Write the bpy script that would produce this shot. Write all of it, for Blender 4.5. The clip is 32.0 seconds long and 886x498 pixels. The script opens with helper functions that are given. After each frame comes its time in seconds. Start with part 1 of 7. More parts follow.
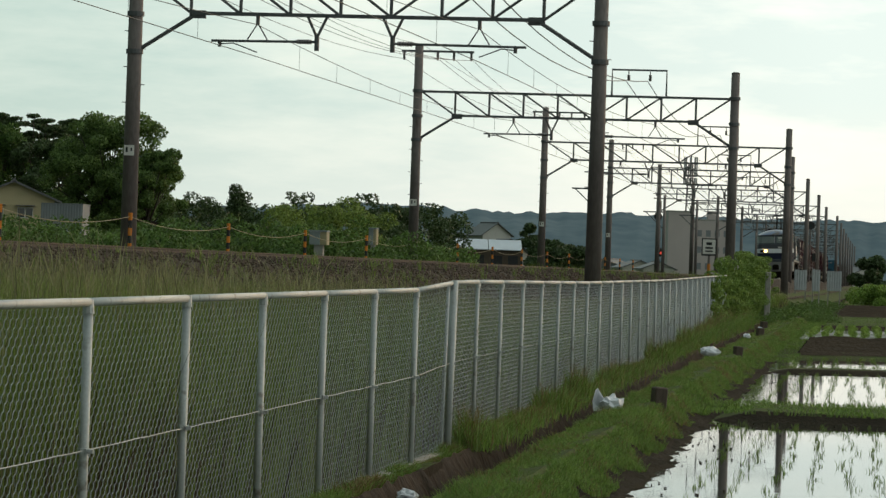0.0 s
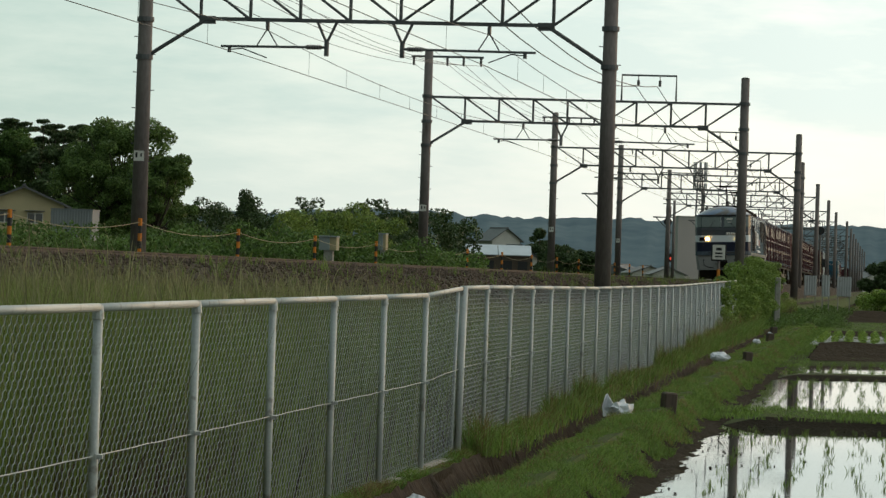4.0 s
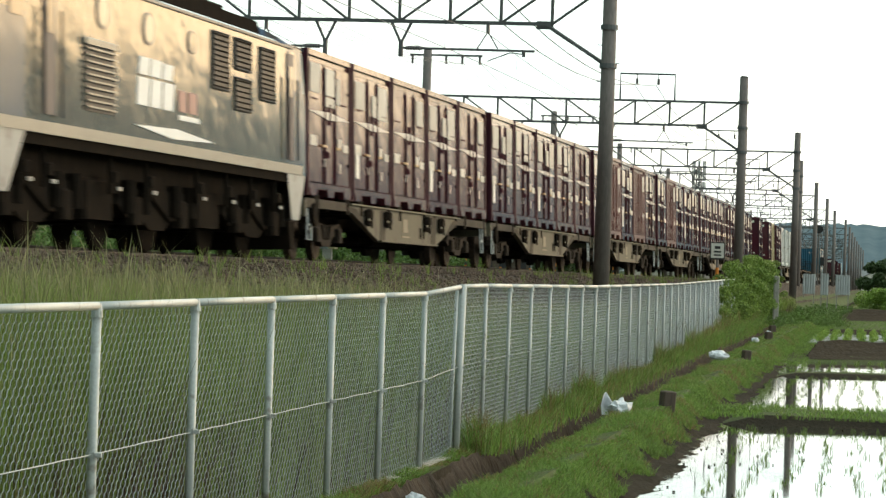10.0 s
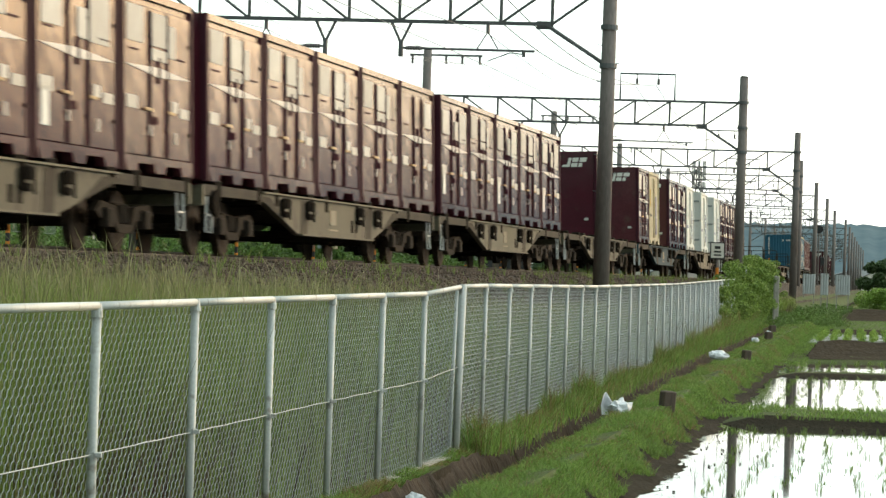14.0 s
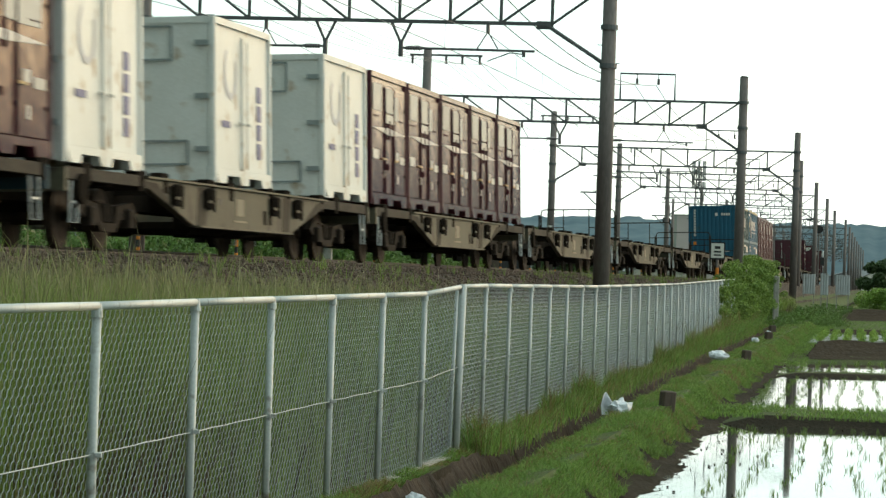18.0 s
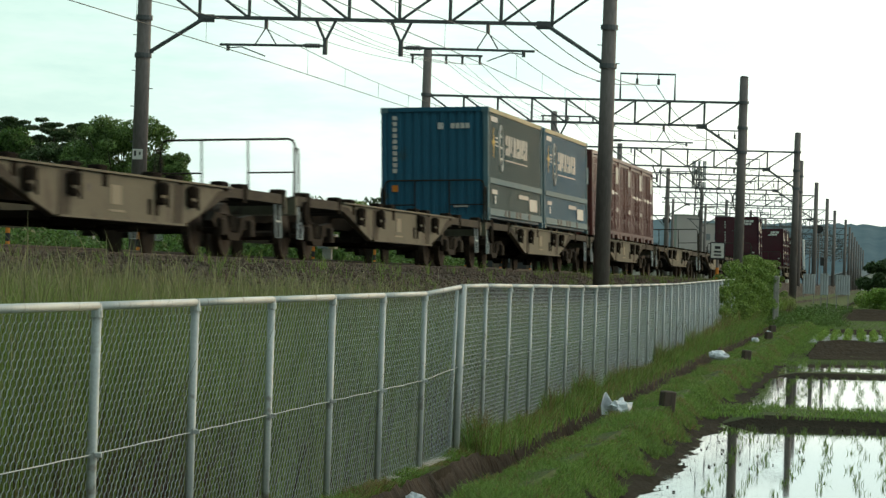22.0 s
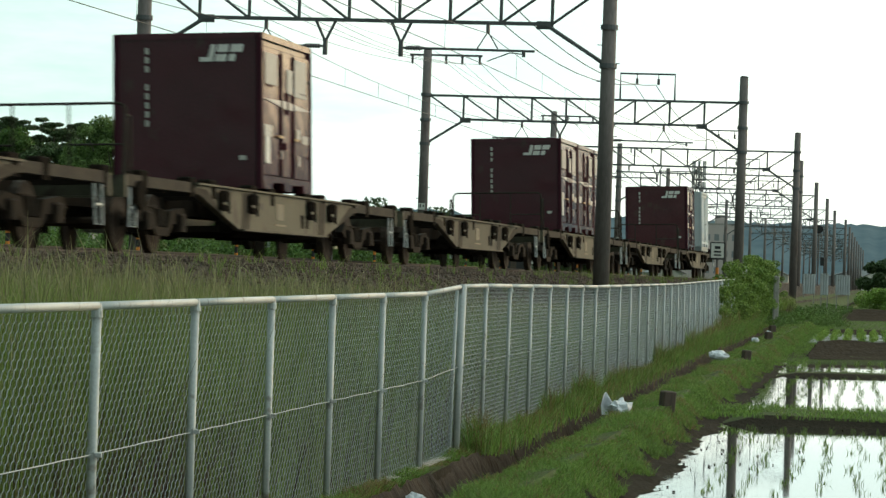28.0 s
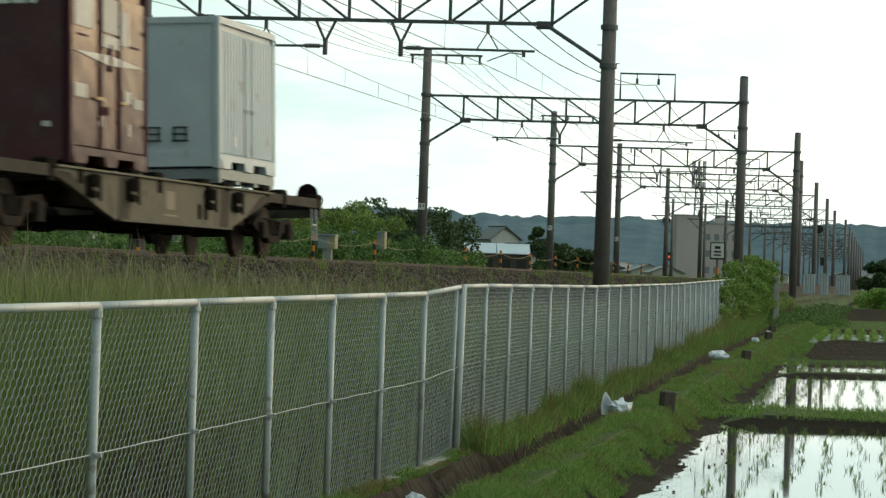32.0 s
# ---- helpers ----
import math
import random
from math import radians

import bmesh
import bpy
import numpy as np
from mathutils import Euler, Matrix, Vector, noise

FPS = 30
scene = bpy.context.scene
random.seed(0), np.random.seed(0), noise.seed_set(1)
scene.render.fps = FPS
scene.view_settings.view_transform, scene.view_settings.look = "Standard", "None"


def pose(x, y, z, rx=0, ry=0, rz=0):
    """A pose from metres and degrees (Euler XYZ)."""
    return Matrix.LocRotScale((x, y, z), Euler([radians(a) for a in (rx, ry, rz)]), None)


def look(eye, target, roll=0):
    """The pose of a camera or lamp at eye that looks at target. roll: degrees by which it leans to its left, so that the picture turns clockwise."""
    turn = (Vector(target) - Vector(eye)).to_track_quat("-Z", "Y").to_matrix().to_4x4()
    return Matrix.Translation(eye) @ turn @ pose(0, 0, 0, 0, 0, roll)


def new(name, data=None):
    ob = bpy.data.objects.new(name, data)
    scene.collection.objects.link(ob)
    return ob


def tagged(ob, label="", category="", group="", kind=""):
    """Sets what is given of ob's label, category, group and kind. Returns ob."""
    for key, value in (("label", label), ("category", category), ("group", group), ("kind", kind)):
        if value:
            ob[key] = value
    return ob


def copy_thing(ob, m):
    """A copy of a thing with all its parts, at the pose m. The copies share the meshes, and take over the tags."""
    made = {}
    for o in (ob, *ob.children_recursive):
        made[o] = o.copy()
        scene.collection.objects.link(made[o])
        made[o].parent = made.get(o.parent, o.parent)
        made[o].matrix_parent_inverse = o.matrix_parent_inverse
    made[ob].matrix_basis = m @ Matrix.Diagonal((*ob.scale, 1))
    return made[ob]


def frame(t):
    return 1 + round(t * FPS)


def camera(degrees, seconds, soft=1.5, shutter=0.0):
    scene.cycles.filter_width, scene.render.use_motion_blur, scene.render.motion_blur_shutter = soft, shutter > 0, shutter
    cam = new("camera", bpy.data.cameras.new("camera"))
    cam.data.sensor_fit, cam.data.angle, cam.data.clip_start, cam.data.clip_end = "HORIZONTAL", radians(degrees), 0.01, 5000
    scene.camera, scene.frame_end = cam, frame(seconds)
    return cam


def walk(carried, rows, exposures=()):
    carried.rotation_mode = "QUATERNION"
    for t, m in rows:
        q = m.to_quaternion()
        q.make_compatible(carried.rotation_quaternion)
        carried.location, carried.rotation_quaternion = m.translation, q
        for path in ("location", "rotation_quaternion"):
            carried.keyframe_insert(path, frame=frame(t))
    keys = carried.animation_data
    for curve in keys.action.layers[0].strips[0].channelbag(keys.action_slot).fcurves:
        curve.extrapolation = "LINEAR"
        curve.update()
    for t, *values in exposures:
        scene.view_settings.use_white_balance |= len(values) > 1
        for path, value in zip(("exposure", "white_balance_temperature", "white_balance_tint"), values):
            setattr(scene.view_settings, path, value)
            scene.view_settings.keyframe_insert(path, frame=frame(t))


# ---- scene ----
from mathutils import Quaternion

# ---- the camera: on a tripod, nudged while it is being set, then still ----
EYE = (0.0, 0.0, -0.122)
PITCH, ROLL, FOCAL = 0.42151, 1.9268, 5807.0
cam = camera(2 * math.degrees(math.atan(784 / FOCAL)), 32.0, soft=1.4, shutter=0.36)


def aim(dx, dy):
    """The tripod head turned by small shifts of the picture, right and down."""
    return pose(*EYE, 90 + PITCH + math.degrees(dy / FOCAL), 0, math.degrees(dx / FOCAL)) @ pose(0, 0, 0, 0, 0, ROLL)


NUDGES = [(0.0, -15, -6.3), (0.5, -8.6, -3.8), (1.0, -3.0, -6.3), (1.5, -1.8, -4.5), (2.0, 8.6, -4.6), (2.5, 15.4, -4.3),
          (3.0, 9.6, 5.6), (3.5, 4.6, 4.8), (4.5, 1.5, 0.5), (5.5, 0.2, -1.0), (6.0, 0, 0), (10.7, 0, 0), (11.0, 0.4, 3.0),
          (11.3, 0, 0), (11.6, 0, 0), (32.0, 0, 0)]
walk(cam, [(t, aim(dx, dy)) for t, dx, dy in NUDGES],
     [(0.0, -0.14, 6450, 8), (7.0, -0.12, 6450, 8), (8.0, 0.08, 6400, 5), (9.0, 0.50, 6200, 0), (10.0, 0.82, 6400, 5), (10.7, 1.00, 6450, 7), (14.0, 1.00, 6400, 6), (17.5, 0.70, 6200, 1), (19.0, 0.38, 6150, 0),
      (20.0, 0.04, 6150, 0), (21.5, 0.12, 6150, 0), (23.0, 0.52, 6150, 0), (24.2, 0.55, 6150, 0), (25.0, 0.20, 6150, 0), (26.0, 0.20, 6150, 0), (28.0, 0.36, 6150, 0), (30.0, 0.36, 6150, 0), (32.0, 0.20, 6150, 0)])

# ---- world and sun: a thin evening overcast, brighter towards the sun ----
SUN_ELEVATION, SUN_AZIMUTH = 8.0, 46.0      # degrees, the azimuth from +y towards +x
world = bpy.data.worlds.new("sky")
scene.world = world
world.use_nodes = True
wn, wl = world.node_tree.nodes, world.node_tree.links
wn.clear()
w_out, w_bg = wn.new("ShaderNodeOutputWorld"), wn.new("ShaderNodeBackground")
w_sky = wn.new("ShaderNodeTexSky")
w_sky.sky_type, w_sky.sun_disc = "NISHITA", False
w_sky.sun_elevation, w_sky.sun_rotation = radians(SUN_ELEVATION), radians(SUN_AZIMUTH)
w_sky.dust_density, w_sky.air_density = 2.0, 1.0
w_co, w_sep = wn.new("ShaderNodeTexCoord"), wn.new("ShaderNodeSeparateXYZ")
w_map, w_noise, w_ramp = wn.new("ShaderNodeMapping"), wn.new("ShaderNodeTexNoise"), wn.new("ShaderNodeValToRGB")
w_map.inputs["Scale"].default_value = (3.6, 3.6, 17.0)
w_map.inputs["Rotation"].default_value = (0, radians(-9), 0)
w_noise.inputs["Scale"].default_value, w_noise.inputs["Detail"].default_value, w_noise.inputs["Roughness"].default_value = 2.6, 6.0, 0.62
w_ramp.color_ramp.elements[0].position, w_ramp.color_ramp.elements[1].position = 0.42, 0.64
w_ramp.color_ramp.elements[0].color, w_ramp.color_ramp.elements[1].color = (0, 0, 0, 1), (1, 1, 1, 1)
w_side = wn.new("ShaderNodeMapRange")
w_side.inputs["From Min"].default_value, w_side.inputs["From Max"].default_value = -0.22, 0.12
w_veil, w_cloud, w_mix = wn.new("ShaderNodeMixRGB"), wn.new("ShaderNodeMixRGB"), wn.new("ShaderNodeMixRGB")
w_veil.inputs[1].default_value, w_veil.inputs[2].default_value = (0.44, 0.615, 0.555, 1), (0.86, 0.98, 0.95, 1)
w_cloud.inputs[1].default_value, w_cloud.inputs[2].default_value = (0.54, 0.70, 0.64, 1), (1.18, 1.19, 1.09, 1)
# a cream haze low over the horizon, stronger on the sun's side
w_low, w_haze, w_cream = wn.new("ShaderNodeMapRange"), wn.new("ShaderNodeMath"), wn.new("ShaderNodeMixRGB")
w_low.inputs["From Min"].default_value, w_low.inputs["From Max"].default_value = 0.055, 0.005
w_haze.operation = "MULTIPLY"
w_cream.inputs[2].default_value = (1.03, 1.02, 0.93, 1)
# the overcast is darker away from the sun and warm and bright round it
w_dot, w_fall, w_glow = wn.new("ShaderNodeVectorMath"), wn.new("ShaderNodeMapRange"), wn.new("ShaderNodeMapRange")
w_dot.operation = "DOT_PRODUCT"
w_dot.inputs[1].default_value = (math.sin(radians(SUN_AZIMUTH)) * math.cos(radians(SUN_ELEVATION)), math.cos(radians(SUN_AZIMUTH)) * math.cos(radians(SUN_ELEVATION)), math.sin(radians(SUN_ELEVATION)))
w_fall.inputs["From Min"].default_value, w_fall.inputs["From Max"].default_value = -0.9, 0.60
w_fall.inputs["To Min"].default_value, w_fall.inputs["To Max"].default_value = 0.24, 1.0
w_glow.inputs["From Min"].default_value, w_glow.inputs["From Max"].default_value = 0.82, 0.965
w_shade, w_warm = wn.new("ShaderNodeMixRGB"), wn.new("ShaderNodeMixRGB")
w_shade.blend_type = "MULTIPLY"
w_shade.inputs[0].default_value = 1.0
w_warm.inputs[2].default_value = (2.3, 1.45, 0.74, 1)
w_gain = wn.new("ShaderNodeMixRGB")
w_gain.blend_type = "ADD"
w_gain.inputs[0].default_value = 0.015
w_bg.inputs["Strength"].default_value = 1.0
for a, b in ((w_co.outputs["Generated"], w_sep.inputs[0]), (w_co.outputs["Generated"], w_map.inputs[0]), (w_map.outputs[0], w_noise.inputs["Vector"]),
             (w_noise.outputs["Fac"], w_ramp.inputs[0]), (w_sep.outputs["X"], w_side.inputs["Value"]), (w_side.outputs[0], w_veil.inputs[0]),
             (w_side.outputs[0], w_cloud.inputs[0]), (w_ramp.outputs[0], w_mix.inputs[0]), (w_veil.outputs[0], w_mix.inputs[1]),
             (w_cloud.outputs[0], w_mix.inputs[2]), (w_co.outputs["Generated"], w_dot.inputs[0]), (w_dot.outputs["Value"], w_fall.inputs["Value"]), (w_dot.outputs["Value"], w_glow.inputs["Value"]),
             (w_sep.outputs["Z"], w_low.inputs["Value"]), (w_low.outputs[0], w_haze.inputs[0]), (w_side.outputs[0], w_haze.inputs[1]), (w_haze.outputs[0], w_cream.inputs[0]), (w_mix.outputs[0], w_cream.inputs[1]), (w_cream.outputs[0], w_shade.inputs[1]), (w_fall.outputs[0], w_shade.inputs[2]), (w_shade.outputs[0], w_warm.inputs[1]), (w_glow.outputs[0], w_warm.inputs[0]), (w_warm.outputs[0], w_gain.inputs[1]), (w_sky.outputs[0], w_gain.inputs[2]),
             (w_gain.outputs[0], w_bg.inputs["Color"]), (w_bg.outputs[0], w_out.inputs[0])):
    wl.new(a, b)

sun_data = bpy.data.lights.new("sun", "SUN")
sun_data.energy, sun_data.angle, sun_data.color = 0.5, radians(10), (1.0, 0.82, 0.62)
sun = new("sun", sun_data)
_az, _el = radians(SUN_AZIMUTH), radians(SUN_ELEVATION)
sun.matrix_world = look((80, 40, 60), Vector((80, 40, 60)) - Vector((math.sin(_az) * math.cos(_el), math.cos(_az) * math.cos(_el), math.sin(_el))))


# ---- materials ----
def mat(name, color, color2=None, rough=0.7, metal=0.0, scale=3.0, fine=40.0, bump=0.2, dist=0.01, mix=0.5, stretch=(1, 1, 1), island=0.0, per_object=0.0, spec=0.5, grime=None, grime_at=0.6, dent=0.0, dent_scale=1.3):
    """A surface with broad stains (scale) and fine grain (fine), two colours mixed by both, and fine relief."""
    m = bpy.data.materials.new(name)
    m.use_nodes = True
    n, l = m.node_tree.nodes, m.node_tree.links
    b = n["Principled BSDF"]
    b.inputs["Roughness"].default_value, b.inputs["Metallic"].default_value = rough, metal
    b.inputs["Specular IOR Level"].default_value = spec
    co, mp = n.new("ShaderNodeTexCoord"), n.new("ShaderNodeMapping")
    mp.inputs["Scale"].default_value = stretch
    l.new(co.outputs["Object"], mp.inputs[0])
    big, small = n.new("ShaderNodeTexNoise"), n.new("ShaderNodeTexNoise")
    big.inputs["Scale"].default_value, big.inputs["Detail"].default_value = scale, 5
    small.inputs["Scale"].default_value, small.inputs["Detail"].default_value = fine, 3
    l.new(mp.outputs[0], big.inputs["Vector"])
    l.new(mp.outputs[0], small.inputs["Vector"])
    add = n.new("ShaderNodeMath")
    add.operation = "ADD"
    l.new(big.outputs["Fac"], add.inputs[0])
    l.new(small.outputs["Fac"], add.inputs[1])
    rng = n.new("ShaderNodeMapRange")
    rng.inputs["From Min"].default_value, rng.inputs["From Max"].default_value = 0.7, 1.3
    rng.inputs["To Min"].default_value, rng.inputs["To Max"].default_value = 0.5 - mix, 0.5 + mix
    l.new(add.outputs[0], rng.inputs["Value"])
    mx = n.new("ShaderNodeMixRGB")
    color2 = color2 or tuple(c * 0.65 for c in color)
    mx.inputs[1].default_value, mx.inputs[2].default_value = (*color, 1), (*color2, 1)
    l.new(rng.outputs[0], mx.inputs[0])
    last = mx.outputs[0]
    if grime:
        gn, gr, gm = n.new("ShaderNodeTexNoise"), n.new("ShaderNodeMapRange"), n.new("ShaderNodeMixRGB")
        gn.inputs["Scale"].default_value, gn.inputs["Detail"].default_value = scale * 2.3, 8
        gr.inputs["From Min"].default_value, gr.inputs["From Max"].default_value = grime_at, grime_at + 0.12
        l.new(mp.outputs[0], gn.inputs["Vector"])
        l.new(gn.outputs["Fac"], gr.inputs["Value"])
        l.new(gr.outputs[0], gm.inputs[0])
        l.new(last, gm.inputs[1])
        gm.inputs[2].default_value = (*grime, 1)
        last = gm.outputs[0]
    if island or per_object:
        hs, vr = n.new("ShaderNodeHueSaturation"), n.new("ShaderNodeMapRange")
        amount = island or per_object
        if island:
            src = n.new("ShaderNodeNewGeometry").outputs["Random Per Island"]
        else:
            src = n.new("ShaderNodeObjectInfo").outputs["Random"]
        vr.inputs["To Min"].default_value, vr.inputs["To Max"].default_value = 1 - amount, 1 + amount
        l.new(src, vr.inputs["Value"])
        l.new(vr.outputs[0], hs.inputs["Value"])
        l.new(last, hs.inputs["Color"])
        last = hs.outputs[0]
    l.new(last, b.inputs["Base Color"])
    if bump:
        bp = n.new("ShaderNodeBump")
        bp.inputs["Strength"].default_value, bp.inputs["Distance"].default_value = bump, dist
        l.new(add.outputs[0], bp.inputs["Height"])
        l.new(bp.outputs[0], b.inputs["Normal"])
        if dent:
            # sheet metal that is not quite flat
            dn, db = n.new("ShaderNodeTexNoise"), n.new("ShaderNodeBump")
            dn.inputs["Scale"].default_value, dn.inputs["Detail"].default_value = dent_scale, 2
            db.inputs["Strength"].default_value, db.inputs["Distance"].default_value = 1.0, dent
            l.new(co.outputs["Object"], dn.inputs["Vector"])
            l.new(dn.outputs["Fac"], db.inputs["Height"])
            l.new(db.outputs[0], bp.inputs["Normal"])
    return m


def leafy(name, color, color2, scale=0.6, island=0.45, through_light=0.35):
    """Leaves and blades: two greens by broad patches, each leaf a little different, some light passing through."""
    m = mat(name, color, color2, rough=0.55, scale=scale, fine=scale * 8, bump=0, island=island, spec=0.25)
    n, l = m.node_tree.nodes, m.node_tree.links
    b, out = n["Principled BSDF"], n["Material Output"]
    tr, ms = n.new("ShaderNodeBsdfTranslucent"), n.new("ShaderNodeMixShader")
    ms.inputs[0].default_value = through_light
    l.new(b.inputs["Base Color"].links[0].from_socket, tr.inputs["Color"])
    l.new(b.outputs[0], ms.inputs[1])
    l.new(tr.outputs[0], ms.inputs[2])
    l.new(ms.outputs[0], out.inputs["Surface"])
    return m


def glow(name, color, strength):
    m = bpy.data.materials.new(name)
    m.use_nodes = True
    b = m.node_tree.nodes["Principled BSDF"]
    b.inputs["Base Color"].default_value = (*color, 1)
    b.inputs["Emission Color"].default_value, b.inputs["Emission Strength"].default_value = (*color, 1), strength
    return m


def water_mat(name):
    m = mat(name, (0.030, 0.032, 0.022), (0.05, 0.045, 0.03), rough=0.03, scale=0.5, fine=4, bump=0.02, dist=0.02, spec=0.55)
    m.node_tree.nodes["Principled BSDF"].inputs["IOR"].default_value = 1.33
    return m


GRASS_SOIL = mat("grass_soil", (0.062, 0.098, 0.025), (0.065, 0.070, 0.033), rough=0.95, scale=0.8, fine=14, bump=0.6, dist=0.05, spec=0.1)
MUD = mat("paddy_mud", (0.034, 0.028, 0.019), (0.018, 0.015, 0.011), rough=0.95, spec=0.06, scale=2.2, fine=22, bump=0.8, dist=0.03)
FIELD = mat("field_green", (0.060, 0.085, 0.025), (0.045, 0.06, 0.02), rough=0.95, scale=0.02, fine=0.6, bump=0.3, dist=0.1, spec=0.1)
BALLAST = mat("ballast_bed", (0.072, 0.053, 0.041), (0.038, 0.029, 0.023), rough=0.95, scale=1.2, fine=26, bump=1.0, dist=0.06, spec=0.2)
STONE = mat("ballast_stone", (0.118, 0.088, 0.067), (0.058, 0.043, 0.034), rough=0.9, scale=1.5, fine=30, bump=0.3, island=0.5, spec=0.2)
RAIL = mat("rail_steel", (0.060, 0.045, 0.036), (0.04, 0.03, 0.025), rough=0.7, metal=0.2, scale=4)
SLEEPER = mat("sleeper_concrete", (0.270, 0.252, 0.225), (0.162, 0.135, 0.117), rough=0.9, scale=3, island=0.2)
POLE = mat("pole_steel", (0.190, 0.166, 0.156), (0.118, 0.101, 0.095), rough=0.75, scale=1.0, fine=20, stretch=(1, 1, 0.25), bump=0.15, grime=(0.09, 0.07, 0.06), grime_at=0.6)
TRUSS = mat("truss_steel", (0.135, 0.142, 0.145), (0.09, 0.094, 0.097), rough=0.6, metal=0.3, scale=2)
GALV = mat("galvanised", (0.47, 0.50, 0.495), (0.365, 0.39, 0.39), rough=0.5, metal=0.12, scale=5, fine=60, grime=(0.19, 0.175, 0.15), grime_at=0.60)
WIRE = mat("mesh_wire", (0.40, 0.425, 0.435), (0.29, 0.31, 0.315), rough=0.5, metal=0.3, scale=2)
CABLE = mat("line_wire", (0.07, 0.075, 0.075), rough=0.5, metal=0.4, scale=1, bump=0)
INSUL = mat("insulator", (0.16, 0.15, 0.15), rough=0.3, scale=5)
CONCRETE = mat("concrete", (0.36, 0.35, 0.32), (0.24, 0.23, 0.21), rough=0.9, scale=2, fine=30, grime=(0.12, 0.11, 0.09))
ORANGE = mat("orange_paint", (0.72, 0.25, 0.035), (0.5, 0.17, 0.03), rough=0.75, spec=0.2, scale=6)
BLACK = mat("black_paint", (0.018, 0.018, 0.02), rough=0.6, scale=6)
WHITE = mat("white_paint", (0.75, 0.74, 0.70), (0.6, 0.58, 0.53), rough=0.6, scale=3)
DIRT = mat("field_dirt", (0.050, 0.039, 0.027), (0.028, 0.022, 0.016), rough=0.95, spec=0.08, scale=0.9, fine=9, bump=0.8, dist=0.05)
# overhang shade on the ditch wall is darkened into both clay tones
CLAY = mat("ditch_clay_shaded", (0.034, 0.025, 0.017), (0.010, 0.008, 0.006), rough=0.9, spec=0.15, scale=2.5, fine=20, stretch=(1, 1, 0.3), bump=0.8, dist=0.03, mix=0.7)
FILM = mat("mulch_film", (0.34, 0.36, 0.36), (0.20, 0.21, 0.20), spec=0.3, rough=0.5, scale=2)
WATER = water_mat("paddy_water")
BARK = mat("bark", (0.07, 0.055, 0.04), (0.04, 0.032, 0.026), rough=0.95, scale=3, stretch=(1, 1, 0.2), bump=0.8, dist=0.03)
LEAF = leafy("camphor_leaf", (0.150, 0.225, 0.060), (0.090, 0.145, 0.042), island=0.55)
LEAF_DARK = leafy("pine_leaf", (0.048, 0.080, 0.030), (0.066, 0.100, 0.034), through_light=0.15)
LEAF_MID = leafy("shrub_leaf", (0.112, 0.190, 0.046), (0.066, 0.118, 0.030), island=0.55)
LEAF_FRESH = leafy("vine_leaf", (0.24, 0.35, 0.07), (0.16, 0.26, 0.05))
LEAF_VINE = leafy("vine_leaf_mixed", (0.203, 0.298, 0.069), (0.129, 0.203, 0.043), island=0.6)
GRASS_DRY = leafy("tall_grass_blade", (0.195, 0.265, 0.060), (0.125, 0.185, 0.044), island=0.45)
SEED = leafy("grass_seed_head", (0.247, 0.247, 0.128), (0.195, 0.188, 0.099), island=0.5)
GRASS_SERE = leafy("sere_grass_blade", (0.235, 0.190, 0.085), (0.16, 0.125, 0.06), island=0.4)
DEAD = leafy("dead_stalk", (0.105, 0.078, 0.058), (0.060, 0.044, 0.036), island=0.4, through_light=0.2)
GRASS = leafy("low_grass_blade", (0.175, 0.285, 0.062), (0.105, 0.180, 0.040), island=0.5)
RICE = leafy("rice_blade", (0.169, 0.260, 0.058), (0.117, 0.195, 0.039), island=0.3)
# distance haze is put into the wood's bluish base colours
HILL = mat("far_wood_hazed", (0.105, 0.148, 0.178), (0.150, 0.195, 0.220), rough=1.0, scale=0.016, fine=0.05, mix=0.6, bump=0, spec=0.0)

RED = mat("container_maroon", (0.066, 0.012, 0.022), (0.047, 0.010, 0.017), rough=0.18, spec=0.6, scale=1.1, fine=22, bump=0.02, per_object=0.12, grime=(0.056, 0.028, 0.025), grime_at=0.62, dent=0.018)
RED_POST = mat("container_post_maroon", (0.050, 0.013, 0.022), (0.036, 0.011, 0.017), rough=0.65, spec=0.1, scale=1.5, fine=20, bump=0.05)
RED_FADED = mat("container_faded_maroon", (0.078, 0.020, 0.025), (0.053, 0.014, 0.019), rough=0.22, spec=0.6, scale=0.9, fine=18, bump=0.02, per_object=0.12, grime=(0.068, 0.036, 0.030), grime_at=0.58, dent=0.022)
RED_RIB = mat("container_brown_red", (0.122, 0.028, 0.020), (0.084, 0.020, 0.015), rough=0.28, spec=0.5, scale=1.1, fine=22, bump=0.03, grime=(0.09, 0.045, 0.036), grime_at=0.6, dent=0.01)
RED_DARK = mat("container_dark_joint", (0.014, 0.006, 0.008), rough=0.85, spec=0.05, scale=4)
PATCH = mat("faded_white_sheet", (0.56, 0.54, 0.49), (0.43, 0.39, 0.35), rough=0.6, scale=3, per_object=0.15)
STRIPE = mat("white_stripe", (0.612, 0.586, 0.552), (0.510, 0.459, 0.425), rough=0.5, scale=3)
CREAM = mat("container_cream", (0.400, 0.350, 0.205), (0.310, 0.262, 0.155), rough=0.35, scale=1.2, grime=(0.23, 0.165, 0.09), grime_at=0.57, dent=0.015)
RWHITE = mat("container_white", (0.66, 0.675, 0.655), (0.54, 0.55, 0.52), rough=0.4, scale=1.2, grime=(0.34, 0.25, 0.15), grime_at=0.60, dent=0.01)
BLUE = mat("container_blue", (0.026, 0.108, 0.172), (0.020, 0.084, 0.135), rough=0.5, spec=0.22, scale=1.0, grime=(0.04, 0.08, 0.09), grime_at=0.62, dent=0.01)
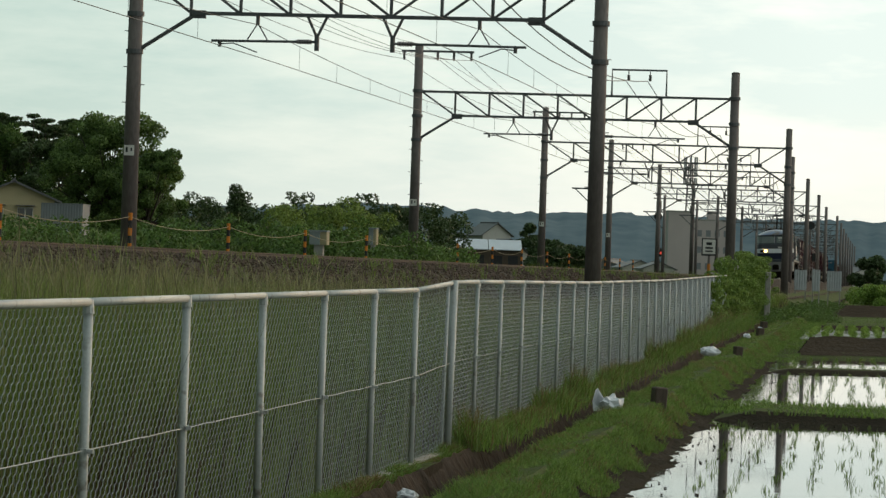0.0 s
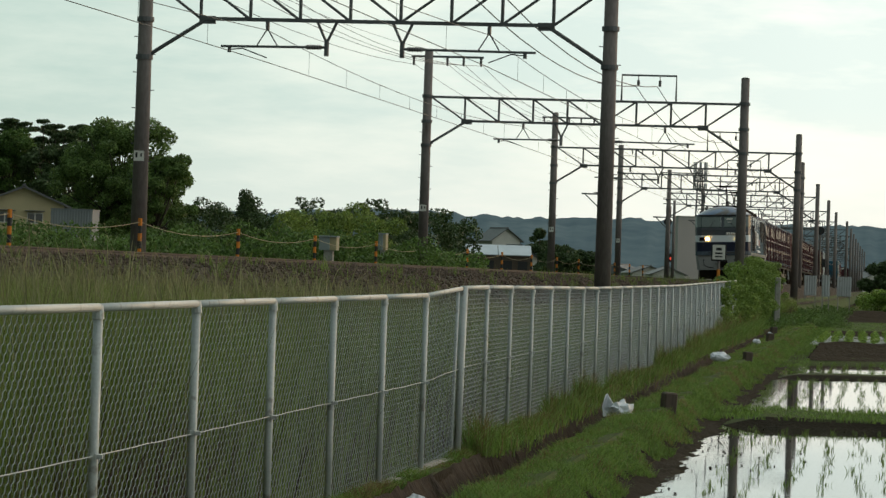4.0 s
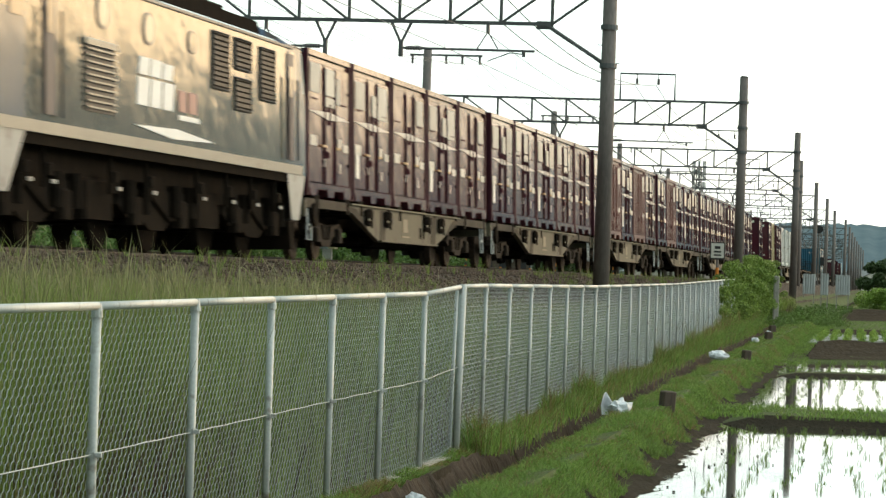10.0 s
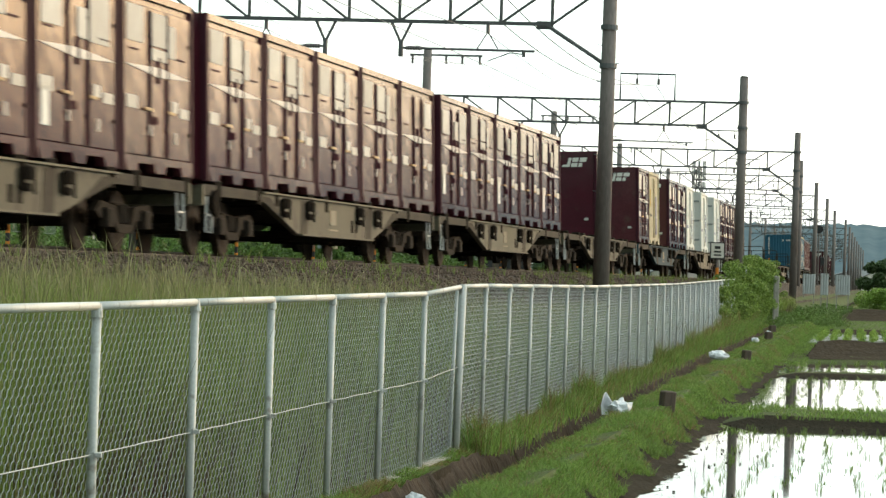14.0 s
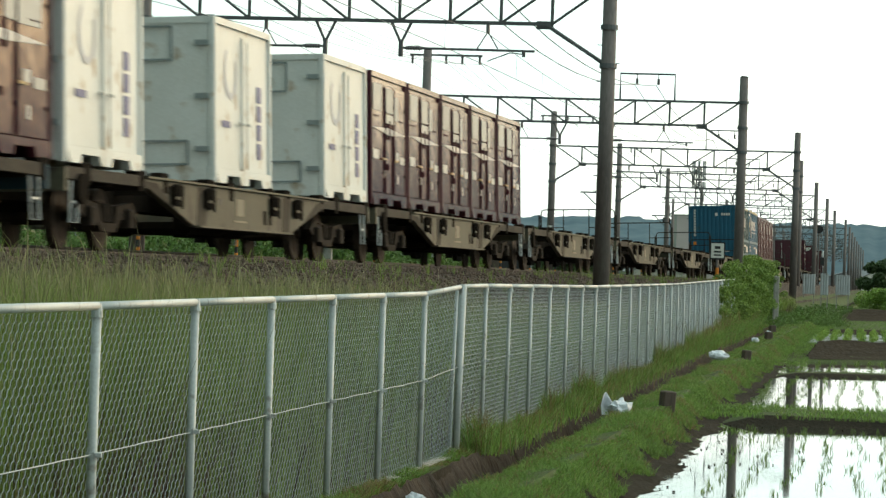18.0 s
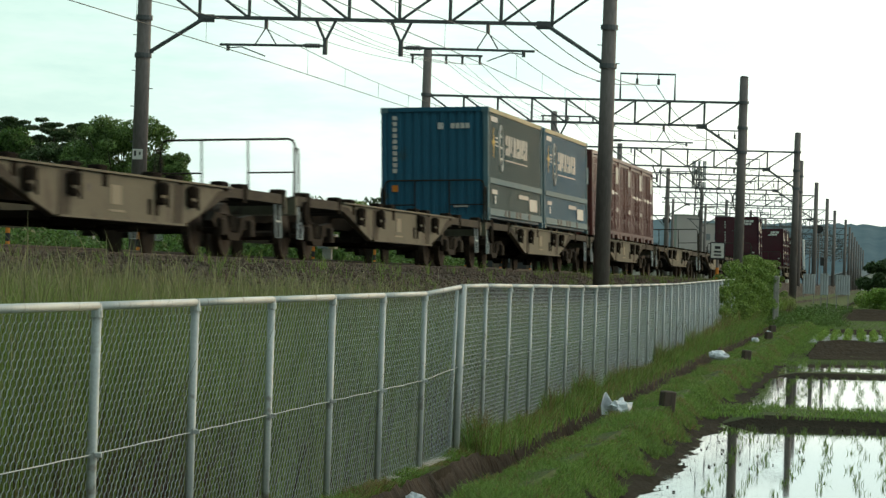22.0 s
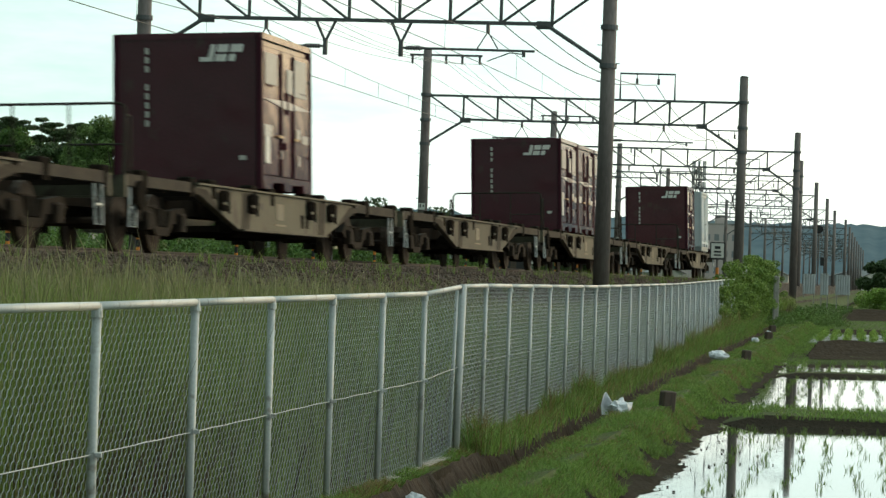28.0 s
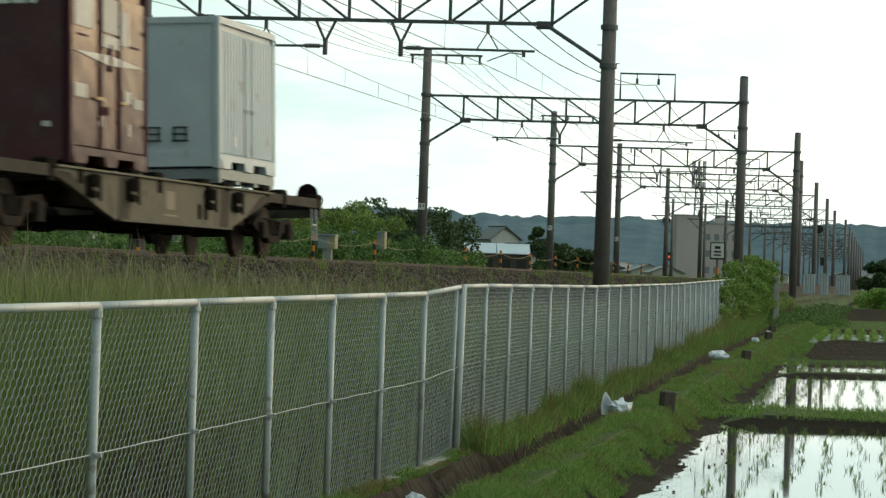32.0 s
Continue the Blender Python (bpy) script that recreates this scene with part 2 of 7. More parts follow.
TEAL = mat("container_teal_grey", (0.036, 0.078, 0.082), (0.028, 0.060, 0.064), rough=0.55, spec=0.2, scale=1.0, grime=(0.08, 0.10, 0.09), grime_at=0.64)
RIMGREY = mat("container_frame_grey", (0.25, 0.29, 0.29), (0.19, 0.21, 0.21), rough=0.5, scale=2)
RAIL_BLUE = mat("container_rail_blue", (0.105, 0.185, 0.215), (0.08, 0.14, 0.16), rough=0.6, spec=0.2, scale=1.5, grime=(0.16, 0.13, 0.09), grime_at=0.66)
PALE = mat("container_pale_blue", (0.55, 0.61, 0.63), (0.46, 0.51, 0.53), rough=0.45, scale=1.2, grime=(0.30, 0.21, 0.15), grime_at=0.66)
BRASS = mat("lever_yellow", (0.42, 0.27, 0.09), (0.26, 0.16, 0.06), rough=0.5, scale=6)
RUST = mat("rust_streak_brown", (0.33, 0.21, 0.11), (0.42, 0.34, 0.24), rough=0.8, scale=5, fine=30, stretch=(1, 1, 0.25))
INK = mat("dark_lettering", (0.04, 0.05, 0.06), rough=0.6, scale=3)
RING = mat("faded_ring_print", (0.42, 0.42, 0.47), (0.5, 0.5, 0.52), rough=0.6, scale=3)
PURPLE = mat("faded_blue_print", (0.17, 0.17, 0.32), rough=0.6, scale=3)
TOPRAIL = mat("top_rail_yellowed", (0.40, 0.33, 0.17), (0.30, 0.26, 0.15), rough=0.6, scale=3)
YELLOW = mat("yellow_paint", (0.62, 0.40, 0.06), rough=0.6, scale=5)
SILL = mat("wagon_khaki", (0.080, 0.078, 0.052), (0.053, 0.050, 0.034), rough=0.62, spec=0.22, scale=0.9, fine=14, grime=(0.032, 0.025, 0.019), grime_at=0.53, dent=0.01, per_object=0.2)
SILL_DIRTY = mat("wagon_end_grime", (0.060, 0.050, 0.036), (0.026, 0.021, 0.018), rough=0.85, scale=1.6, fine=16, spec=0.2)
SILL_MARK = mat("wagon_faded_panel", (0.19, 0.165, 0.115), (0.15, 0.13, 0.09), rough=0.7, scale=3)
SILL_BLUE = mat("wagon_blue_grey", (0.029, 0.061, 0.081), (0.022, 0.044, 0.058), rough=0.8, spec=0.2, scale=0.9, fine=14, grime=(0.035, 0.032, 0.028), grime_at=0.62)
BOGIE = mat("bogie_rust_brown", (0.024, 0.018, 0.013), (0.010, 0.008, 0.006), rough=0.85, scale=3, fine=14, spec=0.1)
# near-black matt tone for running gear, couplers, grilles and roof gear
UNDER = mat("matt_black", (0.0085, 0.0075, 0.0065), (0.019, 0.0145, 0.0105), rough=0.95, scale=4, spec=0.02)
GUARD = mat("guard_rail_paint", (0.020, 0.018, 0.015), (0.038, 0.030, 0.020), rough=0.75, scale=5, spec=0.15)
WHEEL = mat("wheel_steel", (0.055, 0.038, 0.026), (0.016, 0.012, 0.010), rough=0.8, scale=5, spec=0.15)
L_SILVER = mat("loco_silver_grey", (0.205, 0.198, 0.165), (0.150, 0.145, 0.122), rough=0.11, metal=0.30, spec=0.6, mix=0.6, grime=(0.09, 0.078, 0.06), grime_at=0.63, scale=0.45, fine=9, bump=0.01, dent=0.010, dent_scale=1.8)
L_CAB = mat("loco_cab_blue_grey", (0.085, 0.110, 0.140), (0.066, 0.088, 0.115), rough=0.18, spec=0.5, scale=0.9, bump=0.01, dent=0.01)
L_NAVY = mat("loco_navy", (0.006, 0.010, 0.034), (0.005, 0.008, 0.026), rough=0.4, scale=2, spec=0.3)
L_DARK = mat("loco_dark_band", (0.045, 0.050, 0.060), (0.035, 0.04, 0.048), rough=0.4, scale=2)
L_ROOF = mat("loco_roof_blue", (0.085, 0.145, 0.25), (0.065, 0.10, 0.17), rough=0.3, scale=0.8, grime=(0.06, 0.050, 0.045), grime_at=0.50)
L_BELT = mat("loco_belt_olive", (0.190, 0.185, 0.155), (0.150, 0.146, 0.122), rough=0.3, scale=0.8, grime=(0.09, 0.08, 0.06), grime_at=0.62)
# pale, smooth base for the small rounded side windows
PANE_PALE = mat("pale_pane", (0.42, 0.40, 0.33), (0.34, 0.32, 0.27), rough=0.08, scale=2, bump=0)
RED_PRINT = mat("faded_red_print", (0.30, 0.12, 0.11), (0.24, 0.13, 0.12), rough=0.5, scale=3)
L_WHITE = mat("loco_white_band", (0.66, 0.70, 0.73), (0.58, 0.61, 0.63), rough=0.4, scale=2)
L_SKIRT = mat("loco_skirt_grey", (0.37, 0.375, 0.365), (0.28, 0.285, 0.28), rough=0.5, scale=1.2, grime=(0.17, 0.145, 0.12), grime_at=0.60)
GLASS = mat("window_glass", (0.030, 0.042, 0.045), (0.04, 0.055, 0.055), rough=0.06, scale=1, bump=0, spec=0.8)
# pale grey-green base stands in for sky mirrored in the windscreen
SCREEN = mat("windscreen_glass_sky_tone", (0.135, 0.155, 0.145), (0.10, 0.118, 0.11), rough=0.05, scale=0.8, bump=0, spec=0.8)
RED_LAMP = glow("signal_red_glow", (1.0, 0.10, 0.06), 0.7)
LAMP = glow("headlight_glow", (1.0, 0.58, 0.17), 14.0)
HOUSE_CREAM = mat("house_cream", (0.500, 0.425, 0.250), (0.413, 0.350, 0.213), rough=0.8, scale=0.6)
HOUSE_WHITE = mat("house_white", (0.55, 0.54, 0.50), (0.45, 0.44, 0.41), rough=0.8, scale=0.6)
ROOF_TILE = mat("roof_tile", (0.12, 0.12, 0.125), (0.085, 0.085, 0.09), rough=0.6, scale=1.5, fine=5)
ROOF_LIGHT = mat("roof_light_metal", (0.55, 0.60, 0.66), (0.45, 0.5, 0.55), rough=0.4, scale=0.8)
SHED = mat("shed_grey_sheet", (0.216, 0.232, 0.248), (0.176, 0.188, 0.200), rough=0.7, scale=0.8)
BLOCK = mat("building_grey", (0.492, 0.435, 0.418), (0.418, 0.369, 0.353), rough=0.85, scale=0.15)
BAG = mat("white_plastic_bag", (0.70, 0.73, 0.78), (0.55, 0.58, 0.64), rough=0.4, scale=6, bump=0.5)
SHEET = mat("pale_sheet", (0.46, 0.49, 0.50), (0.36, 0.38, 0.39), rough=0.6, scale=2, grime=(0.24, 0.22, 0.18))
WOOD = mat("weathered_wood", (0.10, 0.075, 0.055), (0.06, 0.045, 0.035), rough=0.9, scale=6, stretch=(1, 1, 0.2))


# ---- mesh helpers ----
class Geo:
    """Vertices and faces of one mesh."""

    def __init__(self):
        self.v, self.f = [], []

    def add(self, verts, faces):
        k = len(self.v)
        self.v += [tuple(p) for p in verts]
        self.f += [tuple(i + k for i in f) for f in faces]
        return self

    def box(self, c, s, rz=0.0, bevel=0.0):
        x, y, z = s[0] / 2, s[1] / 2, s[2] / 2
        ca, sa = math.cos(rz), math.sin(rz)
        if bevel:
            b = bevel
            ring = [(-x + b, -y), (x - b, -y), (x, -y + b), (x, y - b), (x - b, y), (-x + b, y), (-x, y - b), (-x, -y + b)]
            pts = [(px, py, -z) for px, py in ring] + [(px, py, z - b) for px, py in ring] + [(px * (1 - b / x), py * (1 - b / y), z) for px, py in ring]
            faces = [tuple(range(7, -1, -1)), tuple(range(16, 24))]
            for r in (0, 8):
                faces += [(r + i, r + (i + 1) % 8, r + 8 + (i + 1) % 8, r + 8 + i) for i in range(8)]
        else:
            pts = [(sx * x, sy * y, sz * z) for sz in (-1, 1) for sx, sy in ((-1, -1), (1, -1), (1, 1), (-1, 1))]
            faces = [(3, 2, 1, 0), (4, 5, 6, 7), (0, 1, 5, 4), (1, 2, 6, 5), (2, 3, 7, 6), (3, 0, 4, 7)]
        return self.add([(c[0] + px * ca - py * sa, c[1] + px * sa + py * ca, c[2] + pz) for px, py, pz in pts], faces)

    def rod(self, a, b, r0, r1=None, seg=8, caps=True):
        a, b = Vector(a), Vector(b)
        r1 = r0 if r1 is None else r1
        d = (b - a).normalized()
        u = d.cross(Vector((0, 0, 1)) if abs(d.z) < 0.9 else Vector((1, 0, 0))).normalized()
        w = d.cross(u)
        ring = [(math.cos(2 * math.pi * i / seg + 0.4), math.sin(2 * math.pi * i / seg + 0.4)) for i in range(seg)]
        pts = [a + (u * x + w * y) * r0 for x, y in ring] + [b + (u * x + w * y) * r1 for x, y in ring]
        faces = [(i, (i + 1) % seg, seg + (i + 1) % seg, seg + i) for i in range(seg)]
        if caps:
            faces += [tuple(range(seg - 1, -1, -1)), tuple(range(seg, 2 * seg))]
        return self.add(pts, faces)

    def path(self, pts, r, seg=6):
        """One bent tube through the points."""
        pts = [Vector(p) for p in pts]
        n = len(pts)
        ways = [(pts[min(i + 1, n - 1)] - pts[max(i - 1, 0)]).normalized() for i in range(n)]
        u = ways[0].cross(Vector((0, 0, 1)) if abs(ways[0].z) < 0.9 else Vector((1, 0, 0))).normalized()
        verts = []
        for p, d in zip(pts, ways):
            u = (u - d * u.dot(d)).normalized()
            w = d.cross(u)
            verts += [p + (u * math.cos(2 * math.pi * i / seg) + w * math.sin(2 * math.pi * i / seg)) * r for i in range(seg)]
        faces = [(k * seg + i, k * seg + (i + 1) % seg, (k + 1) * seg + (i + 1) % seg, (k + 1) * seg + i) for k in range(n - 1) for i in range(seg)]
        return self.add(verts, faces + [tuple(range(seg - 1, -1, -1)), tuple(range((n - 1) * seg, n * seg))])

    def spool(self, a, b, rings, seg=8):
        """A turned piece from a to b: rings of (part of the way, radius)."""
        a, b = Vector(a), Vector(b)
        d = (b - a).normalized()
        u = d.cross(Vector((0, 0, 1)) if abs(d.z) < 0.9 else Vector((1, 0, 0))).normalized()
        w = d.cross(u)
        n = len(rings)
        verts = [a.lerp(b, t) + (u * math.cos(2 * math.pi * i / seg) + w * math.sin(2 * math.pi * i / seg)) * r for t, r in rings for i in range(seg)]
        faces = [(k * seg + i, k * seg + (i + 1) % seg, (k + 1) * seg + (i + 1) % seg, (k + 1) * seg + i) for k in range(n - 1) for i in range(seg)]
        return self.add(verts, faces + [tuple(range(seg - 1, -1, -1)), tuple(range((n - 1) * seg, n * seg))])

    def prism(self, outline, x0, x1):
        """An outline in (y, z) drawn out along x."""
        n = len(outline)
        pts = [(x0, y, z) for y, z in outline] + [(x1, y, z) for y, z in outline]
        return self.add(pts, [tuple(range(n)), tuple(range(2 * n - 1, n - 1, -1))] + [(i + n, (i + 1) % n + n, (i + 1) % n, i) for i in range(n)])

    def corrugated(self, a, b, z0, z1, n, depth, out):
        """One folded sheet from a to b (x, y), n ribs standing out by depth along out (x, y)."""
        pts = []
        for k in range(n):
            for f, d in ((0.0, 0), (0.14, 1), (0.60, 1), (0.74, 0)):
                t = (k + f) / n
                pts.append((a[0] + (b[0] - a[0]) * t + out[0] * d * depth, a[1] + (b[1] - a[1]) * t + out[1] * d * depth))
        pts.append(b)
        m = len(pts)
        return self.add([(x, y, z) for z in (z0, z1) for x, y in pts], [(i, i + 1, i + 1 + m, i + m) for i in range(m - 1)])

    def plate(self, outline, x, t=0.012):
        return self.prism(outline, x - t, x + t)

    def mesh(self, name, mats, smooth=False, index=None):
        me = bpy.data.meshes.new(name)
        me.from_pydata(self.v, [], self.f)
        for m in mats if isinstance(mats, (list, tuple)) else (mats,):
            me.materials.append(m)
        if index is not None:
            me.polygons.foreach_set("material_index", index)
        if smooth:
            me.polygons.foreach_set("use_smooth", [True] * len(me.polygons))
        me.update()
        return me


def part(name, geo, material, parent, label="", smooth=False, at=None):
    """One mesh object under a thing or a part."""
    ob = new(name, geo if isinstance(geo, bpy.types.Mesh) else geo.mesh(name, material, smooth))
    ob.parent = parent
    if at is not None:
        ob.matrix_basis = at
    return tagged(ob, label)


def thing(name, label, category, m=None, group="", kind=""):
    ob = new(name)
    if m is not None:
        ob.matrix_basis = m
    return tagged(ob, label, category, group, kind)


def solid(name, geo, material, label, category, group="", kind="", smooth=False, m=None):
    ob = new(name, geo.mesh(name, material, smooth))
    if m is not None:
        ob.matrix_basis = m
    return tagged(ob, label, category, group, kind)


def cloud_mesh(name, tris, material):
    """A mesh from an array of triangles or quads, shape (n, k, 3)."""
    n, k = tris.shape[:2]
    me = bpy.data.meshes.new(name)
    me.vertices.add(n * k)
    me.vertices.foreach_set("co", tris.reshape(-1).astype(np.float32))
    me.loops.add(n * k)
    me.loops.foreach_set("vertex_index", np.arange(n * k, dtype=np.int32))
    me.polygons.add(n)
    me.polygons.foreach_set("loop_start", np.arange(0, n * k, k, dtype=np.int32))
    me.materials.append(material)
    me.update(calc_edges=True)
    return me


# ---- the line of the track: x as a function of y, and the way along it (s = 0 at y = 20) ----
def line_x(y):
    y0 = np.maximum(y, -20.0)
    x = -0.9665 + 0.112485 * y0 + 1.76986e-5 * y0 ** 2 - 12.850 * np.exp(-y0 / 150.0)
    return x + np.minimum(y + 20.0, 0) * 0.2097


_ys = np.arange(-700.0, 1000.0, 0.5)
_xs = line_x(_ys)
_ss = np.concatenate([[0], np.cumsum(np.hypot(np.diff(_xs), np.diff(_ys)))])
_ss -= np.interp(20.0, _ys, _ss)
CANT = 0.0393


def on_line(s, off=0.0, z=0.0):
    """A place beside the near track's centre: off metres towards the fields."""
    y = float(np.interp(s, _ss, _ys))
    x = float(np.interp(y, _ys, _xs))
    d = Vector((float(line_x(np.float64(y + 0.5)) - line_x(np.float64(y - 0.5))), 1.0, 0.0)).normalized()
    return Vector((x + off * d.y, y - off * d.x, z))


def frame_on_line(s, cant=CANT, half=7.0):
    """The pose of a rigid body whose middle is at s: +y along the line, away from the camera, +x towards the fields."""
    a, b = on_line(s - half), on_line(s + half)
    d = (b - a).normalized()
    mid = (a + b) / 2
    turn = math.atan2(-d.x, d.y)
    return Matrix.Translation(mid) @ Matrix.Rotation(turn, 4, "Z") @ Matrix.Rotation(-cant, 4, "Y")


# ---- lines beside the track: fence, ditch, paddy edge ----
def fence_x(y):
    return 0.15 + (y - 25.8) * (0.135 if y < 25.8 else 0.121)


def ditch_x(y):
    return 0.04 + 0.127 * (y - 21.3)


def paddy_x(y):
    return 1.62 + 0.130 * (y - 25.1)


FENCE_Z, BANK_Z, WATER_Z, MUD_Z = -1.56, -1.52, -1.79, -1.87
DIKES = [(-60.0, 16.0), (38.9, 42.2), (60.0, 61.8), (71.8, 3600.0)]
PLOTS = [(71.8, 89.0), (106.5, 113.0), (150.0, 225.0)]           # bare dirt fields


def field_skew(y):
    """How far the field edges run on along y for each metre away from the bank."""
    return np.interp(y, [5, 20, 42, 60, 70, 90, 4000], [0.0, -0.08, -0.06, 0.25, 0.55, 0.7, 0.7])


def dike_height(y):
    for a, b in DIKES:
        w = 0.5
        if a - w < y < b + w:
            return min(1.0, (y - a + w) / w, (b + w - y) / w) * (0.75 if 50 < a < 70 else 1.0)
    return 0.0


# ---- the ground, one sheet ----
def build_ground():
    ys = sorted(set([-700, -400, -200, -100, -50, -20, 0, 6, 10] + [12 + 0.5 * i for i in range(240)] + [132 + 2 * i for i in range(50)] +
                    [240 + 20 * i for i in range(20)] + [700, 1000, 1600, 2400, 3600]))
    v, f, idx = [], [], []
    cols = None
    for y in ys:
        y = float(y)
        t, fx, dx, px = float(line_x(np.float64(y))), fence_x(y), ditch_x(y), paddy_x(y)
        fx = max(fx, t + 4.8)
        dx = max(dx, fx + 0.42)
        px = max(px, dx + 0.9)
        row = [(t - 2500, -0.8), (t - 300, -0.8), (t - 60, -0.7), (t - 25, -0.5), (t - 14, -0.2), (t - 10.6, 0.0), (t - 9.4, -0.1), (t + 2.6, -0.55), (t + 3.6, -0.85)]
        for k in (0.25, 0.5, 0.75, 1.0):
            row.append((t + 3.6 + (fx - t - 3.6) * k, -0.85 + (FENCE_Z + 0.85) * k ** 0.8))
        row += [(dx - 0.30, FENCE_Z + 0.02), (dx - 0.24, -1.93), (dx + 0.10, -1.95), (dx + 0.17, BANK_Z - 0.04), ((dx + px) / 2, BANK_Z + 0.03), (px - 0.46, BANK_Z - 0.08), (px - 0.22, MUD_Z + 0.03)]
        skew = len(row)
        for e in (0.4, 0.8, 1.4, 2.2, 3.2, 4.5, 6.5, 10, 16, 26, 45, 120, 600, 2500):
            h = dike_height(y)
            row.append((px + e, MUD_Z + h * (WATER_Z + 0.10 - MUD_Z)))
        cols = len(row)
        for i, (x, z) in enumerate(row):
            yy = y + float(field_skew(y)) * min(x - px, 60) if i >= skew else y
            wob = noise.noise((x * 0.9, yy * 0.9, 0.3)) * 0.05 + noise.noise((x * 3.1, yy * 3.1, 1.3)) * 0.022
            v.append((x + (wob * 0.9 if 9 < i else 0), yy, z + wob * (0.9 if z > -1.7 else 0.35)))
    for r in range(len(ys) - 1):
        for c in range(cols - 1):
            k = r * cols + c
            f.append((k, k + 1, k + cols + 1, k + cols))
            h = max(dike_height(ys[r]), dike_height(ys[r + 1]))
            front = c >= 19 and any(a - 0.7 <= ys[r] < a + 0.1 for a, b in DIKES[1:3])
            bare = c >= 19 and any(a <= ys[r] < b for a, b in PLOTS)
            idx.append(3 if bare else 2 if (c < 4 or ys[r] > 300) else (1 if (front or 13 <= c <= 14 or (c >= 19 and h < 0.5)) else 0))
    g = Geo()
    g.v, g.f = v, f
    ob = new("ground", g.mesh("ground", [GRASS_SOIL, MUD, FIELD, DIRT], index=idx))
    tagged(ob, "grassy ground falling from the railway to a ditch and flooded paddies", "ground", kind="structure")


build_ground()

# water of the paddies, between the dikes
for (a0, a1), (b0, b1) in zip(DIKES[:-1], DIKES[1:]):
    g = Geo()
    near, far = a1 - 0.2, b0 + 0.2
    sn, sf = 60 * float(field_skew(near)), 60 * float(field_skew(far))
    g.add([(paddy_x(near) - 0.3, near, WATER_Z), (paddy_x(near) + 60, near + sn, WATER_Z), (paddy_x(far) + 60, far + sf, WATER_Z), (paddy_x(far) - 0.3, far, WATER_Z)], [(0, 1, 2, 3)])
    solid("water", g, WATER, "still flooded paddy water mirroring the evening sky", "water", kind="structure")

# water in the ditch is dark and shallow
g = Geo()
g.add([(ditch_x(y) + e, y, -1.87) for y in (8, 120) for e in (-0.2, 0.2)], [(0, 1, 3, 2)])
solid("ditch_water", g, MUD, "dark wet bottom of a narrow field ditch", "ditch", kind="structure")


# ---- the railway ----
def sweep(profile, s0, s1, step, cant=0.0):
    """A profile of (off, z) drawn along the line."""
    g = Geo()
    n = len(profile)
    steps = int((s1 - s0) / step) + 1
    for i in range(steps):
        s = s0 + (s1 - s0) * i / (steps - 1)
        for off, z in profile:
            g.v.append(tuple(on_line(s, off, z + off * cant)))
    for i in range(steps - 1):
        for j in range(n - 1):
            k = i * n + j
            g.f.append((k, k + 1, k + n + 1, k + n))
    return g


FAR_OFF, FAR_Z = -5.5, 0.12
bed = sweep([(-10.2, -0.35), (-8.9, 0.14), (-6.4, 0.07), (-2.6, 0.0), (-1.9, -0.06), (0, -0.08), (1.75, -0.04), (2.3, -0.14), (3.4, -0.82), (3.9, -1.05)], -560, 960, 4)
solid("ballast", bed, BALLAST, "brown rusty crushed stone bed under two railway tracks", "ballast", kind="structure")


def scatter_stones(name, count, seed, s0, s1, offs, size):
    rng = np.random.default_rng(seed)
    s = rng.uniform(s0, s1, count) ** 1.0
    o = rng.uniform(*offs, count)
    prof_o = [-10.2, -8.9, -6.4, -2.6, -1.9, 0, 1.75, 2.3, 3.4, 3.9]
    prof_z = [-0.35, 0.14, 0.07, 0.0, -0.06, -0.08, -0.04, -0.14, -0.82, -1.05]
    y = np.interp(s, _ss, _ys)
    x = np.interp(y, _ys, _xs)
    slope = (line_x(y + 0.5) - line_x(y - 0.5))
    n = np.hypot(slope, 1)
    c = np.stack([x + o / n, y - o * slope / n, np.interp(o, prof_o, prof_z) + 0.01], 1)
    octa = np.array([(1, 0, 0), (0, 1, 0), (-1, 0, 0), (0, -1, 0), (0, 0, 1), (0, 0, -1)], float)
    faces = np.array([(0, 1, 4), (1, 2, 4), (2, 3, 4), (3, 0, 4), (1, 0, 5), (2, 1, 5), (3, 2, 5), (0, 3, 5)])
    rad = rng.uniform(size * 0.6, size * 1.4, (count, 1, 3)) * rng.uniform(0.7, 1.3, (count, 6, 1))
    a = rng.uniform(0, 6.28, count)
    ca, sa = np.cos(a)[:, None], np.sin(a)[:, None]
    p = octa[None] * rad
    p = np.stack([p[..., 0] * ca - p[..., 1] * sa, p[..., 0] * sa + p[..., 1] * ca, p[..., 2] * 0.8], -1) + c[:, None]
    me = bpy.data.meshes.new(name)
    me.from_pydata(p.reshape(-1, 3).tolist(), [], (faces[None] + (np.arange(count) * 6)[:, None, None]).reshape(-1, 3).tolist())
    me.materials.append(STONE)
    tagged(new(name, me), "loose brown ballast stones on the track shoulder", "stones", kind="stuff")


scatter_stones("shoulder_stones", 24000, 3, 14, 125, (0.7, 3.6), 0.036)
scatter_stones("far_shoulder_stones", 6000, 4, 20, 150, (-9.6, -7.2), 0.04)
scatter_stones("middle_stones", 12000, 5, 18, 130, (-7.2, 0.7), 0.042)

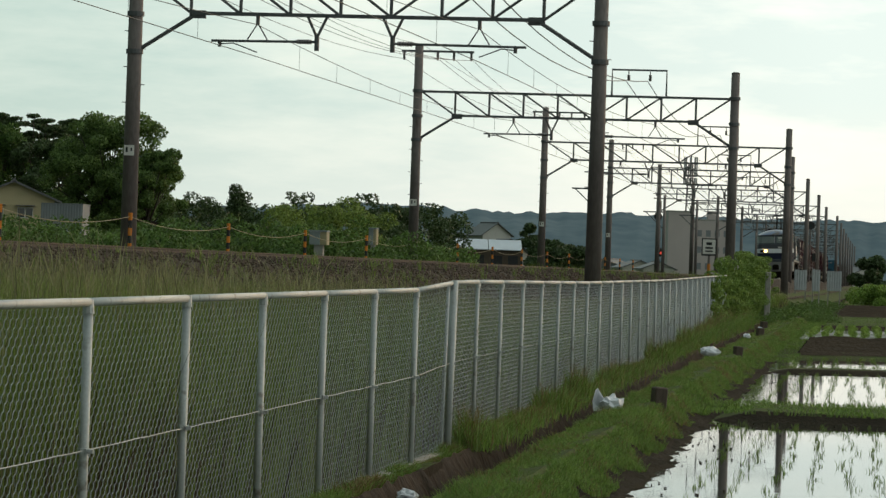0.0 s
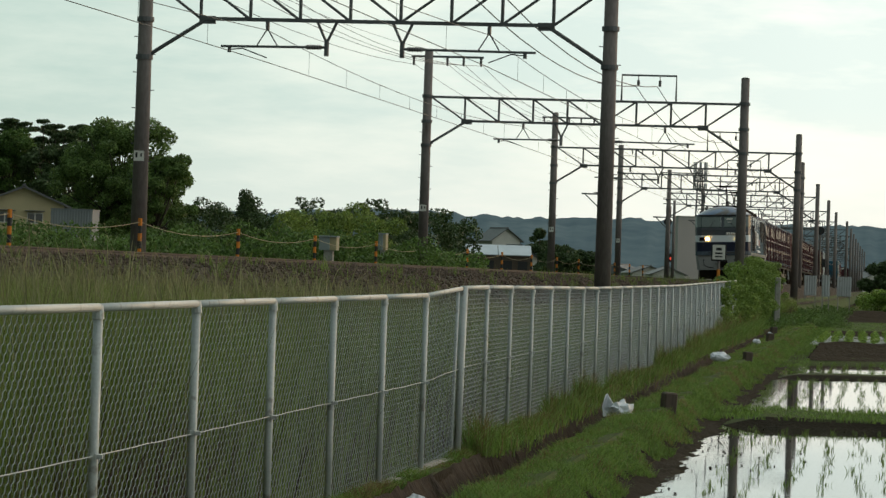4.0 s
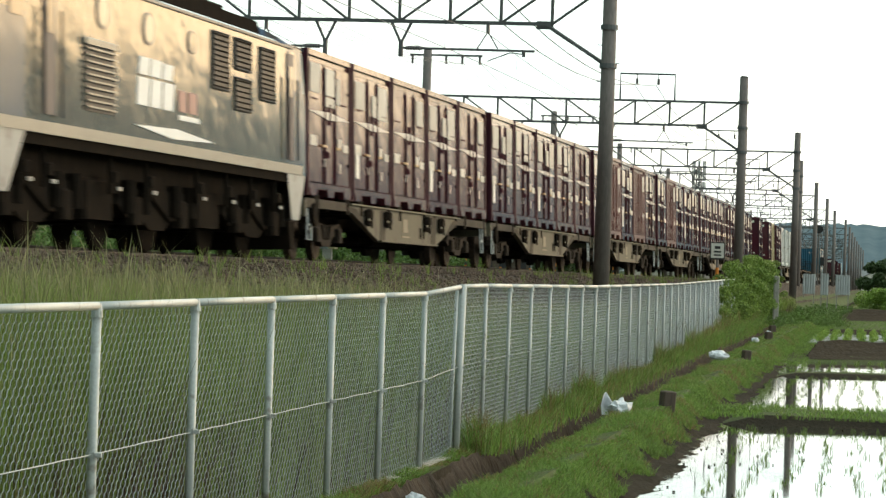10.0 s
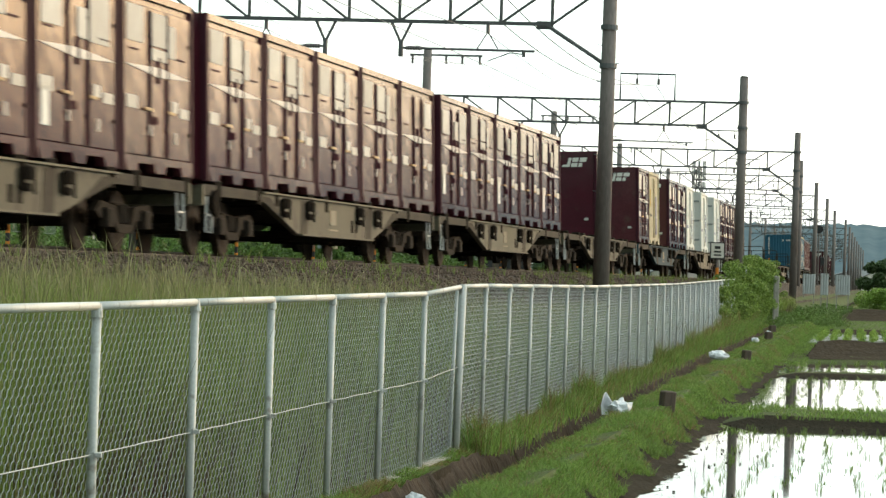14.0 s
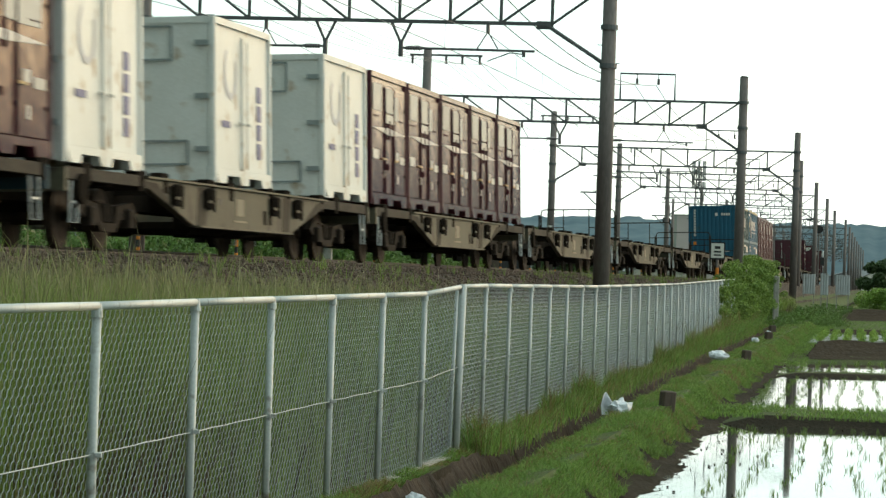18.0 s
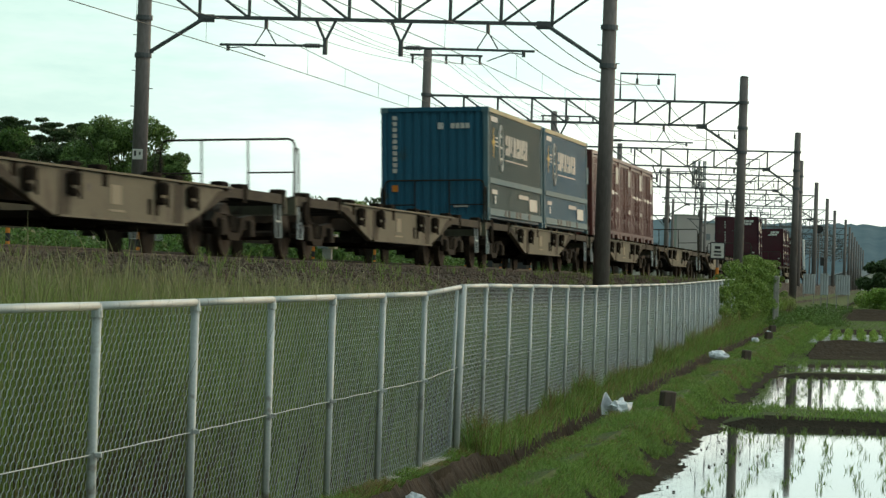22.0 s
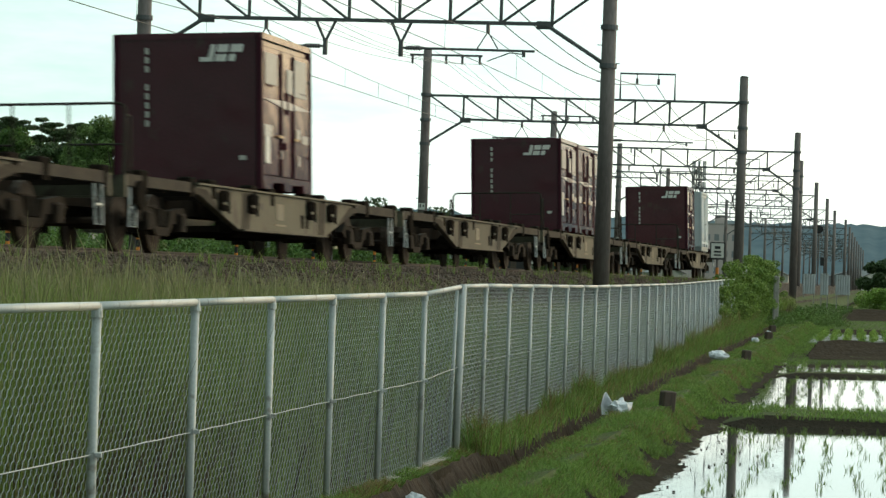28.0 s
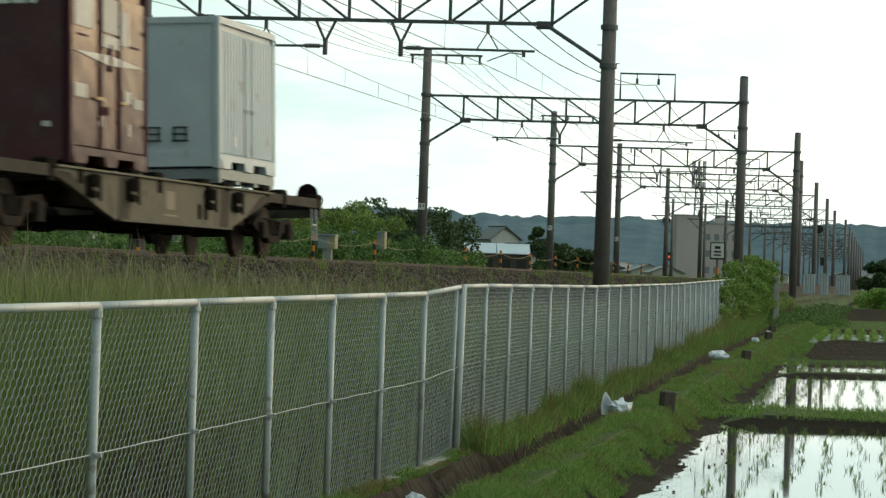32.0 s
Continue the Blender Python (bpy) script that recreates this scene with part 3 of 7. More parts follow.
for off, base in ((0.0, 0.0), (FAR_OFF, FAR_Z)):
    for side in (-0.565, 0.565):
        o, z = off + side, base + side * CANT
        solid("rail", sweep([(o - 0.06, z - 0.15), (o - 0.012, z - 0.13), (o - 0.012, z - 0.04), (o - 0.033, z - 0.03), (o - 0.033, z), (o + 0.033, z), (o + 0.033, z - 0.03),
                             (o + 0.012, z - 0.04), (o + 0.012, z - 0.13), (o + 0.06, z - 0.15)], -560, 960, 4), RAIL, "rust-sided steel rail with a worn running surface", "rail", group="rails", kind="structure")
    g = Geo()
    for i in range(330):
        s = 4 + i * 0.61
        p = on_line(s, off, base - 0.19)
        d = on_line(s + 0.5) - on_line(s - 0.5)
        g.box(p, (2.0, 0.24, 0.16), math.atan2(-d.x, d.y))
    solid("sleepers", g, SLEEPER, "grey concrete sleepers half sunk in ballast", "sleepers", kind="stuff")


# ---- overhead line ----
# place along the line, and the offsets of the far and near pole
PORTALS = [(62.2, -8.65, 3.14), (110.5, -9.37, 3.21), (157.0, -9.62, 3.44), (196.4, -9.54, 2.31), (240.9, -9.43, 2.25), (288.3, -9.42, 2.25), (335.7, -9.32, 2.28),
           (382.1, -8.5, 3.0), (429.5, -8.3, 3.1)] + [(475.0 + 46 * k, -8.5, 3.1) for k in range(6)]
PORTAL_S = [p[0] for p in PORTALS]
BEAM_LO, BEAM_HI = 6.0, 6.93
CONTACT_Z, MESSENGER_Z = 5.05, 5.97
WIRE_OFF = {"near": 0.12, "far": -5.5}


def portal(i, s, PORTAL_L=-8.73, PORTAL_R=3.11):
    big = i < 4
    KNEE = (PORTAL_R - PORTAL_L) / 2 - 1.6
    seg = 14 if big else 8
    mid = (PORTAL_R + PORTAL_L) / 2
    base = thing("line_portal", "dark steel line portal of two poles and a lattice beam", "line portal", Matrix.Translation((0, 0, 0.11 if i == 0 else 0.0)) @ frame_on_line(s, 0.0, 0.5), group="line portals")
    tops = (7.95, 8.75)
    for off, top, foot in ((PORTAL_R, tops[0], -0.95), (PORTAL_L, tops[1], -0.3)):
        g = Geo().rod((off, 0, foot), (off, 0, top), 0.205, 0.165, seg).rod((off, 0, top), (off, 0, top + 0.04), 0.175, 0.10, seg)
        pole = part("pole", g, POLE, base, "", True)
        if big:
            for z in (5.0, 5.95, 6.95):
                part("clamp", Geo().rod((off, 0, z - 0.06), (off, 0, z + 0.06), 0.215, seg=seg), TRUSS, pole)
            for k in range(9):
                part("step_bolt", Geo().rod((off - 0.02, 0, 1.9 + 0.45 * k), (off + (0.28 if k % 2 else -0.28), 0, 1.92 + 0.45 * k), 0.012, seg=5), TRUSS, pole)
            if off < 0:
                part("number_plate", Geo().box((off, -0.215, 2.50), (0.26, 0.012, 0.26)), WHITE, pole, "small white plate with two dark marks")
                for dx, w, h in ((-0.06, 0.05, 0.13), (0.06, 0.04, 0.08)):
                    part("plate_mark", Geo().box((off + dx, -0.225, 2.52), (w, 0.008, h)), BLACK, pole)
    t = 0.045
    a, b = PORTAL_L + 0.15, PORTAL_R - 0.15
    part("top_chord", Geo().box(((a + b) / 2, 0, BEAM_HI), (b - a, 0.1, 0.09)), TRUSS, base)
    part("bottom_chord", Geo().box((mid, 0, BEAM_LO), (2 * KNEE + 0.3, 0.1, 0.09)), TRUSS, base)
    n = 9
    xs = [a + (b - a) * k / n for k in range(n + 1)]
    for k in range(1, n):
        part("upright", Geo().rod((xs[k], 0, BEAM_LO), (xs[k], 0, BEAM_HI), t, seg=6), TRUSS, base)
    for k in range(n):
        lo, hi = (xs[k + 1], xs[k]) if k < n / 2 else (xs[k], xs[k + 1])
        part("diagonal", Geo().rod((hi, 0, BEAM_HI), (lo, 0, BEAM_LO), 0.035, seg=6), TRUSS, base)
    for side in (-1, 1):
        k, p = mid + side * KNEE, (PORTAL_R if side > 0 else PORTAL_L)
        part("knee_brace", Geo().rod((k, 0, BEAM_LO), (p - side * 0.1, 0, 5.05), 0.05, seg=6), TRUSS, base)
        part("gusset", Geo().box((k, 0, BEAM_LO - 0.03), (0.42, 0.05, 0.2)), TRUSS, base)
    # droppers and registration arms of both tracks
    for name, hang, reach in (("near", -2.06, 3.36), ("far", -3.98, -2.7)):
        off = WIRE_OFF[name]
        v = Geo().rod((hang - 0.26, 0, BEAM_LO), (hang, 0, BEAM_LO - 0.55), 0.035, seg=6).rod((hang + 0.26, 0, BEAM_LO), (hang, 0, BEAM_LO - 0.55), 0.035, seg=6).rod((hang, 0, BEAM_LO - 0.5), (hang, 0, BEAM_LO - 0.88), 0.06, seg=6)
        hanger = part("drop_bracket", v, TRUSS, base)
        zt = BEAM_LO - 0.66
        arm = part("registration_arm", Geo().rod((hang, 0, zt), (hang + reach, 0, zt - 0.02), 0.032, seg=6), TRUSS, base)
        sheds = [(0.0, 0.03)]
        for q in range(6):
            sheds += [(0.06 + 0.15 * q, 0.07), (0.13 + 0.15 * q, 0.045)]
        ins = Geo().spool((hang + math.copysign(0.12, reach), 0, zt), (hang + math.copysign(0.56, reach), 0, zt), sheds + [(1.0, 0.03)])
        part("insulator", ins, INSUL, arm)
        drop = hang + reach * 0.92
        part("drop_tube", Geo().rod((drop, 0, zt), (drop, 0, zt - 0.17), 0.045, seg=6), TRUSS, arm)
        part("steady_arm", Geo().path([(drop, 0, zt - 0.1), (drop - math.copysign(0.35, reach), 0, zt - 0.07), (off, 0, CONTACT_Z)], 0.016, 5), TRUSS, arm)
        sus = Geo().rod((off, 0, BEAM_LO), (off, 0, BEAM_LO - 0.25), 0.05, seg=6)
        sus.path([(off, 0, BEAM_LO - 0.22), (off - 0.26, 0, zt + 0.02)], 0.018, 5).path([(off, 0, BEAM_LO - 0.22), (off + 0.26, 0, zt + 0.02)], 0.018, 5)
        part("suspension_insulator", sus, INSUL, base)
    # feeder frame on the beam, cross-arm on the far pole
    fx0, fx1 = PORTAL_R - 4.85, PORTAL_R - 2.7
    fr = part("feeder_frame", Geo().path([(fx0, 0, BEAM_HI), (fx0, 0, BEAM_HI + 1.05), (fx1, 0, BEAM_HI + 1.05), (fx1, 0, BEAM_HI)], 0.045, 6), TRUSS, base)
    for x in (fx0 + 0.65, fx1 - 0.65):
        part("insulator", Geo().spool((x, 0, BEAM_HI + 1.02), (x, 0, BEAM_HI + 0.62), [(0, 0.02), (0.4, 0.02), (0.42, 0.065), (0.60, 0.045), (0.62, 0.065), (0.80, 0.045), (0.82, 0.065), (1, 0.045)]), INSUL, fr)
    ca = part("cross_arm", Geo().box((PORTAL_L + 0.75, 0, tops[1] - 0.22), (2.9, 0.08, 0.08)), TRUSS, base)
    for x in (PORTAL_L - 0.6, PORTAL_L + 0.75, PORTAL_L + 1.4, PORTAL_L + 2.1):
        part("insulator", Geo().spool((x, 0, tops[1] - 0.24), (x, 0, tops[1] - 0.58), [(0, 0.03), (0.1, 0.06), (0.35, 0.035), (0.37, 0.06), (0.65, 0.035), (0.67, 0.06), (1, 0.03)]), INSUL, ca)
    return base


for i, (s, far_pole, near_pole) in enumerate(PORTALS):
    portal(i, s, far_pole, near_pole)

# a portal behind the camera, so that the wires go on
ALL_S = [-86.0, -40.0, 7.0] + PORTAL_S
for s in ALL_S[:3]:
    portal(9, s)


def wire(name, off, z, sag, r, label, lo=0, hi=len(ALL_S) - 1, droppers=None):
    """A wire from portal to portal, hanging between them."""
    g = Geo()
    for k in range(lo, hi):
        a, b = on_line(ALL_S[k], off, z), on_line(ALL_S[k + 1], off, z)
        n = 10 if k < 8 else 5
        pts = []
        for i in range(n + 1):
            t = i / n
            p = a.lerp(b, t)
            p.z -= sag * 4 * t * (1 - t)
            pts.append(p)
        g.path(pts, r, 5)
        if droppers:
            for i in range(1, 9):
                t = i / 9
                p = a.lerp(b, t)
                g.rod((p.x, p.y, z - sag * 4 * t * (1 - t)), (p.x + 0.001, p.y, droppers), 0.005, seg=4)
    solid(name, g, CABLE, label, "wire", kind="stuff")


for k in WIRE_OFF.values():
    wire("contact_wire", k, CONTACT_Z, 0.0, 0.011, "thin dark contact wire over the track")
    wire("messenger_wire", k, MESSENGER_Z - 0.12, 0.42, 0.010, "sagging messenger wire with droppers to the contact wire", droppers=CONTACT_Z)
for x in (-1.09, -0.24):
    wire("feeder_wire", x, BEAM_HI + 0.62, 0.85, 0.017, "sagging dark feeder wire on insulators")
for j, x in enumerate((-9.9, -8.55, -7.9, -7.2)):
    wire("line_wire", x, 8.2, 0.55 + 0.1 * j, 0.010, "thin power line on the poles' cross-arms")
wire("earth_wire", -9.2, 8.78, 0.5, 0.008, "thin earth wire along the pole tops")


# ---- chain-link fence ----


def fence_z(y):
    """Top of the fence: about eye height, rising gently along the line."""
    return float(np.interp(y, [0, 13.9, 25.4, 25.9, 40, 60, 92], [-0.33, -0.31, -0.272, -0.215, -0.225, -0.18, -0.02]))


def tubes(P, Q, r):
    """Three-sided wires from P to Q as quads."""
    d = Q - P
    d /= np.linalg.norm(d, axis=1)[:, None] + 1e-9
    u = np.cross(d, np.array([0.99, 0.12, 0.05]))
    u /= np.linalg.norm(u, axis=1)[:, None] + 1e-9
    v = np.cross(d, u)
    ring = [(u * math.cos(k * 2.0944) + v * math.sin(k * 2.0944)) * r[:, None] for k in range(3)]
    return np.concatenate([np.stack([P + ring[k], P + ring[(k + 1) % 3], Q + ring[(k + 1) % 3], Q + ring[k]], 1) for k in range(3)])


def fence_run(ys, label, first_corner):
    base = thing("chain_link_fence", label, "fence", group="chain-link fence")
    pts = [Vector((fence_x(y), y, 0)) for y in ys]
    for i, p in enumerate(pts):
        top = fence_z(p.y) - 0.02 + noise.noise((p.y * 3.3, 2.0, 0.0)) * 0.012
        lean = noise.noise((p.y * 1.7, 5.0, 0.0)) * 0.03
        foot = -1.68
        post = part("fence_post", Geo().rod((p.x + lean * 0.4, p.y, foot), (p.x + lean * 0.2, p.y, top), 0.0205 if p.y < 25.9 else 0.017, seg=10), GALV, base, "", True)
        if p.y < 45:
            part("post_cap", Geo().rod((p.x, p.y, top - 0.03), (p.x, p.y, top + 0.030), 0.027, 0.020, 10), GALV, post)
            part("wire_clamp", Geo().rod((p.x, p.y, top - 0.625), (p.x, p.y, top - 0.600), 0.029, seg=8).box((p.x + 0.03, p.y - 0.02, top - 0.612), (0.025, 0.035, 0.018)), GALV, post)
    for a, b in zip(pts, pts[1:]):
        za, zb = fence_z(a.y), fence_z(b.y)
        part("top_rail", Geo().rod((a.x, a.y, za), (b.x, b.y, zb), 0.0185, seg=10), GALV, base, "", True)
        mid = Geo()
        n = 8
        line = [Vector((a.x, a.y, za - 0.63)).lerp(Vector((b.x, b.y, zb - 0.63)), t / n) + Vector((0, 0, noise.noise((a.y + t, 1.0, 9.0)) * 0.012)) for t in range(n + 1)]
        part("tension_wire", mid.path(line, 0.0030 if a.y < 25 else 0.0018, 4), WIRE, base)
        # the netting: zigzag wires hooked into one another, seen as rows of slanting strokes
        w = (b - a).length
        near = a.y < 25
        ends = []
        step, rise = (0.088 if near else 0.11), 0.036
        for row in range(int(FENCE_LOW / rise)):
            z = -0.02 - FENCE_LOW + rise * row
            for q in range(int(w / step) + 1):
                x = (q + 0.5 * (row % 2)) * step
                bends = ((0, 0), (0.30, 0.10), (0.70, 0.90), (1, 1)) if near else ((0, 0), (1, 1))
                for (f0, g0), (f1, g1) in zip(bends, bends[1:]):
                    ends.append((x + f0 * step / 2, z + g0 * rise, x + f1 * step / 2, z + g1 * rise, 0.0020 if near else 0.0021))
                ends.append((x + step / 2, z, x, z + rise, 0.0010 if near else 0.0012))
            if not near:
                ends.append((0.0, z, w, z, 0.0021))
        e = np.array(ends)
        e[:, [0, 2]] = np.clip(e[:, [0, 2]], 0, w)
        nx, ny = (b.y - a.y) / w * -0.021, (b.x - a.x) / w * 0.021
        P, Q = [np.stack([a.x + (b.x - a.x) * e[:, k] / w + nx, a.y + (b.y - a.y) * e[:, k] / w + ny, e[:, k + 1] + za + (zb - za) * e[:, k] / w], 1) for k in (0, 2)]
        part("wire_mesh", cloud_mesh("wire_mesh", tubes(P, Q, e[:, 4]), WIRE), None, base, "open diamond wire netting")
    return base


FENCE_LOW = 1.30
fence_run([25.8 - 1.983 * k for k in range(10, -1, -1)], "galvanised chain-link fence with a round top rail beside tall grass", False)
fence_run([25.8 + 0.03] + [25.65 + 2.0 * k + 0.012 * k * k for k in range(1, 30)], "galvanised chain-link fence running away beside a ditch", True)
# pale concrete footing showing under the near run
g = Geo()
for k in range(10):
    ya, yb = 25.7 - 1.4 * k, 25.7 - 1.4 * (k + 1)
    g.add([(fence_x(y) + e, y, FENCE_Z + z) for y in (ya, yb) for e, z in ((-0.05, 0.0), (-0.05, 0.03), (0.035, 0.025), (0.035, -0.03))], [(0, 4, 5, 1), (1, 5, 6, 2), (2, 6, 7, 3)])
solid("fence_footing", g, CONCRETE, "narrow pale concrete footing under the chain-link fence", "footing", kind="structure")
# the taller braced post where the two runs meet
cz = fence_z(25.95)
solid("corner_post", Geo().rod((0.15, 25.78, -1.7), (0.17, 25.78, cz + 0.01), 0.028, seg=12).rod((0.10, 25.70, -1.6), (0.12, 25.70, cz - 0.03), 0.015, seg=8), GALV, "stout galvanised corner post of the chain-link fence", "fence post", smooth=True)


# ---- plants ----
def blades(name, xs, ys, zs, heights, width, lean, material, label, seed, seg2=True, category="grass"):
    """Grass: each blade is a bent strip of two quads, the upper one narrowing to its tip."""
    rng = np.random.default_rng(seed)
    n = len(xs)
    a = rng.uniform(0, 6.28, n)
    w = width * rng.uniform(0.6, 1.4, n)
    side = np.stack([np.cos(a), np.sin(a), np.zeros(n)], 1) * w[:, None]
    bend = rng.uniform(0, 6.28, n)
    l = lean * rng.uniform(0.2, 1.5, n) * heights
    tip = np.stack([np.cos(bend) * l, np.sin(bend) * l, heights * rng.uniform(0.85, 1.0, n)], 1)
    root = np.stack([xs, ys, zs], 1)
    midp = root + tip * np.array([0.35, 0.35, 0.58])
    top = root + tip
    q1 = np.stack([root - side, root + side, midp + side * 0.8, midp - side * 0.8], 1)
    q2 = np.stack([midp - side * 0.8, midp + side * 0.8, top + side * 0.12, top - side * 0.12], 1)
    ob = new(name, cloud_mesh(name, np.concatenate([q1, q2]), material))
    return tagged(ob, label, category, kind="stuff")


def slope_z(x, y):
    t = line_x(y)
    f = np.where(y < 25.8, 0.15 + (y - 25.8) * 0.135, 0.15 + (y - 25.8) * 0.121)
    f = np.maximum(f, t + 4.8)
    k = np.clip((x - t - 3.6) / (f - t - 3.6), 0.001, 1)
    z = -0.85 + (FENCE_Z + 0.85) * k ** 0.8
    return np.where(x - t < 3.6, np.interp(x - t, [1.75, 2.3, 3.4, 3.9], [-0.12, -0.2, -0.82, -0.9]), z)


def tall_grass():
    rng = np.random.default_rng(11)
    for lot, (n, y0, y1) in enumerate(((200000, 13, 34), (120000, 34, 75), (40000, 75, 150))):
        y = rng.uniform(y0, y1, n)
        t = line_x(y)
        f = np.where(y < 25.8, 0.15 + (y - 25.8) * 0.135, 0.15 + (y - 25.8) * 0.121)
        f = np.maximum(f, t + 4.8)
        k = rng.uniform(0, 1, n) ** 0.85
        x = t + 2.9 + (f - 0.16 - t - 2.9) * k
        keep = (np.abs(x) < 0.20 * y + 2.5) & (rng.uniform(0, 1, n) < np.clip((x - t - 2.5 - 0.7 * np.clip((y - 26) / 12, 0, 1)) / 0.9, 0.0, 1))
        x, y = x[keep], y[keep]
        patch = np.array([noise.noise((float(a) * 0.35, float(b) * 0.22, 4.0)) for a, b in zip(x, y)])
        z = slope_z(x, y)
        top = np.interp(y, [11, 22, 28, 36, 60], [-0.13, -0.17, -0.27, -0.50, -0.62])
        h = (top + 0.12 * patch - z) * (0.55 + 0.5 * rng.uniform(0, 1, len(x)) ** 0.7) * np.clip(0.32 + (x - line_x(y) - 2.5) / 1.5, 0.25, 1.0)
        blades("tall_grass", x, y, slope_z(x, y) - 0.02, h, 0.0009 + 0.00006 * y0, 0.15, GRASS_DRY, "tall unmown olive grass on the railway slope", 20 + lot)
        # a brown tangle of last year's stalks under the green
        q = (rng.uniform(0, 1, len(x)) < np.clip(0.34 + 1.1 * patch, 0.10, 0.85)) & (x > line_x(y) + 3.6)
        blades("dead_stalks", x[q] + 0.015, y[q], z[q] - 0.02, h[q] * rng.uniform(0.40, 0.80, q.sum()), 0.0016 + 0.00007 * y0, 0.3, DEAD, "brown dead stalks tangled under the tall grass", 60 + lot)
        # seed heads on thin stalks
        m = rng.uniform(0, 1, len(x)) < 0.11
        xs, ys = x[m], y[m]
        hs = h[m] * rng.uniform(1.0, 1.14, m.sum())
        blades("grass_stalks", xs, ys, slope_z(xs, ys) - 0.02, hs, 0.0016 + 0.00003 * y0, 0.14, SEED, "dry grass stalks with pale seed heads", 30 + lot)
        rg = np.random.default_rng(40 + lot)
        hz = slope_z(xs, ys) + hs * 0.82
        blades("seed_heads", xs + rg.normal(0, 0.03, len(xs)), ys, hz, hs * 0.16, 0.0017 + 0.00006 * y0, 0.5, SEED, "feathery seed heads of tall grass", 50 + lot)


def low_grass():
    rng = np.random.default_rng(12)
    n = 330000
    y = 14 + 110 * rng.uniform(0, 1, n) ** 1.5
    lane = rng.integers(0, 10, n)
    f = np.where(y < 25.8, 0.15 + (y - 25.8) * 0.135, 0.15 + (y - 25.8) * 0.121)
    d = 0.04 + 0.127 * (y - 21.3)
    p = 1.62 + 0.130 * (y - 25.1)
    d = np.maximum(d, f + 0.42)
    u = rng.uniform(0, 1, n)
    x = np.where(lane < 3, f - 0.05 + (d - 0.34 - f + 0.05) * u, d + 0.17 + (p - 0.24 + 0.07 * np.sin(y * 2.1) + 0.05 * np.sin(y * 5.3) + 0.03 * np.sin(y * 11.7) - d - 0.17) * u)
    z = np.where(lane < 3, FENCE_Z, BANK_Z - 0.02 - 0.22 * np.clip((x - p + 0.46) / 0.24, 0, 1))
    patch = np.array([noise.noise((float(a) * 1.1, float(b) * 0.6, 7.0)) for a, b in zip(x, y)])
    tuft = np.array([noise.noise((float(a) * 4.2, float(b) * 2.6, 17.0)) for a, b in zip(x, y)])
    h = np.where(lane < 3, np.where(y < 26.0, 0.24, 0.36) * (0.17 + 0.34 * np.clip(patch + 0.4 * tuft, -0.4, 1)), 0.052 + 0.06 * np.clip(patch, -0.5, 1) + 0.05 * np.clip(tuft, -0.5, 1)) * rng.uniform(0.5, 1.4, n)
    bare = patch + 0.5 * tuft < -0.62
    keep = ~bare & (np.abs(x) < 0.16 * y + 1.5)
    w = 0.0026
    dry = keep & (rng.uniform(0, 1, n) < np.clip(0.08 + 0.9 * np.array([noise.noise((float(a) * 1.7, float(b) * 0.8, 2.0)) for a, b in zip(x, y)]), 0.04, 0.6))
    keep = keep & ~dry
    blades("bank_grass", x[keep], y[keep], z[keep], np.maximum(h[keep], 0.03), w, 0.85, GRASS, "short bright green grass on the field bank", 13)
    blades("sere_grass", x[dry], y[dry], z[dry], np.maximum(h[dry] * 1.1, 0.03), w, 0.7, GRASS_SERE, "patches of yellowed grass on the field bank", 23)
    # dikes between the paddies
    xs, ys = [], []
    for a, b in ((39.0, 42.2), (60.3, 61.6), (113.0, 150.0), (225.0, 300.0)):
        m = 7500 if b < 60 else 1300 if b < 75 else 18000
        yy = rng.uniform(a - 0.25, b + 0.25, m)
        e = rng.uniform(-0.2, 1.0, m) ** 1.0 * min(9.0, 0.10 * a + 1.5)
        xs.append(1.62 + 0.130 * (yy - 25.1) + e)
        ys.append(yy + field_skew(yy) * np.maximum(e, 0))
    yy = rng.uniform(64, 135, 9000)
    xs.append(paddy_x(yy) + rng.uniform(-0.5, 0.40, 9000))
    ys.append(yy)
    xs, ys = np.concatenate(xs), np.concatenate(ys)
    blades("dike_grass", xs, ys, np.full(len(xs), WATER_Z + 0.08), rng.uniform(0.03, 0.085, len(xs)) * np.where((ys > 58) & (ys < 75), 0.5, 1.0), 0.0055, 0.6, GRASS, "green grass on the low dikes between paddies", 14)


def rice_rows():
    rng = np.random.default_rng(15)
    for k, ((_, y0), (y1, _)) in enumerate(zip(DIKES[:3], DIKES[1:4])):
        xs, ys = [], []
        for r in range(int((y1 - y0) / 0.62)):
            yy = y0 + 0.7 + r * 0.62 + rng.normal(0, 0.10)
            if yy > y1 - 0.5:
                break
            for c in range(40):
                e = 0.40 + c * 0.29 + rng.normal(0, 0.035)
                if rng.uniform() < 0.10 or e > 0.085 * yy + 2:
                    continue
                for b in range(9):
                    xs.append(paddy_x(yy) + e + rng.normal(0, 0.018))
                    ys.append(yy + float(field_skew(yy)) * e + rng.normal(0, 0.02))
        xs, ys = np.array(xs), np.array(ys)
        blades("rice_seedlings", xs, ys, np.full(len(xs), WATER_Z - 0.02), rng.uniform(0.04, 0.095, len(xs)), 0.0034, 0.42, RICE, "young green rice seedlings standing in rows in water", 16 + k, category="rice")


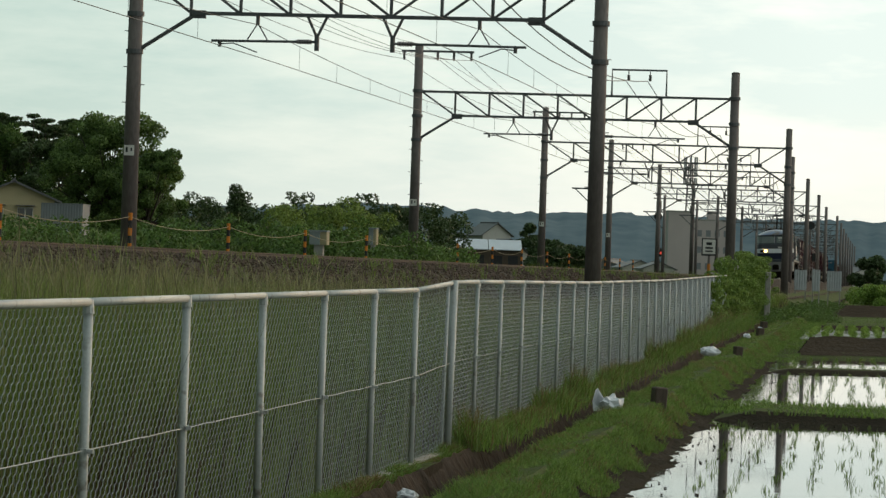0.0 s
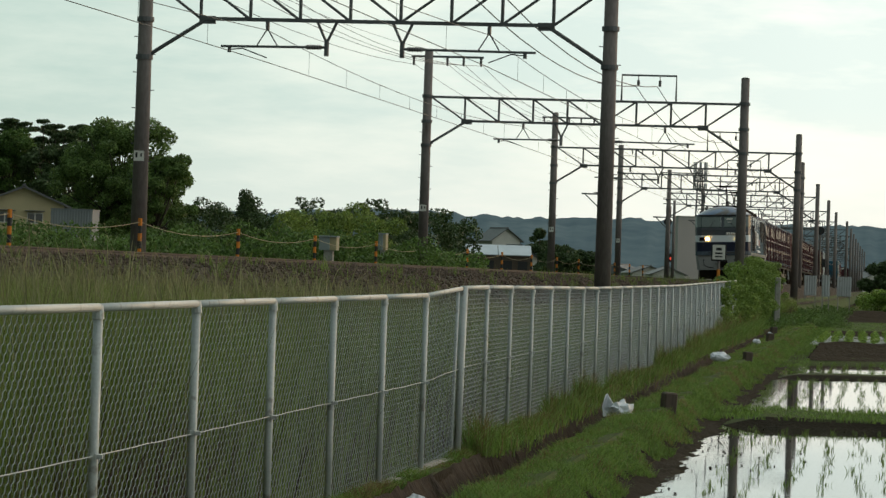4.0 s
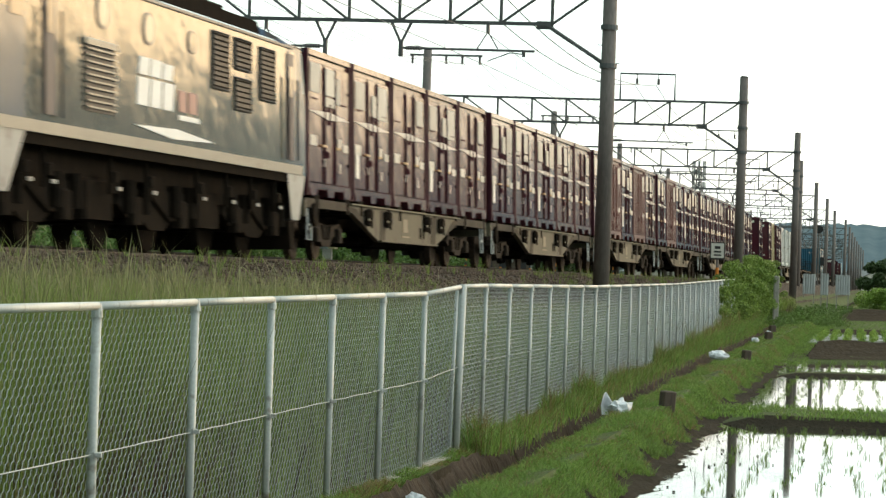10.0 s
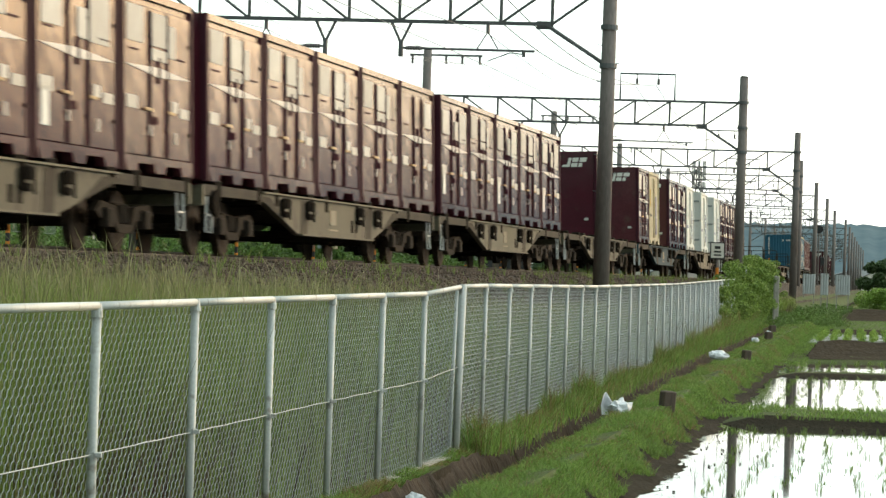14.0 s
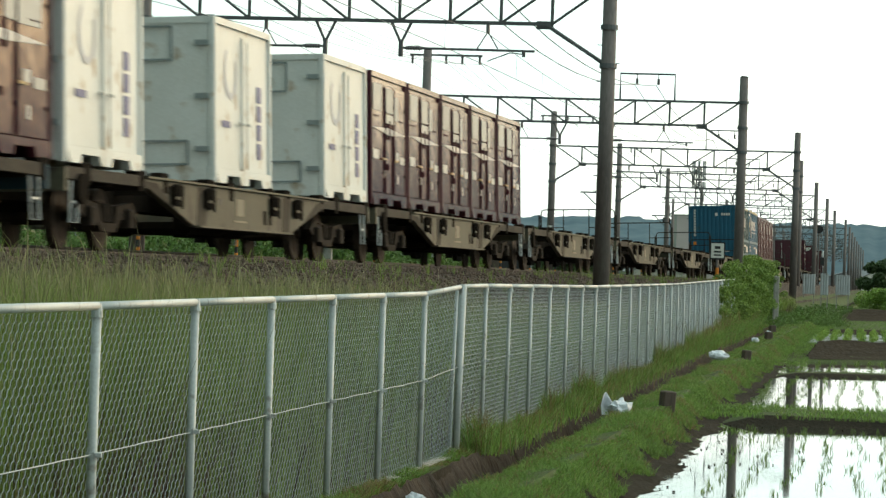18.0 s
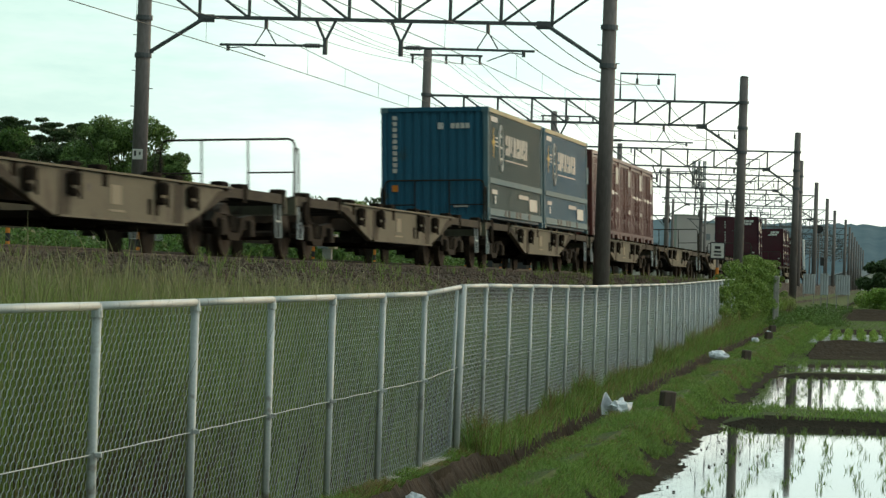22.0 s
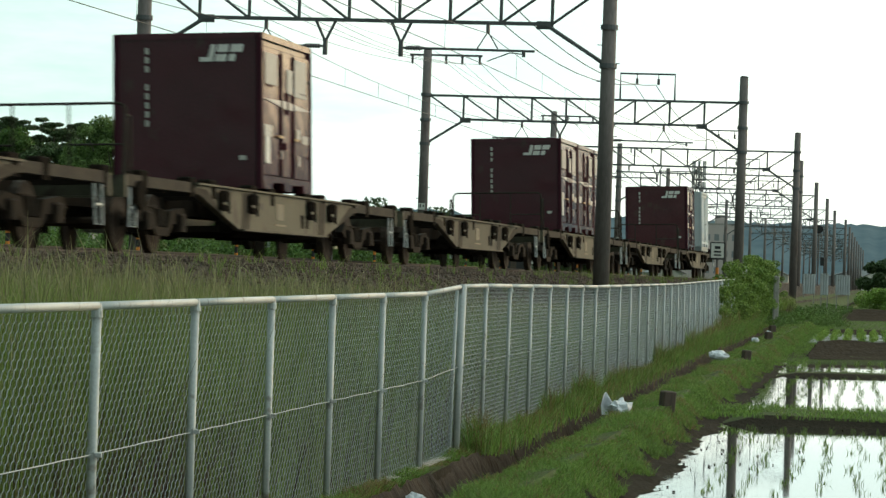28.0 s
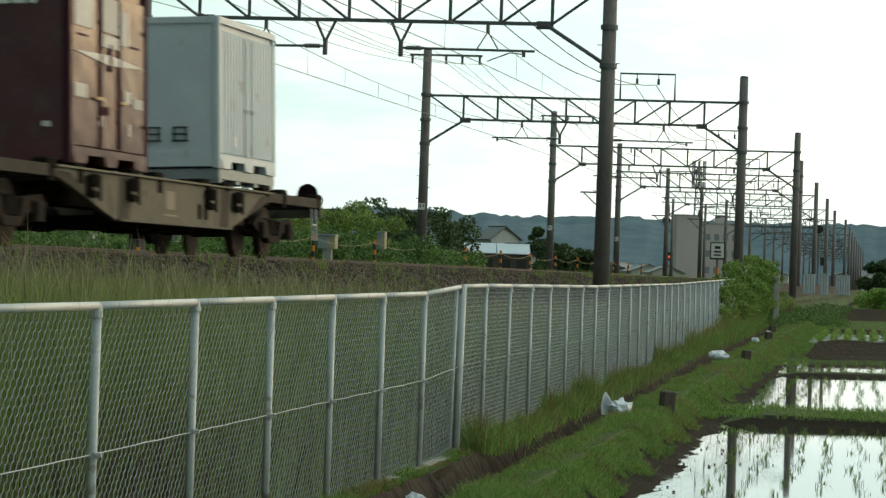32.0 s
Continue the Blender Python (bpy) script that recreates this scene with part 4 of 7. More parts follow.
def leaf_cloud(centres, radii, count, size, seed, squash=0.8):
    """Leaves as small bent quads in the outer shells of overlapping clumps."""
    rng = np.random.default_rng(seed)
    centres, radii = np.array(centres, float), np.array(radii, float)
    pick = rng.choice(len(centres), count, p=radii ** 2 / np.sum(radii ** 2))
    d = rng.normal(0, 1, (count, 3))
    d /= np.linalg.norm(d, axis=1)[:, None]
    r = radii[pick] * rng.uniform(0.45, 1.08, count) ** 0.5
    c = centres[pick] + d * r[:, None] * np.array([1, 1, squash])
    u = rng.normal(0, 1, (count, 3))
    u /= np.linalg.norm(u, axis=1)[:, None]
    w = np.cross(u, d + rng.normal(0, 0.5, (count, 3)))
    w /= np.linalg.norm(w, axis=1)[:, None] + 1e-6
    s = size * rng.uniform(0.6, 1.4, count)[:, None]
    return np.stack([c - u * s, c - w * s * 0.55, c + u * s, c + w * s * 0.55], 1)


def tree(name, label, at, height, spread, material, seed, clumps=26, leaves=9000, leaf=0.16, trunk=0.35, flat=0.75, low=0.35, clump=0.0):
    rng = random.Random(seed)
    base = thing(name, label, "tree", Matrix.Translation(at))
    limbs = Geo()
    limbs.rod((0, 0, -0.3), (rng.uniform(-0.3, 0.3), 0, height * 0.4), trunk, trunk * 0.7, 9)
    cs, rs = [], []
    for k in range(clumps):
        a, e = rng.uniform(0, 6.28), rng.uniform(0, 1) ** 0.6
        z = height * (low + (0.93 - low) * rng.random())
        cap = math.sqrt(max(0.05, 1 - ((z / height - low - 0.22) / (1.02 - low - 0.22)) ** 2)) if z / height > low + 0.22 else 0.75
        c = Vector((math.cos(a) * e * spread * cap, math.sin(a) * e * spread * cap, z))
        cs.append(c)
        rs.append(spread * rng.uniform(0.20, 0.36) * (clump or (1.0 if clumps < 40 else 0.66)))
        if k % 2 == 0:
            limbs.rod((0, 0, height * rng.uniform(0.25, 0.42)), c, trunk * 0.28, trunk * 0.07, 6)
    part("trunk", limbs, BARK, base, "", True)
    part("crown", cloud_mesh("crown", leaf_cloud(cs, rs, leaves, leaf, seed, flat), material), None, base)
    return base


def shrub_band(name, label, pts, material, seed, leaves, leaf, category="shrubs"):
    """pts: (x, y, z of the foot, height, radius)."""
    rng = random.Random(seed)
    cs, rs = [], []
    for x, y, z, h, r in pts:
        for _ in range(5):
            rr = r * rng.uniform(0.35, 0.7)
            cs.append((x + rng.uniform(-r, r), y + rng.uniform(-r, r), z + rng.uniform(0.1, 1.0) * max(0.1, h - rr)))
            rs.append(rr)
    return tagged(new(name, cloud_mesh(name, leaf_cloud(cs, rs, leaves, leaf, seed, 0.8), material)), label, category, kind="stuff")


tall_grass()
low_grass()
rice_rows()


def seen(px, depth):
    """x at a depth for a bearing given as a part of the picture's half width."""
    return px * 784 / FOCAL * depth


# the wooded corner beyond the tracks: bearing -1 is the left rim of the view
tree("camphor_tree", "broad rounded green camphor tree with gaps in its crown", (seen(-0.735, 270), 270, -0.8), 13.0, 5.6, LEAF, 61, clumps=150, leaves=74000, leaf=0.12, flat=0.72, low=0.16, clump=0.60)
tree("camphor_tree", "lower side of a green camphor tree reaching out", (seen(-0.655, 262), 262, -0.8), 10.0, 3.7, LEAF, 62, clumps=100, leaves=40000, leaf=0.115, flat=0.72, low=0.10, clump=0.60)
for b, d, h, w, k in ((-0.99, 312, 14.6, 4.4, 63), (-0.91, 310, 15.0, 4.4, 64), (-0.835, 320, 15.0, 3.8, 75)):
    tree("pine_tree", "dark flat-topped pine behind a broadleaf tree", (seen(b, d), d, -0.8), h, w, LEAF_DARK, k, clumps=64, leaves=20000, leaf=0.13, flat=0.28, low=0.58, clump=0.62)
tree("dark_tree", "dense dark green tree behind a house", (seen(-1.0, 298), 298, -0.8), 13.2, 4.8, LEAF_MID, 65, clumps=80, leaves=26000, leaf=0.15, low=0.15)
tree("dark_tree", "dense dark green tree filling the wood", (seen(-0.88, 296), 296, -0.8), 11.4, 4.2, LEAF_DARK, 66, clumps=70, leaves=22000, leaf=0.16, low=0.08)
tree("dark_tree", "dark undergrowth tree beside a camphor tree", (seen(-0.70, 285), 285, -0.8), 7.4, 5.2, LEAF_MID, 67, clumps=60, leaves=20000, leaf=0.15, low=0.08)
cy = thing("cypress_tree", "small dark upright conifer on the skyline", "tree", Matrix.Translation((seen(-0.448, 300), 300, -0.8)))
part("trunk", Geo().rod((0, 0, -0.2), (0, 0, 7.2), 0.16, 0.05, 7), BARK, cy)
cz_rows = [(random.Random(k).uniform(-0.25, 0.25), random.Random(k + 50).uniform(-0.2, 0.2), 1.5 + 0.42 * k) for k in range(15)]
part("crown", cloud_mesh("crown", leaf_cloud(cz_rows, [0.45 + 0.75 * math.sin(min(1.0, (15 - k) / 9) * 1.57) * (0.85 + 0.3 * random.Random(k + 9).random()) for k in range(15)], 9000, 0.12, 68, 0.9), LEAF_DARK), None, cy)
tree("round_tree", "dark rounded tree rising over shrubs", (seen(-0.145, 290), 290, -0.8), 5.8, 2.6, LEAF_DARK, 69, clumps=28, leaves=10000, leaf=0.15, trunk=0.2, low=0.1)
tree("round_tree", "dark rounded tree beside a pole", (seen(-0.065, 300), 300, -0.8), 4.4, 1.8, LEAF_DARK, 70, clumps=18, leaves=6000, leaf=0.15, trunk=0.2, low=0.1)
tree("garden_tree", "dark garden tree near grey-roofed houses", (seen(0.215, 560), 560, -0.8), 9.0, 3.4, LEAF_DARK, 71, clumps=24, leaves=6000, leaf=0.3, low=0.1)
tree("garden_tree", "dark trees along the far side of the line", (seen(0.285, 500), 500, -0.8), 5.8, 5.6, LEAF_DARK, 72, clumps=46, leaves=16000, leaf=0.26, low=0.03)
tree("far_tree", "dark trees at the end of the paddies", (seen(1.0, 330), 330, -1.6), 4.0, 2.6, LEAF_DARK, 73, clumps=22, leaves=6000, leaf=0.2, low=0.05)
tree("far_tree", "low green bushes at the edge of the paddies", (seen(1.03, 230), 230, -1.6), 1.2, 3.0, LEAF_FRESH, 74, clumps=40, leaves=16000, leaf=0.07, trunk=0.1, low=0.02)

rr = random.Random(80)
band = []
for k in range(110):
    b = -1.02 + 1.06 * k / 109
    d = rr.uniform(118, 150) + 25 * max(0, b + 0.3)
    band.append((seen(b, d), d, -0.6, (2.1 + 0.4 * math.sin(k * 0.4)) * rr.uniform(0.75, 1.1), rr.uniform(0.8, 1.4)))
shrub_band("leafy_shrubs", "thick fresh green shrubs along the far side of the line", band, LEAF_MID, 81, 90000, 0.08)
band = []
for k in range(100):
    b = -0.58 + 0.62 * k / 99
    d = rr.uniform(260, 330)
    band.append((seen(b, d), d, -0.8, rr.uniform(6.0, 7.0), rr.uniform(1.1, 1.7)))
shrub_band("far_thicket", "dark green thicket along the skyline", band, LEAF_DARK, 82, 90000, 0.13)
band = []
for k in range(14):
    b = -0.34 + 0.19 * k / 13
    d = rr.uniform(180, 215)
    band.append((seen(b, d), d, -0.7, rr.uniform(3.8, 5.0), rr.uniform(1.0, 1.7)))
shrub_band("bamboo_shrubs", "yellow-green bushy bamboo beyond the track", band, GRASS_DRY, 83, 26000, 0.09)
band = []
for k in range(40):
    b = 0.02 + 0.30 * k / 39
    d = rr.uniform(230, 330)
    band.append((seen(b, d), d, -0.6, rr.uniform(0.3, 0.75), rr.uniform(0.6, 1.2)))
shrub_band("far_side_weeds", "low weeds and bushes beyond the far track", band, LEAF_MID, 84, 12000, 0.13)
# vine-grown bush over the end of the fence and the weeds past it
band = []
for k in range(58):
    d = 82 + 1.05 * k + rr.uniform(-0.5, 0.5)
    high = float(np.interp(d, [82, 88, 100, 118, 142], [1.5, 1.9, 2.25, 2.4, 2.6])) * rr.uniform(0.78, 1.08)
    band.append((fence_x(d) + rr.uniform(-0.25, 0.45), d, -1.6, high, rr.uniform(0.24, 0.42)))
shrub_band("vine_hedge", "green vine-grown hedge swallowing the fence end", band, LEAF_VINE, 85, 120000, 0.026)
band = [(fence_x(d) - 0.2 + rr.uniform(-1.2, 0.3), d, -1.6, rr.uniform(0.5, 1.0), rr.uniform(0.25, 0.45)) for d in [84 + 2.2 * k for k in range(36)]]
shrub_band("verge_weeds", "rank green weeds on the verge beyond the fence", band, LEAF_MID, 86, 60000, 0.035)
band = [(paddy_x(d) + rr.uniform(-1.6, 0.4), d, -1.66, rr.uniform(0.2, 0.45), rr.uniform(0.3, 0.6)) for d in [128 + 1.6 * k for k in range(60)]]
verge = [(fence_x(d) + 0.4 + rr.random() * max(0.3, paddy_x(d) - fence_x(d) - 1.2), d, -1.6, rr.uniform(0.25, 0.6), rr.uniform(0.25, 0.5)) for d in [112 + 0.9 * k for k in range(130)]]
shrub_band("path_weeds", "low rank weeds along the far end of the path", verge, LEAF_MID, 88, 60000, 0.035)
shrub_band("field_edge_weeds", "bright green weeds at the edge of the far fields", band, LEAF_MID, 87, 60000, 0.026)


def fence_tufts():
    """Uneven grass tufts along the foot of the fence, taller towards its overgrown end."""
    rng = np.random.default_rng(88)
    n = 42000
    y = rng.uniform(26, 100, n)
    f = np.where(y < 25.8, 0.15 + (y - 25.8) * 0.135, 0.15 + (y - 25.8) * 0.121)
    clump = np.array([noise.noise((float(a) * 0.55, 3.0, 1.0)) for a in y])
    x = f + 0.02 + np.abs(rng.normal(0, 0.14, n)) + np.clip((y - 60) / 90, 0, 0.4) * rng.uniform(0, 1, n)
    h = (0.15 + 0.42 * np.clip(clump, -0.15, 1) + np.clip((y - 55) / 70, 0, 0.32)) * rng.uniform(0.5, 1.15, n)
    m = rng.uniform(0, 1, n) < 0.8
    blades("fence_tufts", x[m], y[m], np.full(m.sum(), FENCE_Z), h[m], 0.0036, 0.75, GRASS, "uneven green grass tufts along the fence foot", 88)
    blades("fence_stalks", x[~m], y[~m], np.full((~m).sum(), FENCE_Z), h[~m] * 1.25, 0.003, 0.3, GRASS_SERE, "brown dry stalks along the fence foot", 89)


fence_tufts()


def ballast_weeds():
    """Thin tufts pushing through the shoulder stones."""
    rng = np.random.default_rng(19)
    n = 260
    s = rng.uniform(16, 120, n)
    o = rng.uniform(1.9, 3.3, n)
    xs, ys, zs = [], [], []
    for a, b in zip(s, o):
        p = on_line(a, b)
        for _ in range(14):
            xs.append(p.x + rng.normal(0, 0.07))
            ys.append(p.y + rng.normal(0, 0.09))
            zs.append(float(np.interp(b, [1.75, 2.3, 3.4], [-0.06, -0.16, -0.84])))
    blades("ballast_weeds", np.array(xs), np.array(ys), np.array(zs), rng.uniform(0.08, 0.30, len(xs)), 0.005, 0.5, GRASS_DRY, "thin weeds growing out of the ballast", 18)


ballast_weeds()


# ---- hills ----
def hills():
    g = Geo()
    cols, rows = 900, 7
    for r in range(rows):
        for c in range(cols):
            a = -0.30 + 1.75 * (c / (cols - 1)) ** 1.5
            b = math.tan(min(a, 1.3)) * FOCAL / 784 if a < 1.3 else 26.0
            d = 2600 + 90 * r
            # unseen right of the view, crest raised to darken the train sides' reflections
            rise = max(0.0, min(1.0, (a - 0.17) / 0.12))
            crest = 57 - 7 * max(0.0, min(1.0, -2.5 * b - 0.3)) + 5 * noise.noise((b * 2.1, 0.0, 1.0)) + 2.5 * noise.noise((b * 9.0, 0.0, 2.0)) + 2.0 * noise.noise((b * 40.0, r * 1.0, 3.0)) + 1.8 * noise.noise((b * 130.0, r * 0.25, 8.0)) + 100 * rise + 125 * max(0.0, min(1.0, (a - 0.33) / 0.14))
            z = -5 + (crest + 4) * math.sin(min(1.0, r / 4.5) * math.pi / 2) + noise.noise((b * 25.0, r * 0.9, 5.0)) * 3
            way = Vector((math.sin(a), math.cos(a), 0)) * d
            g.v.append((way.x, way.y, z))
    for r in range(rows - 1):
        for c in range(cols - 1):
            k = r * cols + c
            g.f.append((k, k + 1, k + cols + 1, k + cols))
    solid("hills", g, HILL, "low wooded hills on the horizon, distance haze in their blue-green", "hills", kind="structure", smooth=True)


hills()


# ---- the dry fields past the paddies ----
def dry_fields():
    rng = random.Random(31)
    g = Geo()
    for y0, y1 in PLOTS:
        y = y0 + 0.5
        while y < y1:
            h = rng.uniform(0.06, 0.14)
            n = 26
            for i in range(n):
                ea, eb = i * 0.55, (i + 1) * 0.55
                ha, hb = h * (0.8 + 0.5 * noise.noise((ea * 2, y, 1.0))), h * (0.8 + 0.5 * noise.noise((eb * 2, y, 1.0)))
                k = len(g.v)
                for e, hh in ((ea, ha), (eb, hb)):
                    px, py, z = paddy_x(y) + 0.35 + e, y + float(field_skew(y)) * e, WATER_Z + 0.06
                    g.v += [(px, py - 0.35, z), (px, py, z + hh + 0.04), (px, py + 0.35, z)]
                g.f += [(k, k + 3, k + 4, k + 1), (k + 1, k + 4, k + 5, k + 2)]
            y += rng.uniform(0.9, 1.3)
    solid("soil_ridges", g, DIRT, "brown tilled soil ridges in a dry field", "soil", kind="stuff")
    cs, rs = [], []
    for r in range(9):
        y = 90.5 + 1.85 * r
        strip = Geo()
        for i in range(12):
            ea, eb = i * 0.8, (i + 1) * 0.8
            k = len(strip.v)
            for e in (ea, eb):
                px, py, z = paddy_x(y) + 0.05 + e, y + float(field_skew(y)) * e, WATER_Z + 0.085
                strip.v += [(px, py - 0.22, z), (px, py - 0.14, z + 0.035), (px, py + 0.14, z + 0.035), (px, py + 0.22, z)]
            strip.f += [(k + j, k + 4 + j, k + 5 + j, k + 1 + j) for j in range(3)]
        solid("mulch_strip", strip, FILM, "pale plastic mulch film over a vegetable bed", "mulch film", group="mulch strips")
        for i in range(22):
            e = 0.3 + 0.42 * i + rng.uniform(-0.05, 0.05)
            cs.append((paddy_x(y) + 0.05 + e, y + float(field_skew(y)) * e, WATER_Z + 0.22))
            rs.append(rng.uniform(0.08, 0.15))
    tagged(new("vegetable_seedlings", cloud_mesh("vegetable_seedlings", leaf_cloud(cs, rs, 14000, 0.028, 33, 0.7), LEAF_FRESH)), "young vegetable plants in rows on pale film", "vegetables", kind="stuff")
    # the wet mud that shelves into the water, with low islands
    margin = Geo()
    cols, n = 22, 560
    for i in range(n):
        y = 18.0 + 0.092 * i
        wide = 0.62 + 0.22 * noise.noise((y * 0.5, 3.0, 1.0))
        for c in range(cols):
            u = c / (cols - 1)
            x = paddy_x(y) - 0.46 + wide * u + 0.06 * noise.noise((y * 1.7, 0.0, 6.0))
            h = 0.14 * (1 - u) ** 1.8 - 0.022 * u - 0.004 + 0.026 * noise.noise((x * 7.0, y * 3.4, 2.0)) + 0.022 * noise.noise((x * 19.0, y * 9.0, 4.0))
            margin.v.append((x, y, WATER_Z + h))
    for i in range(n - 1):
        for c in range(cols - 1):
            k = i * cols + c
            margin.f.append((k, k + 1, k + cols + 1, k + cols))
    solid("mud_margin", margin, MUD, "dark wet mud shelving into the paddy water", "mud", kind="structure", smooth=True)
    # flecks of straw and mud afloat near the edge
    flecks = Geo()
    for _ in range(150):
        y = 22 + 36 * rng.random() ** 1.2
        if 38.2 < y < 43.0:
            continue
        x = paddy_x(y) + abs(rng.gauss(0, 0.45))
        a, r = rng.uniform(0, 3.1), rng.uniform(0.006, 0.016)
        ring = [(x + math.cos(a + q * 1.26) * r * rng.uniform(0.4, 1.0), y + math.sin(a + q * 1.26) * r * 2.0 * rng.uniform(0.4, 1.0)) for q in range(5)]
        flecks.add([(px, py, WATER_Z + 0.002) for px, py in ring] + [(px, py, WATER_Z + 0.012) for px, py in ring], [(5, 6, 7, 8, 9)] + [(q, (q + 1) % 5, 5 + (q + 1) % 5, 5 + q) for q in range(5)])
    solid("floating_flecks", flecks, MUD, "dark flecks of straw and mud on the water", "debris", kind="stuff")


dry_fields()


# ---- the train ----
SPEED, FRONT = 22.16, 239.35          # metres a second; where the front stands at the start
CARS = []                              # (thing, distance of its middle behind the front, half the length it rests on)


def ride(ob, u, half=7.0):
    CARS.append((ob, u, half))
    return ob


def wagon_start(k):
    return 18.2 + 20.4 * (k - 1)


def bogie(parent, y, under, wheel):
    """A two-axle freight bogie at y along its wagon."""
    frame_part = Geo()
    for x in (-0.98, 0.98):
        frame_part.prism([(y - 1.45, 0.52), (y - 1.2, 0.66), (y - 0.45, 0.60), (y - 0.3, 0.36), (y + 0.3, 0.36), (y + 0.45, 0.60), (y + 1.2, 0.66), (y + 1.45, 0.52), (y + 1.2, 0.42), (y + 0.6, 0.42), (y + 0.35, 0.24), (y - 0.35, 0.24), (y - 0.6, 0.42), (y - 1.2, 0.42)], x - 0.06, x + 0.06)
        for dy in (-0.95, 0.95):
            frame_part.box((x * 1.06, y + dy, 0.44), (0.16, 0.30, 0.26), bevel=0.03)
        for q in (-0.12, 0.12):
            frame_part.rod((x, y + q, 0.38), (x, y + q, 0.62), 0.07, seg=8)
    frame_part.box((0, y, 0.55), (1.9, 0.4, 0.2))
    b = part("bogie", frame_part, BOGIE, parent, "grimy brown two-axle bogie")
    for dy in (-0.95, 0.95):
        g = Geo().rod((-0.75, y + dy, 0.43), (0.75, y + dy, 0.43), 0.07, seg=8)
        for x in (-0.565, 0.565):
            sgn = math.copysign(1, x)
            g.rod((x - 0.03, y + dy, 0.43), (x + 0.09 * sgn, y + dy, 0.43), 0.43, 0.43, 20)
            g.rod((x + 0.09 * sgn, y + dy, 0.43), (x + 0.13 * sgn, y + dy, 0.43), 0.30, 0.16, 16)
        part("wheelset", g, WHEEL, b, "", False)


def wagon(sill_mat, guards=()):
    base = thing("container_wagon", "long khaki flat container wagon with black running gear" if sill_mat is SILL else "blue-grey flat container wagon with black running gear", "wagon", group="container wagons")
    # fish-bellied side sills
    out = [(-9.75, 1.03), (-9.75, 0.87), (-6.05, 0.88), (-5.75, 0.86), (-3.15, 0.385), (3.15, 0.385), (5.75, 0.86), (6.05, 0.88), (9.75, 0.87), (9.75, 1.03)]
    for x in (-1.19, 1.19):
        sill = part("side_sill", Geo().prism(out[2:8] + [(6.05, 1.03), (-6.05, 1.03)], x - 0.05, x + 0.05), sill_mat, base, "deep welded side sill, stained")
        for e in (-1, 1):
            part("sill_end", Geo().prism([(e * 6.05, 1.03), (e * 6.05, 0.88), (e * 9.75, 0.87), (e * 9.75, 1.03)], x - 0.05, x + 0.05), SILL_DIRTY, base, "sill end black with brake dust")
        sx = 1 if x > 0 else -1
        for e in (-1, 1):
            part("sill_web", Geo().prism([(e * 4.2, 0.58), (e * 5.76, 0.865), (e * 6.05, 0.89), (e * 6.05, 0.96), (e * 5.3, 0.95)], x - 0.055, x + 0.055), SILL_DIRTY, base, "grimy sloping sill end")
        for z, long in ((1.015, 12.0), (0.393, 6.3)):
            part("sill_flange", Geo().box((x + sx * 0.03, 0, z), (0.16, long, 0.03)), sill_mat, sill)
        if x > 0:
            part("data_panel", Geo().plate([(-0.62, 0.60), (-0.62, 0.86), (-0.12, 0.86), (-0.12, 0.60)], x + 0.055, 0.004), SILL_MARK, sill, "faded pale data panel")
            part("data_panel", Geo().plate([(-0.75, 0.50), (-0.75, 0.53), (0.05, 0.53), (0.05, 0.50)], x + 0.055, 0.004), SILL_MARK, sill)
            for q in (-4.35, -2.45, 1.9, 3.6):
                part("lock_gear", Geo().box((x + 0.10, q, 0.88), (0.12, 0.30, 0.17), bevel=0.03).rod((x + 0.11, q + 0.22, 0.95), (x + 0.11, q + 0.22, 0.62), 0.02, seg=6).box((x + 0.10, q - 0.04, 0.70), (0.08, 0.16, 0.10), bevel=0.02).box((x + 0.09, q - 0.22, 0.80), (0.06, 0.06, 0.26)), UNDER, base, "greasy black twist-lock gear")
            for q in (1.25, 1.62):
                part("sill_mark", Geo().plate([(q, 0.50), (q, 0.72), (q + 0.17, 0.72), (q + 0.17, 0.50)], x + 0.055, 0.004), UNDER, sill)
            for q in (-2.75, 2.9):
                part("grease_stain", Geo().plate([(q - 0.32, 0.41), (q - 0.22, 0.97), (q + 0.30, 0.97), (q + 0.20, 0.41)], x + 0.053, 0.003), SILL_DIRTY, sill, "black grease stain")
            part("sill_hole", Geo().plate([(-1.75, 0.74), (-1.75, 0.84), (-1.58, 0.84), (-1.58, 0.74)], x + 0.052, 0.006), BLACK, sill)
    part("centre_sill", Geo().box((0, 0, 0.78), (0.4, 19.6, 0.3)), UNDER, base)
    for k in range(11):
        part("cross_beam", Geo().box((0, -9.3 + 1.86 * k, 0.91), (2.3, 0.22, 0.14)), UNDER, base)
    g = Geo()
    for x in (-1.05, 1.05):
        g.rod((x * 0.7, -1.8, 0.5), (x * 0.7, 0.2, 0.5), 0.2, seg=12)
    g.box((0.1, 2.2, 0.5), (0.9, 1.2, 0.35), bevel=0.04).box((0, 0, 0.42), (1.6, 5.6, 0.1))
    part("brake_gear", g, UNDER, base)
    for y in (-7.1, 7.1):
        bogie(base, y, UNDER, WHEEL)
    # twist-lock blocks on the sills
    for slot in range(5):
        for e in (-1.35, 1.35):
            y = -9.3 + 1.9 + 3.95 * slot + e - 0.4 + 0.35
            for x in (-1.14, 1.14):
                part("lock_block", Geo().box((x, y, 1.065), (0.20, 0.42, 0.09), bevel=0.02).box((x * 1.06, y, 0.93), (0.07, 0.30, 0.22), bevel=0.015), UNDER, base)
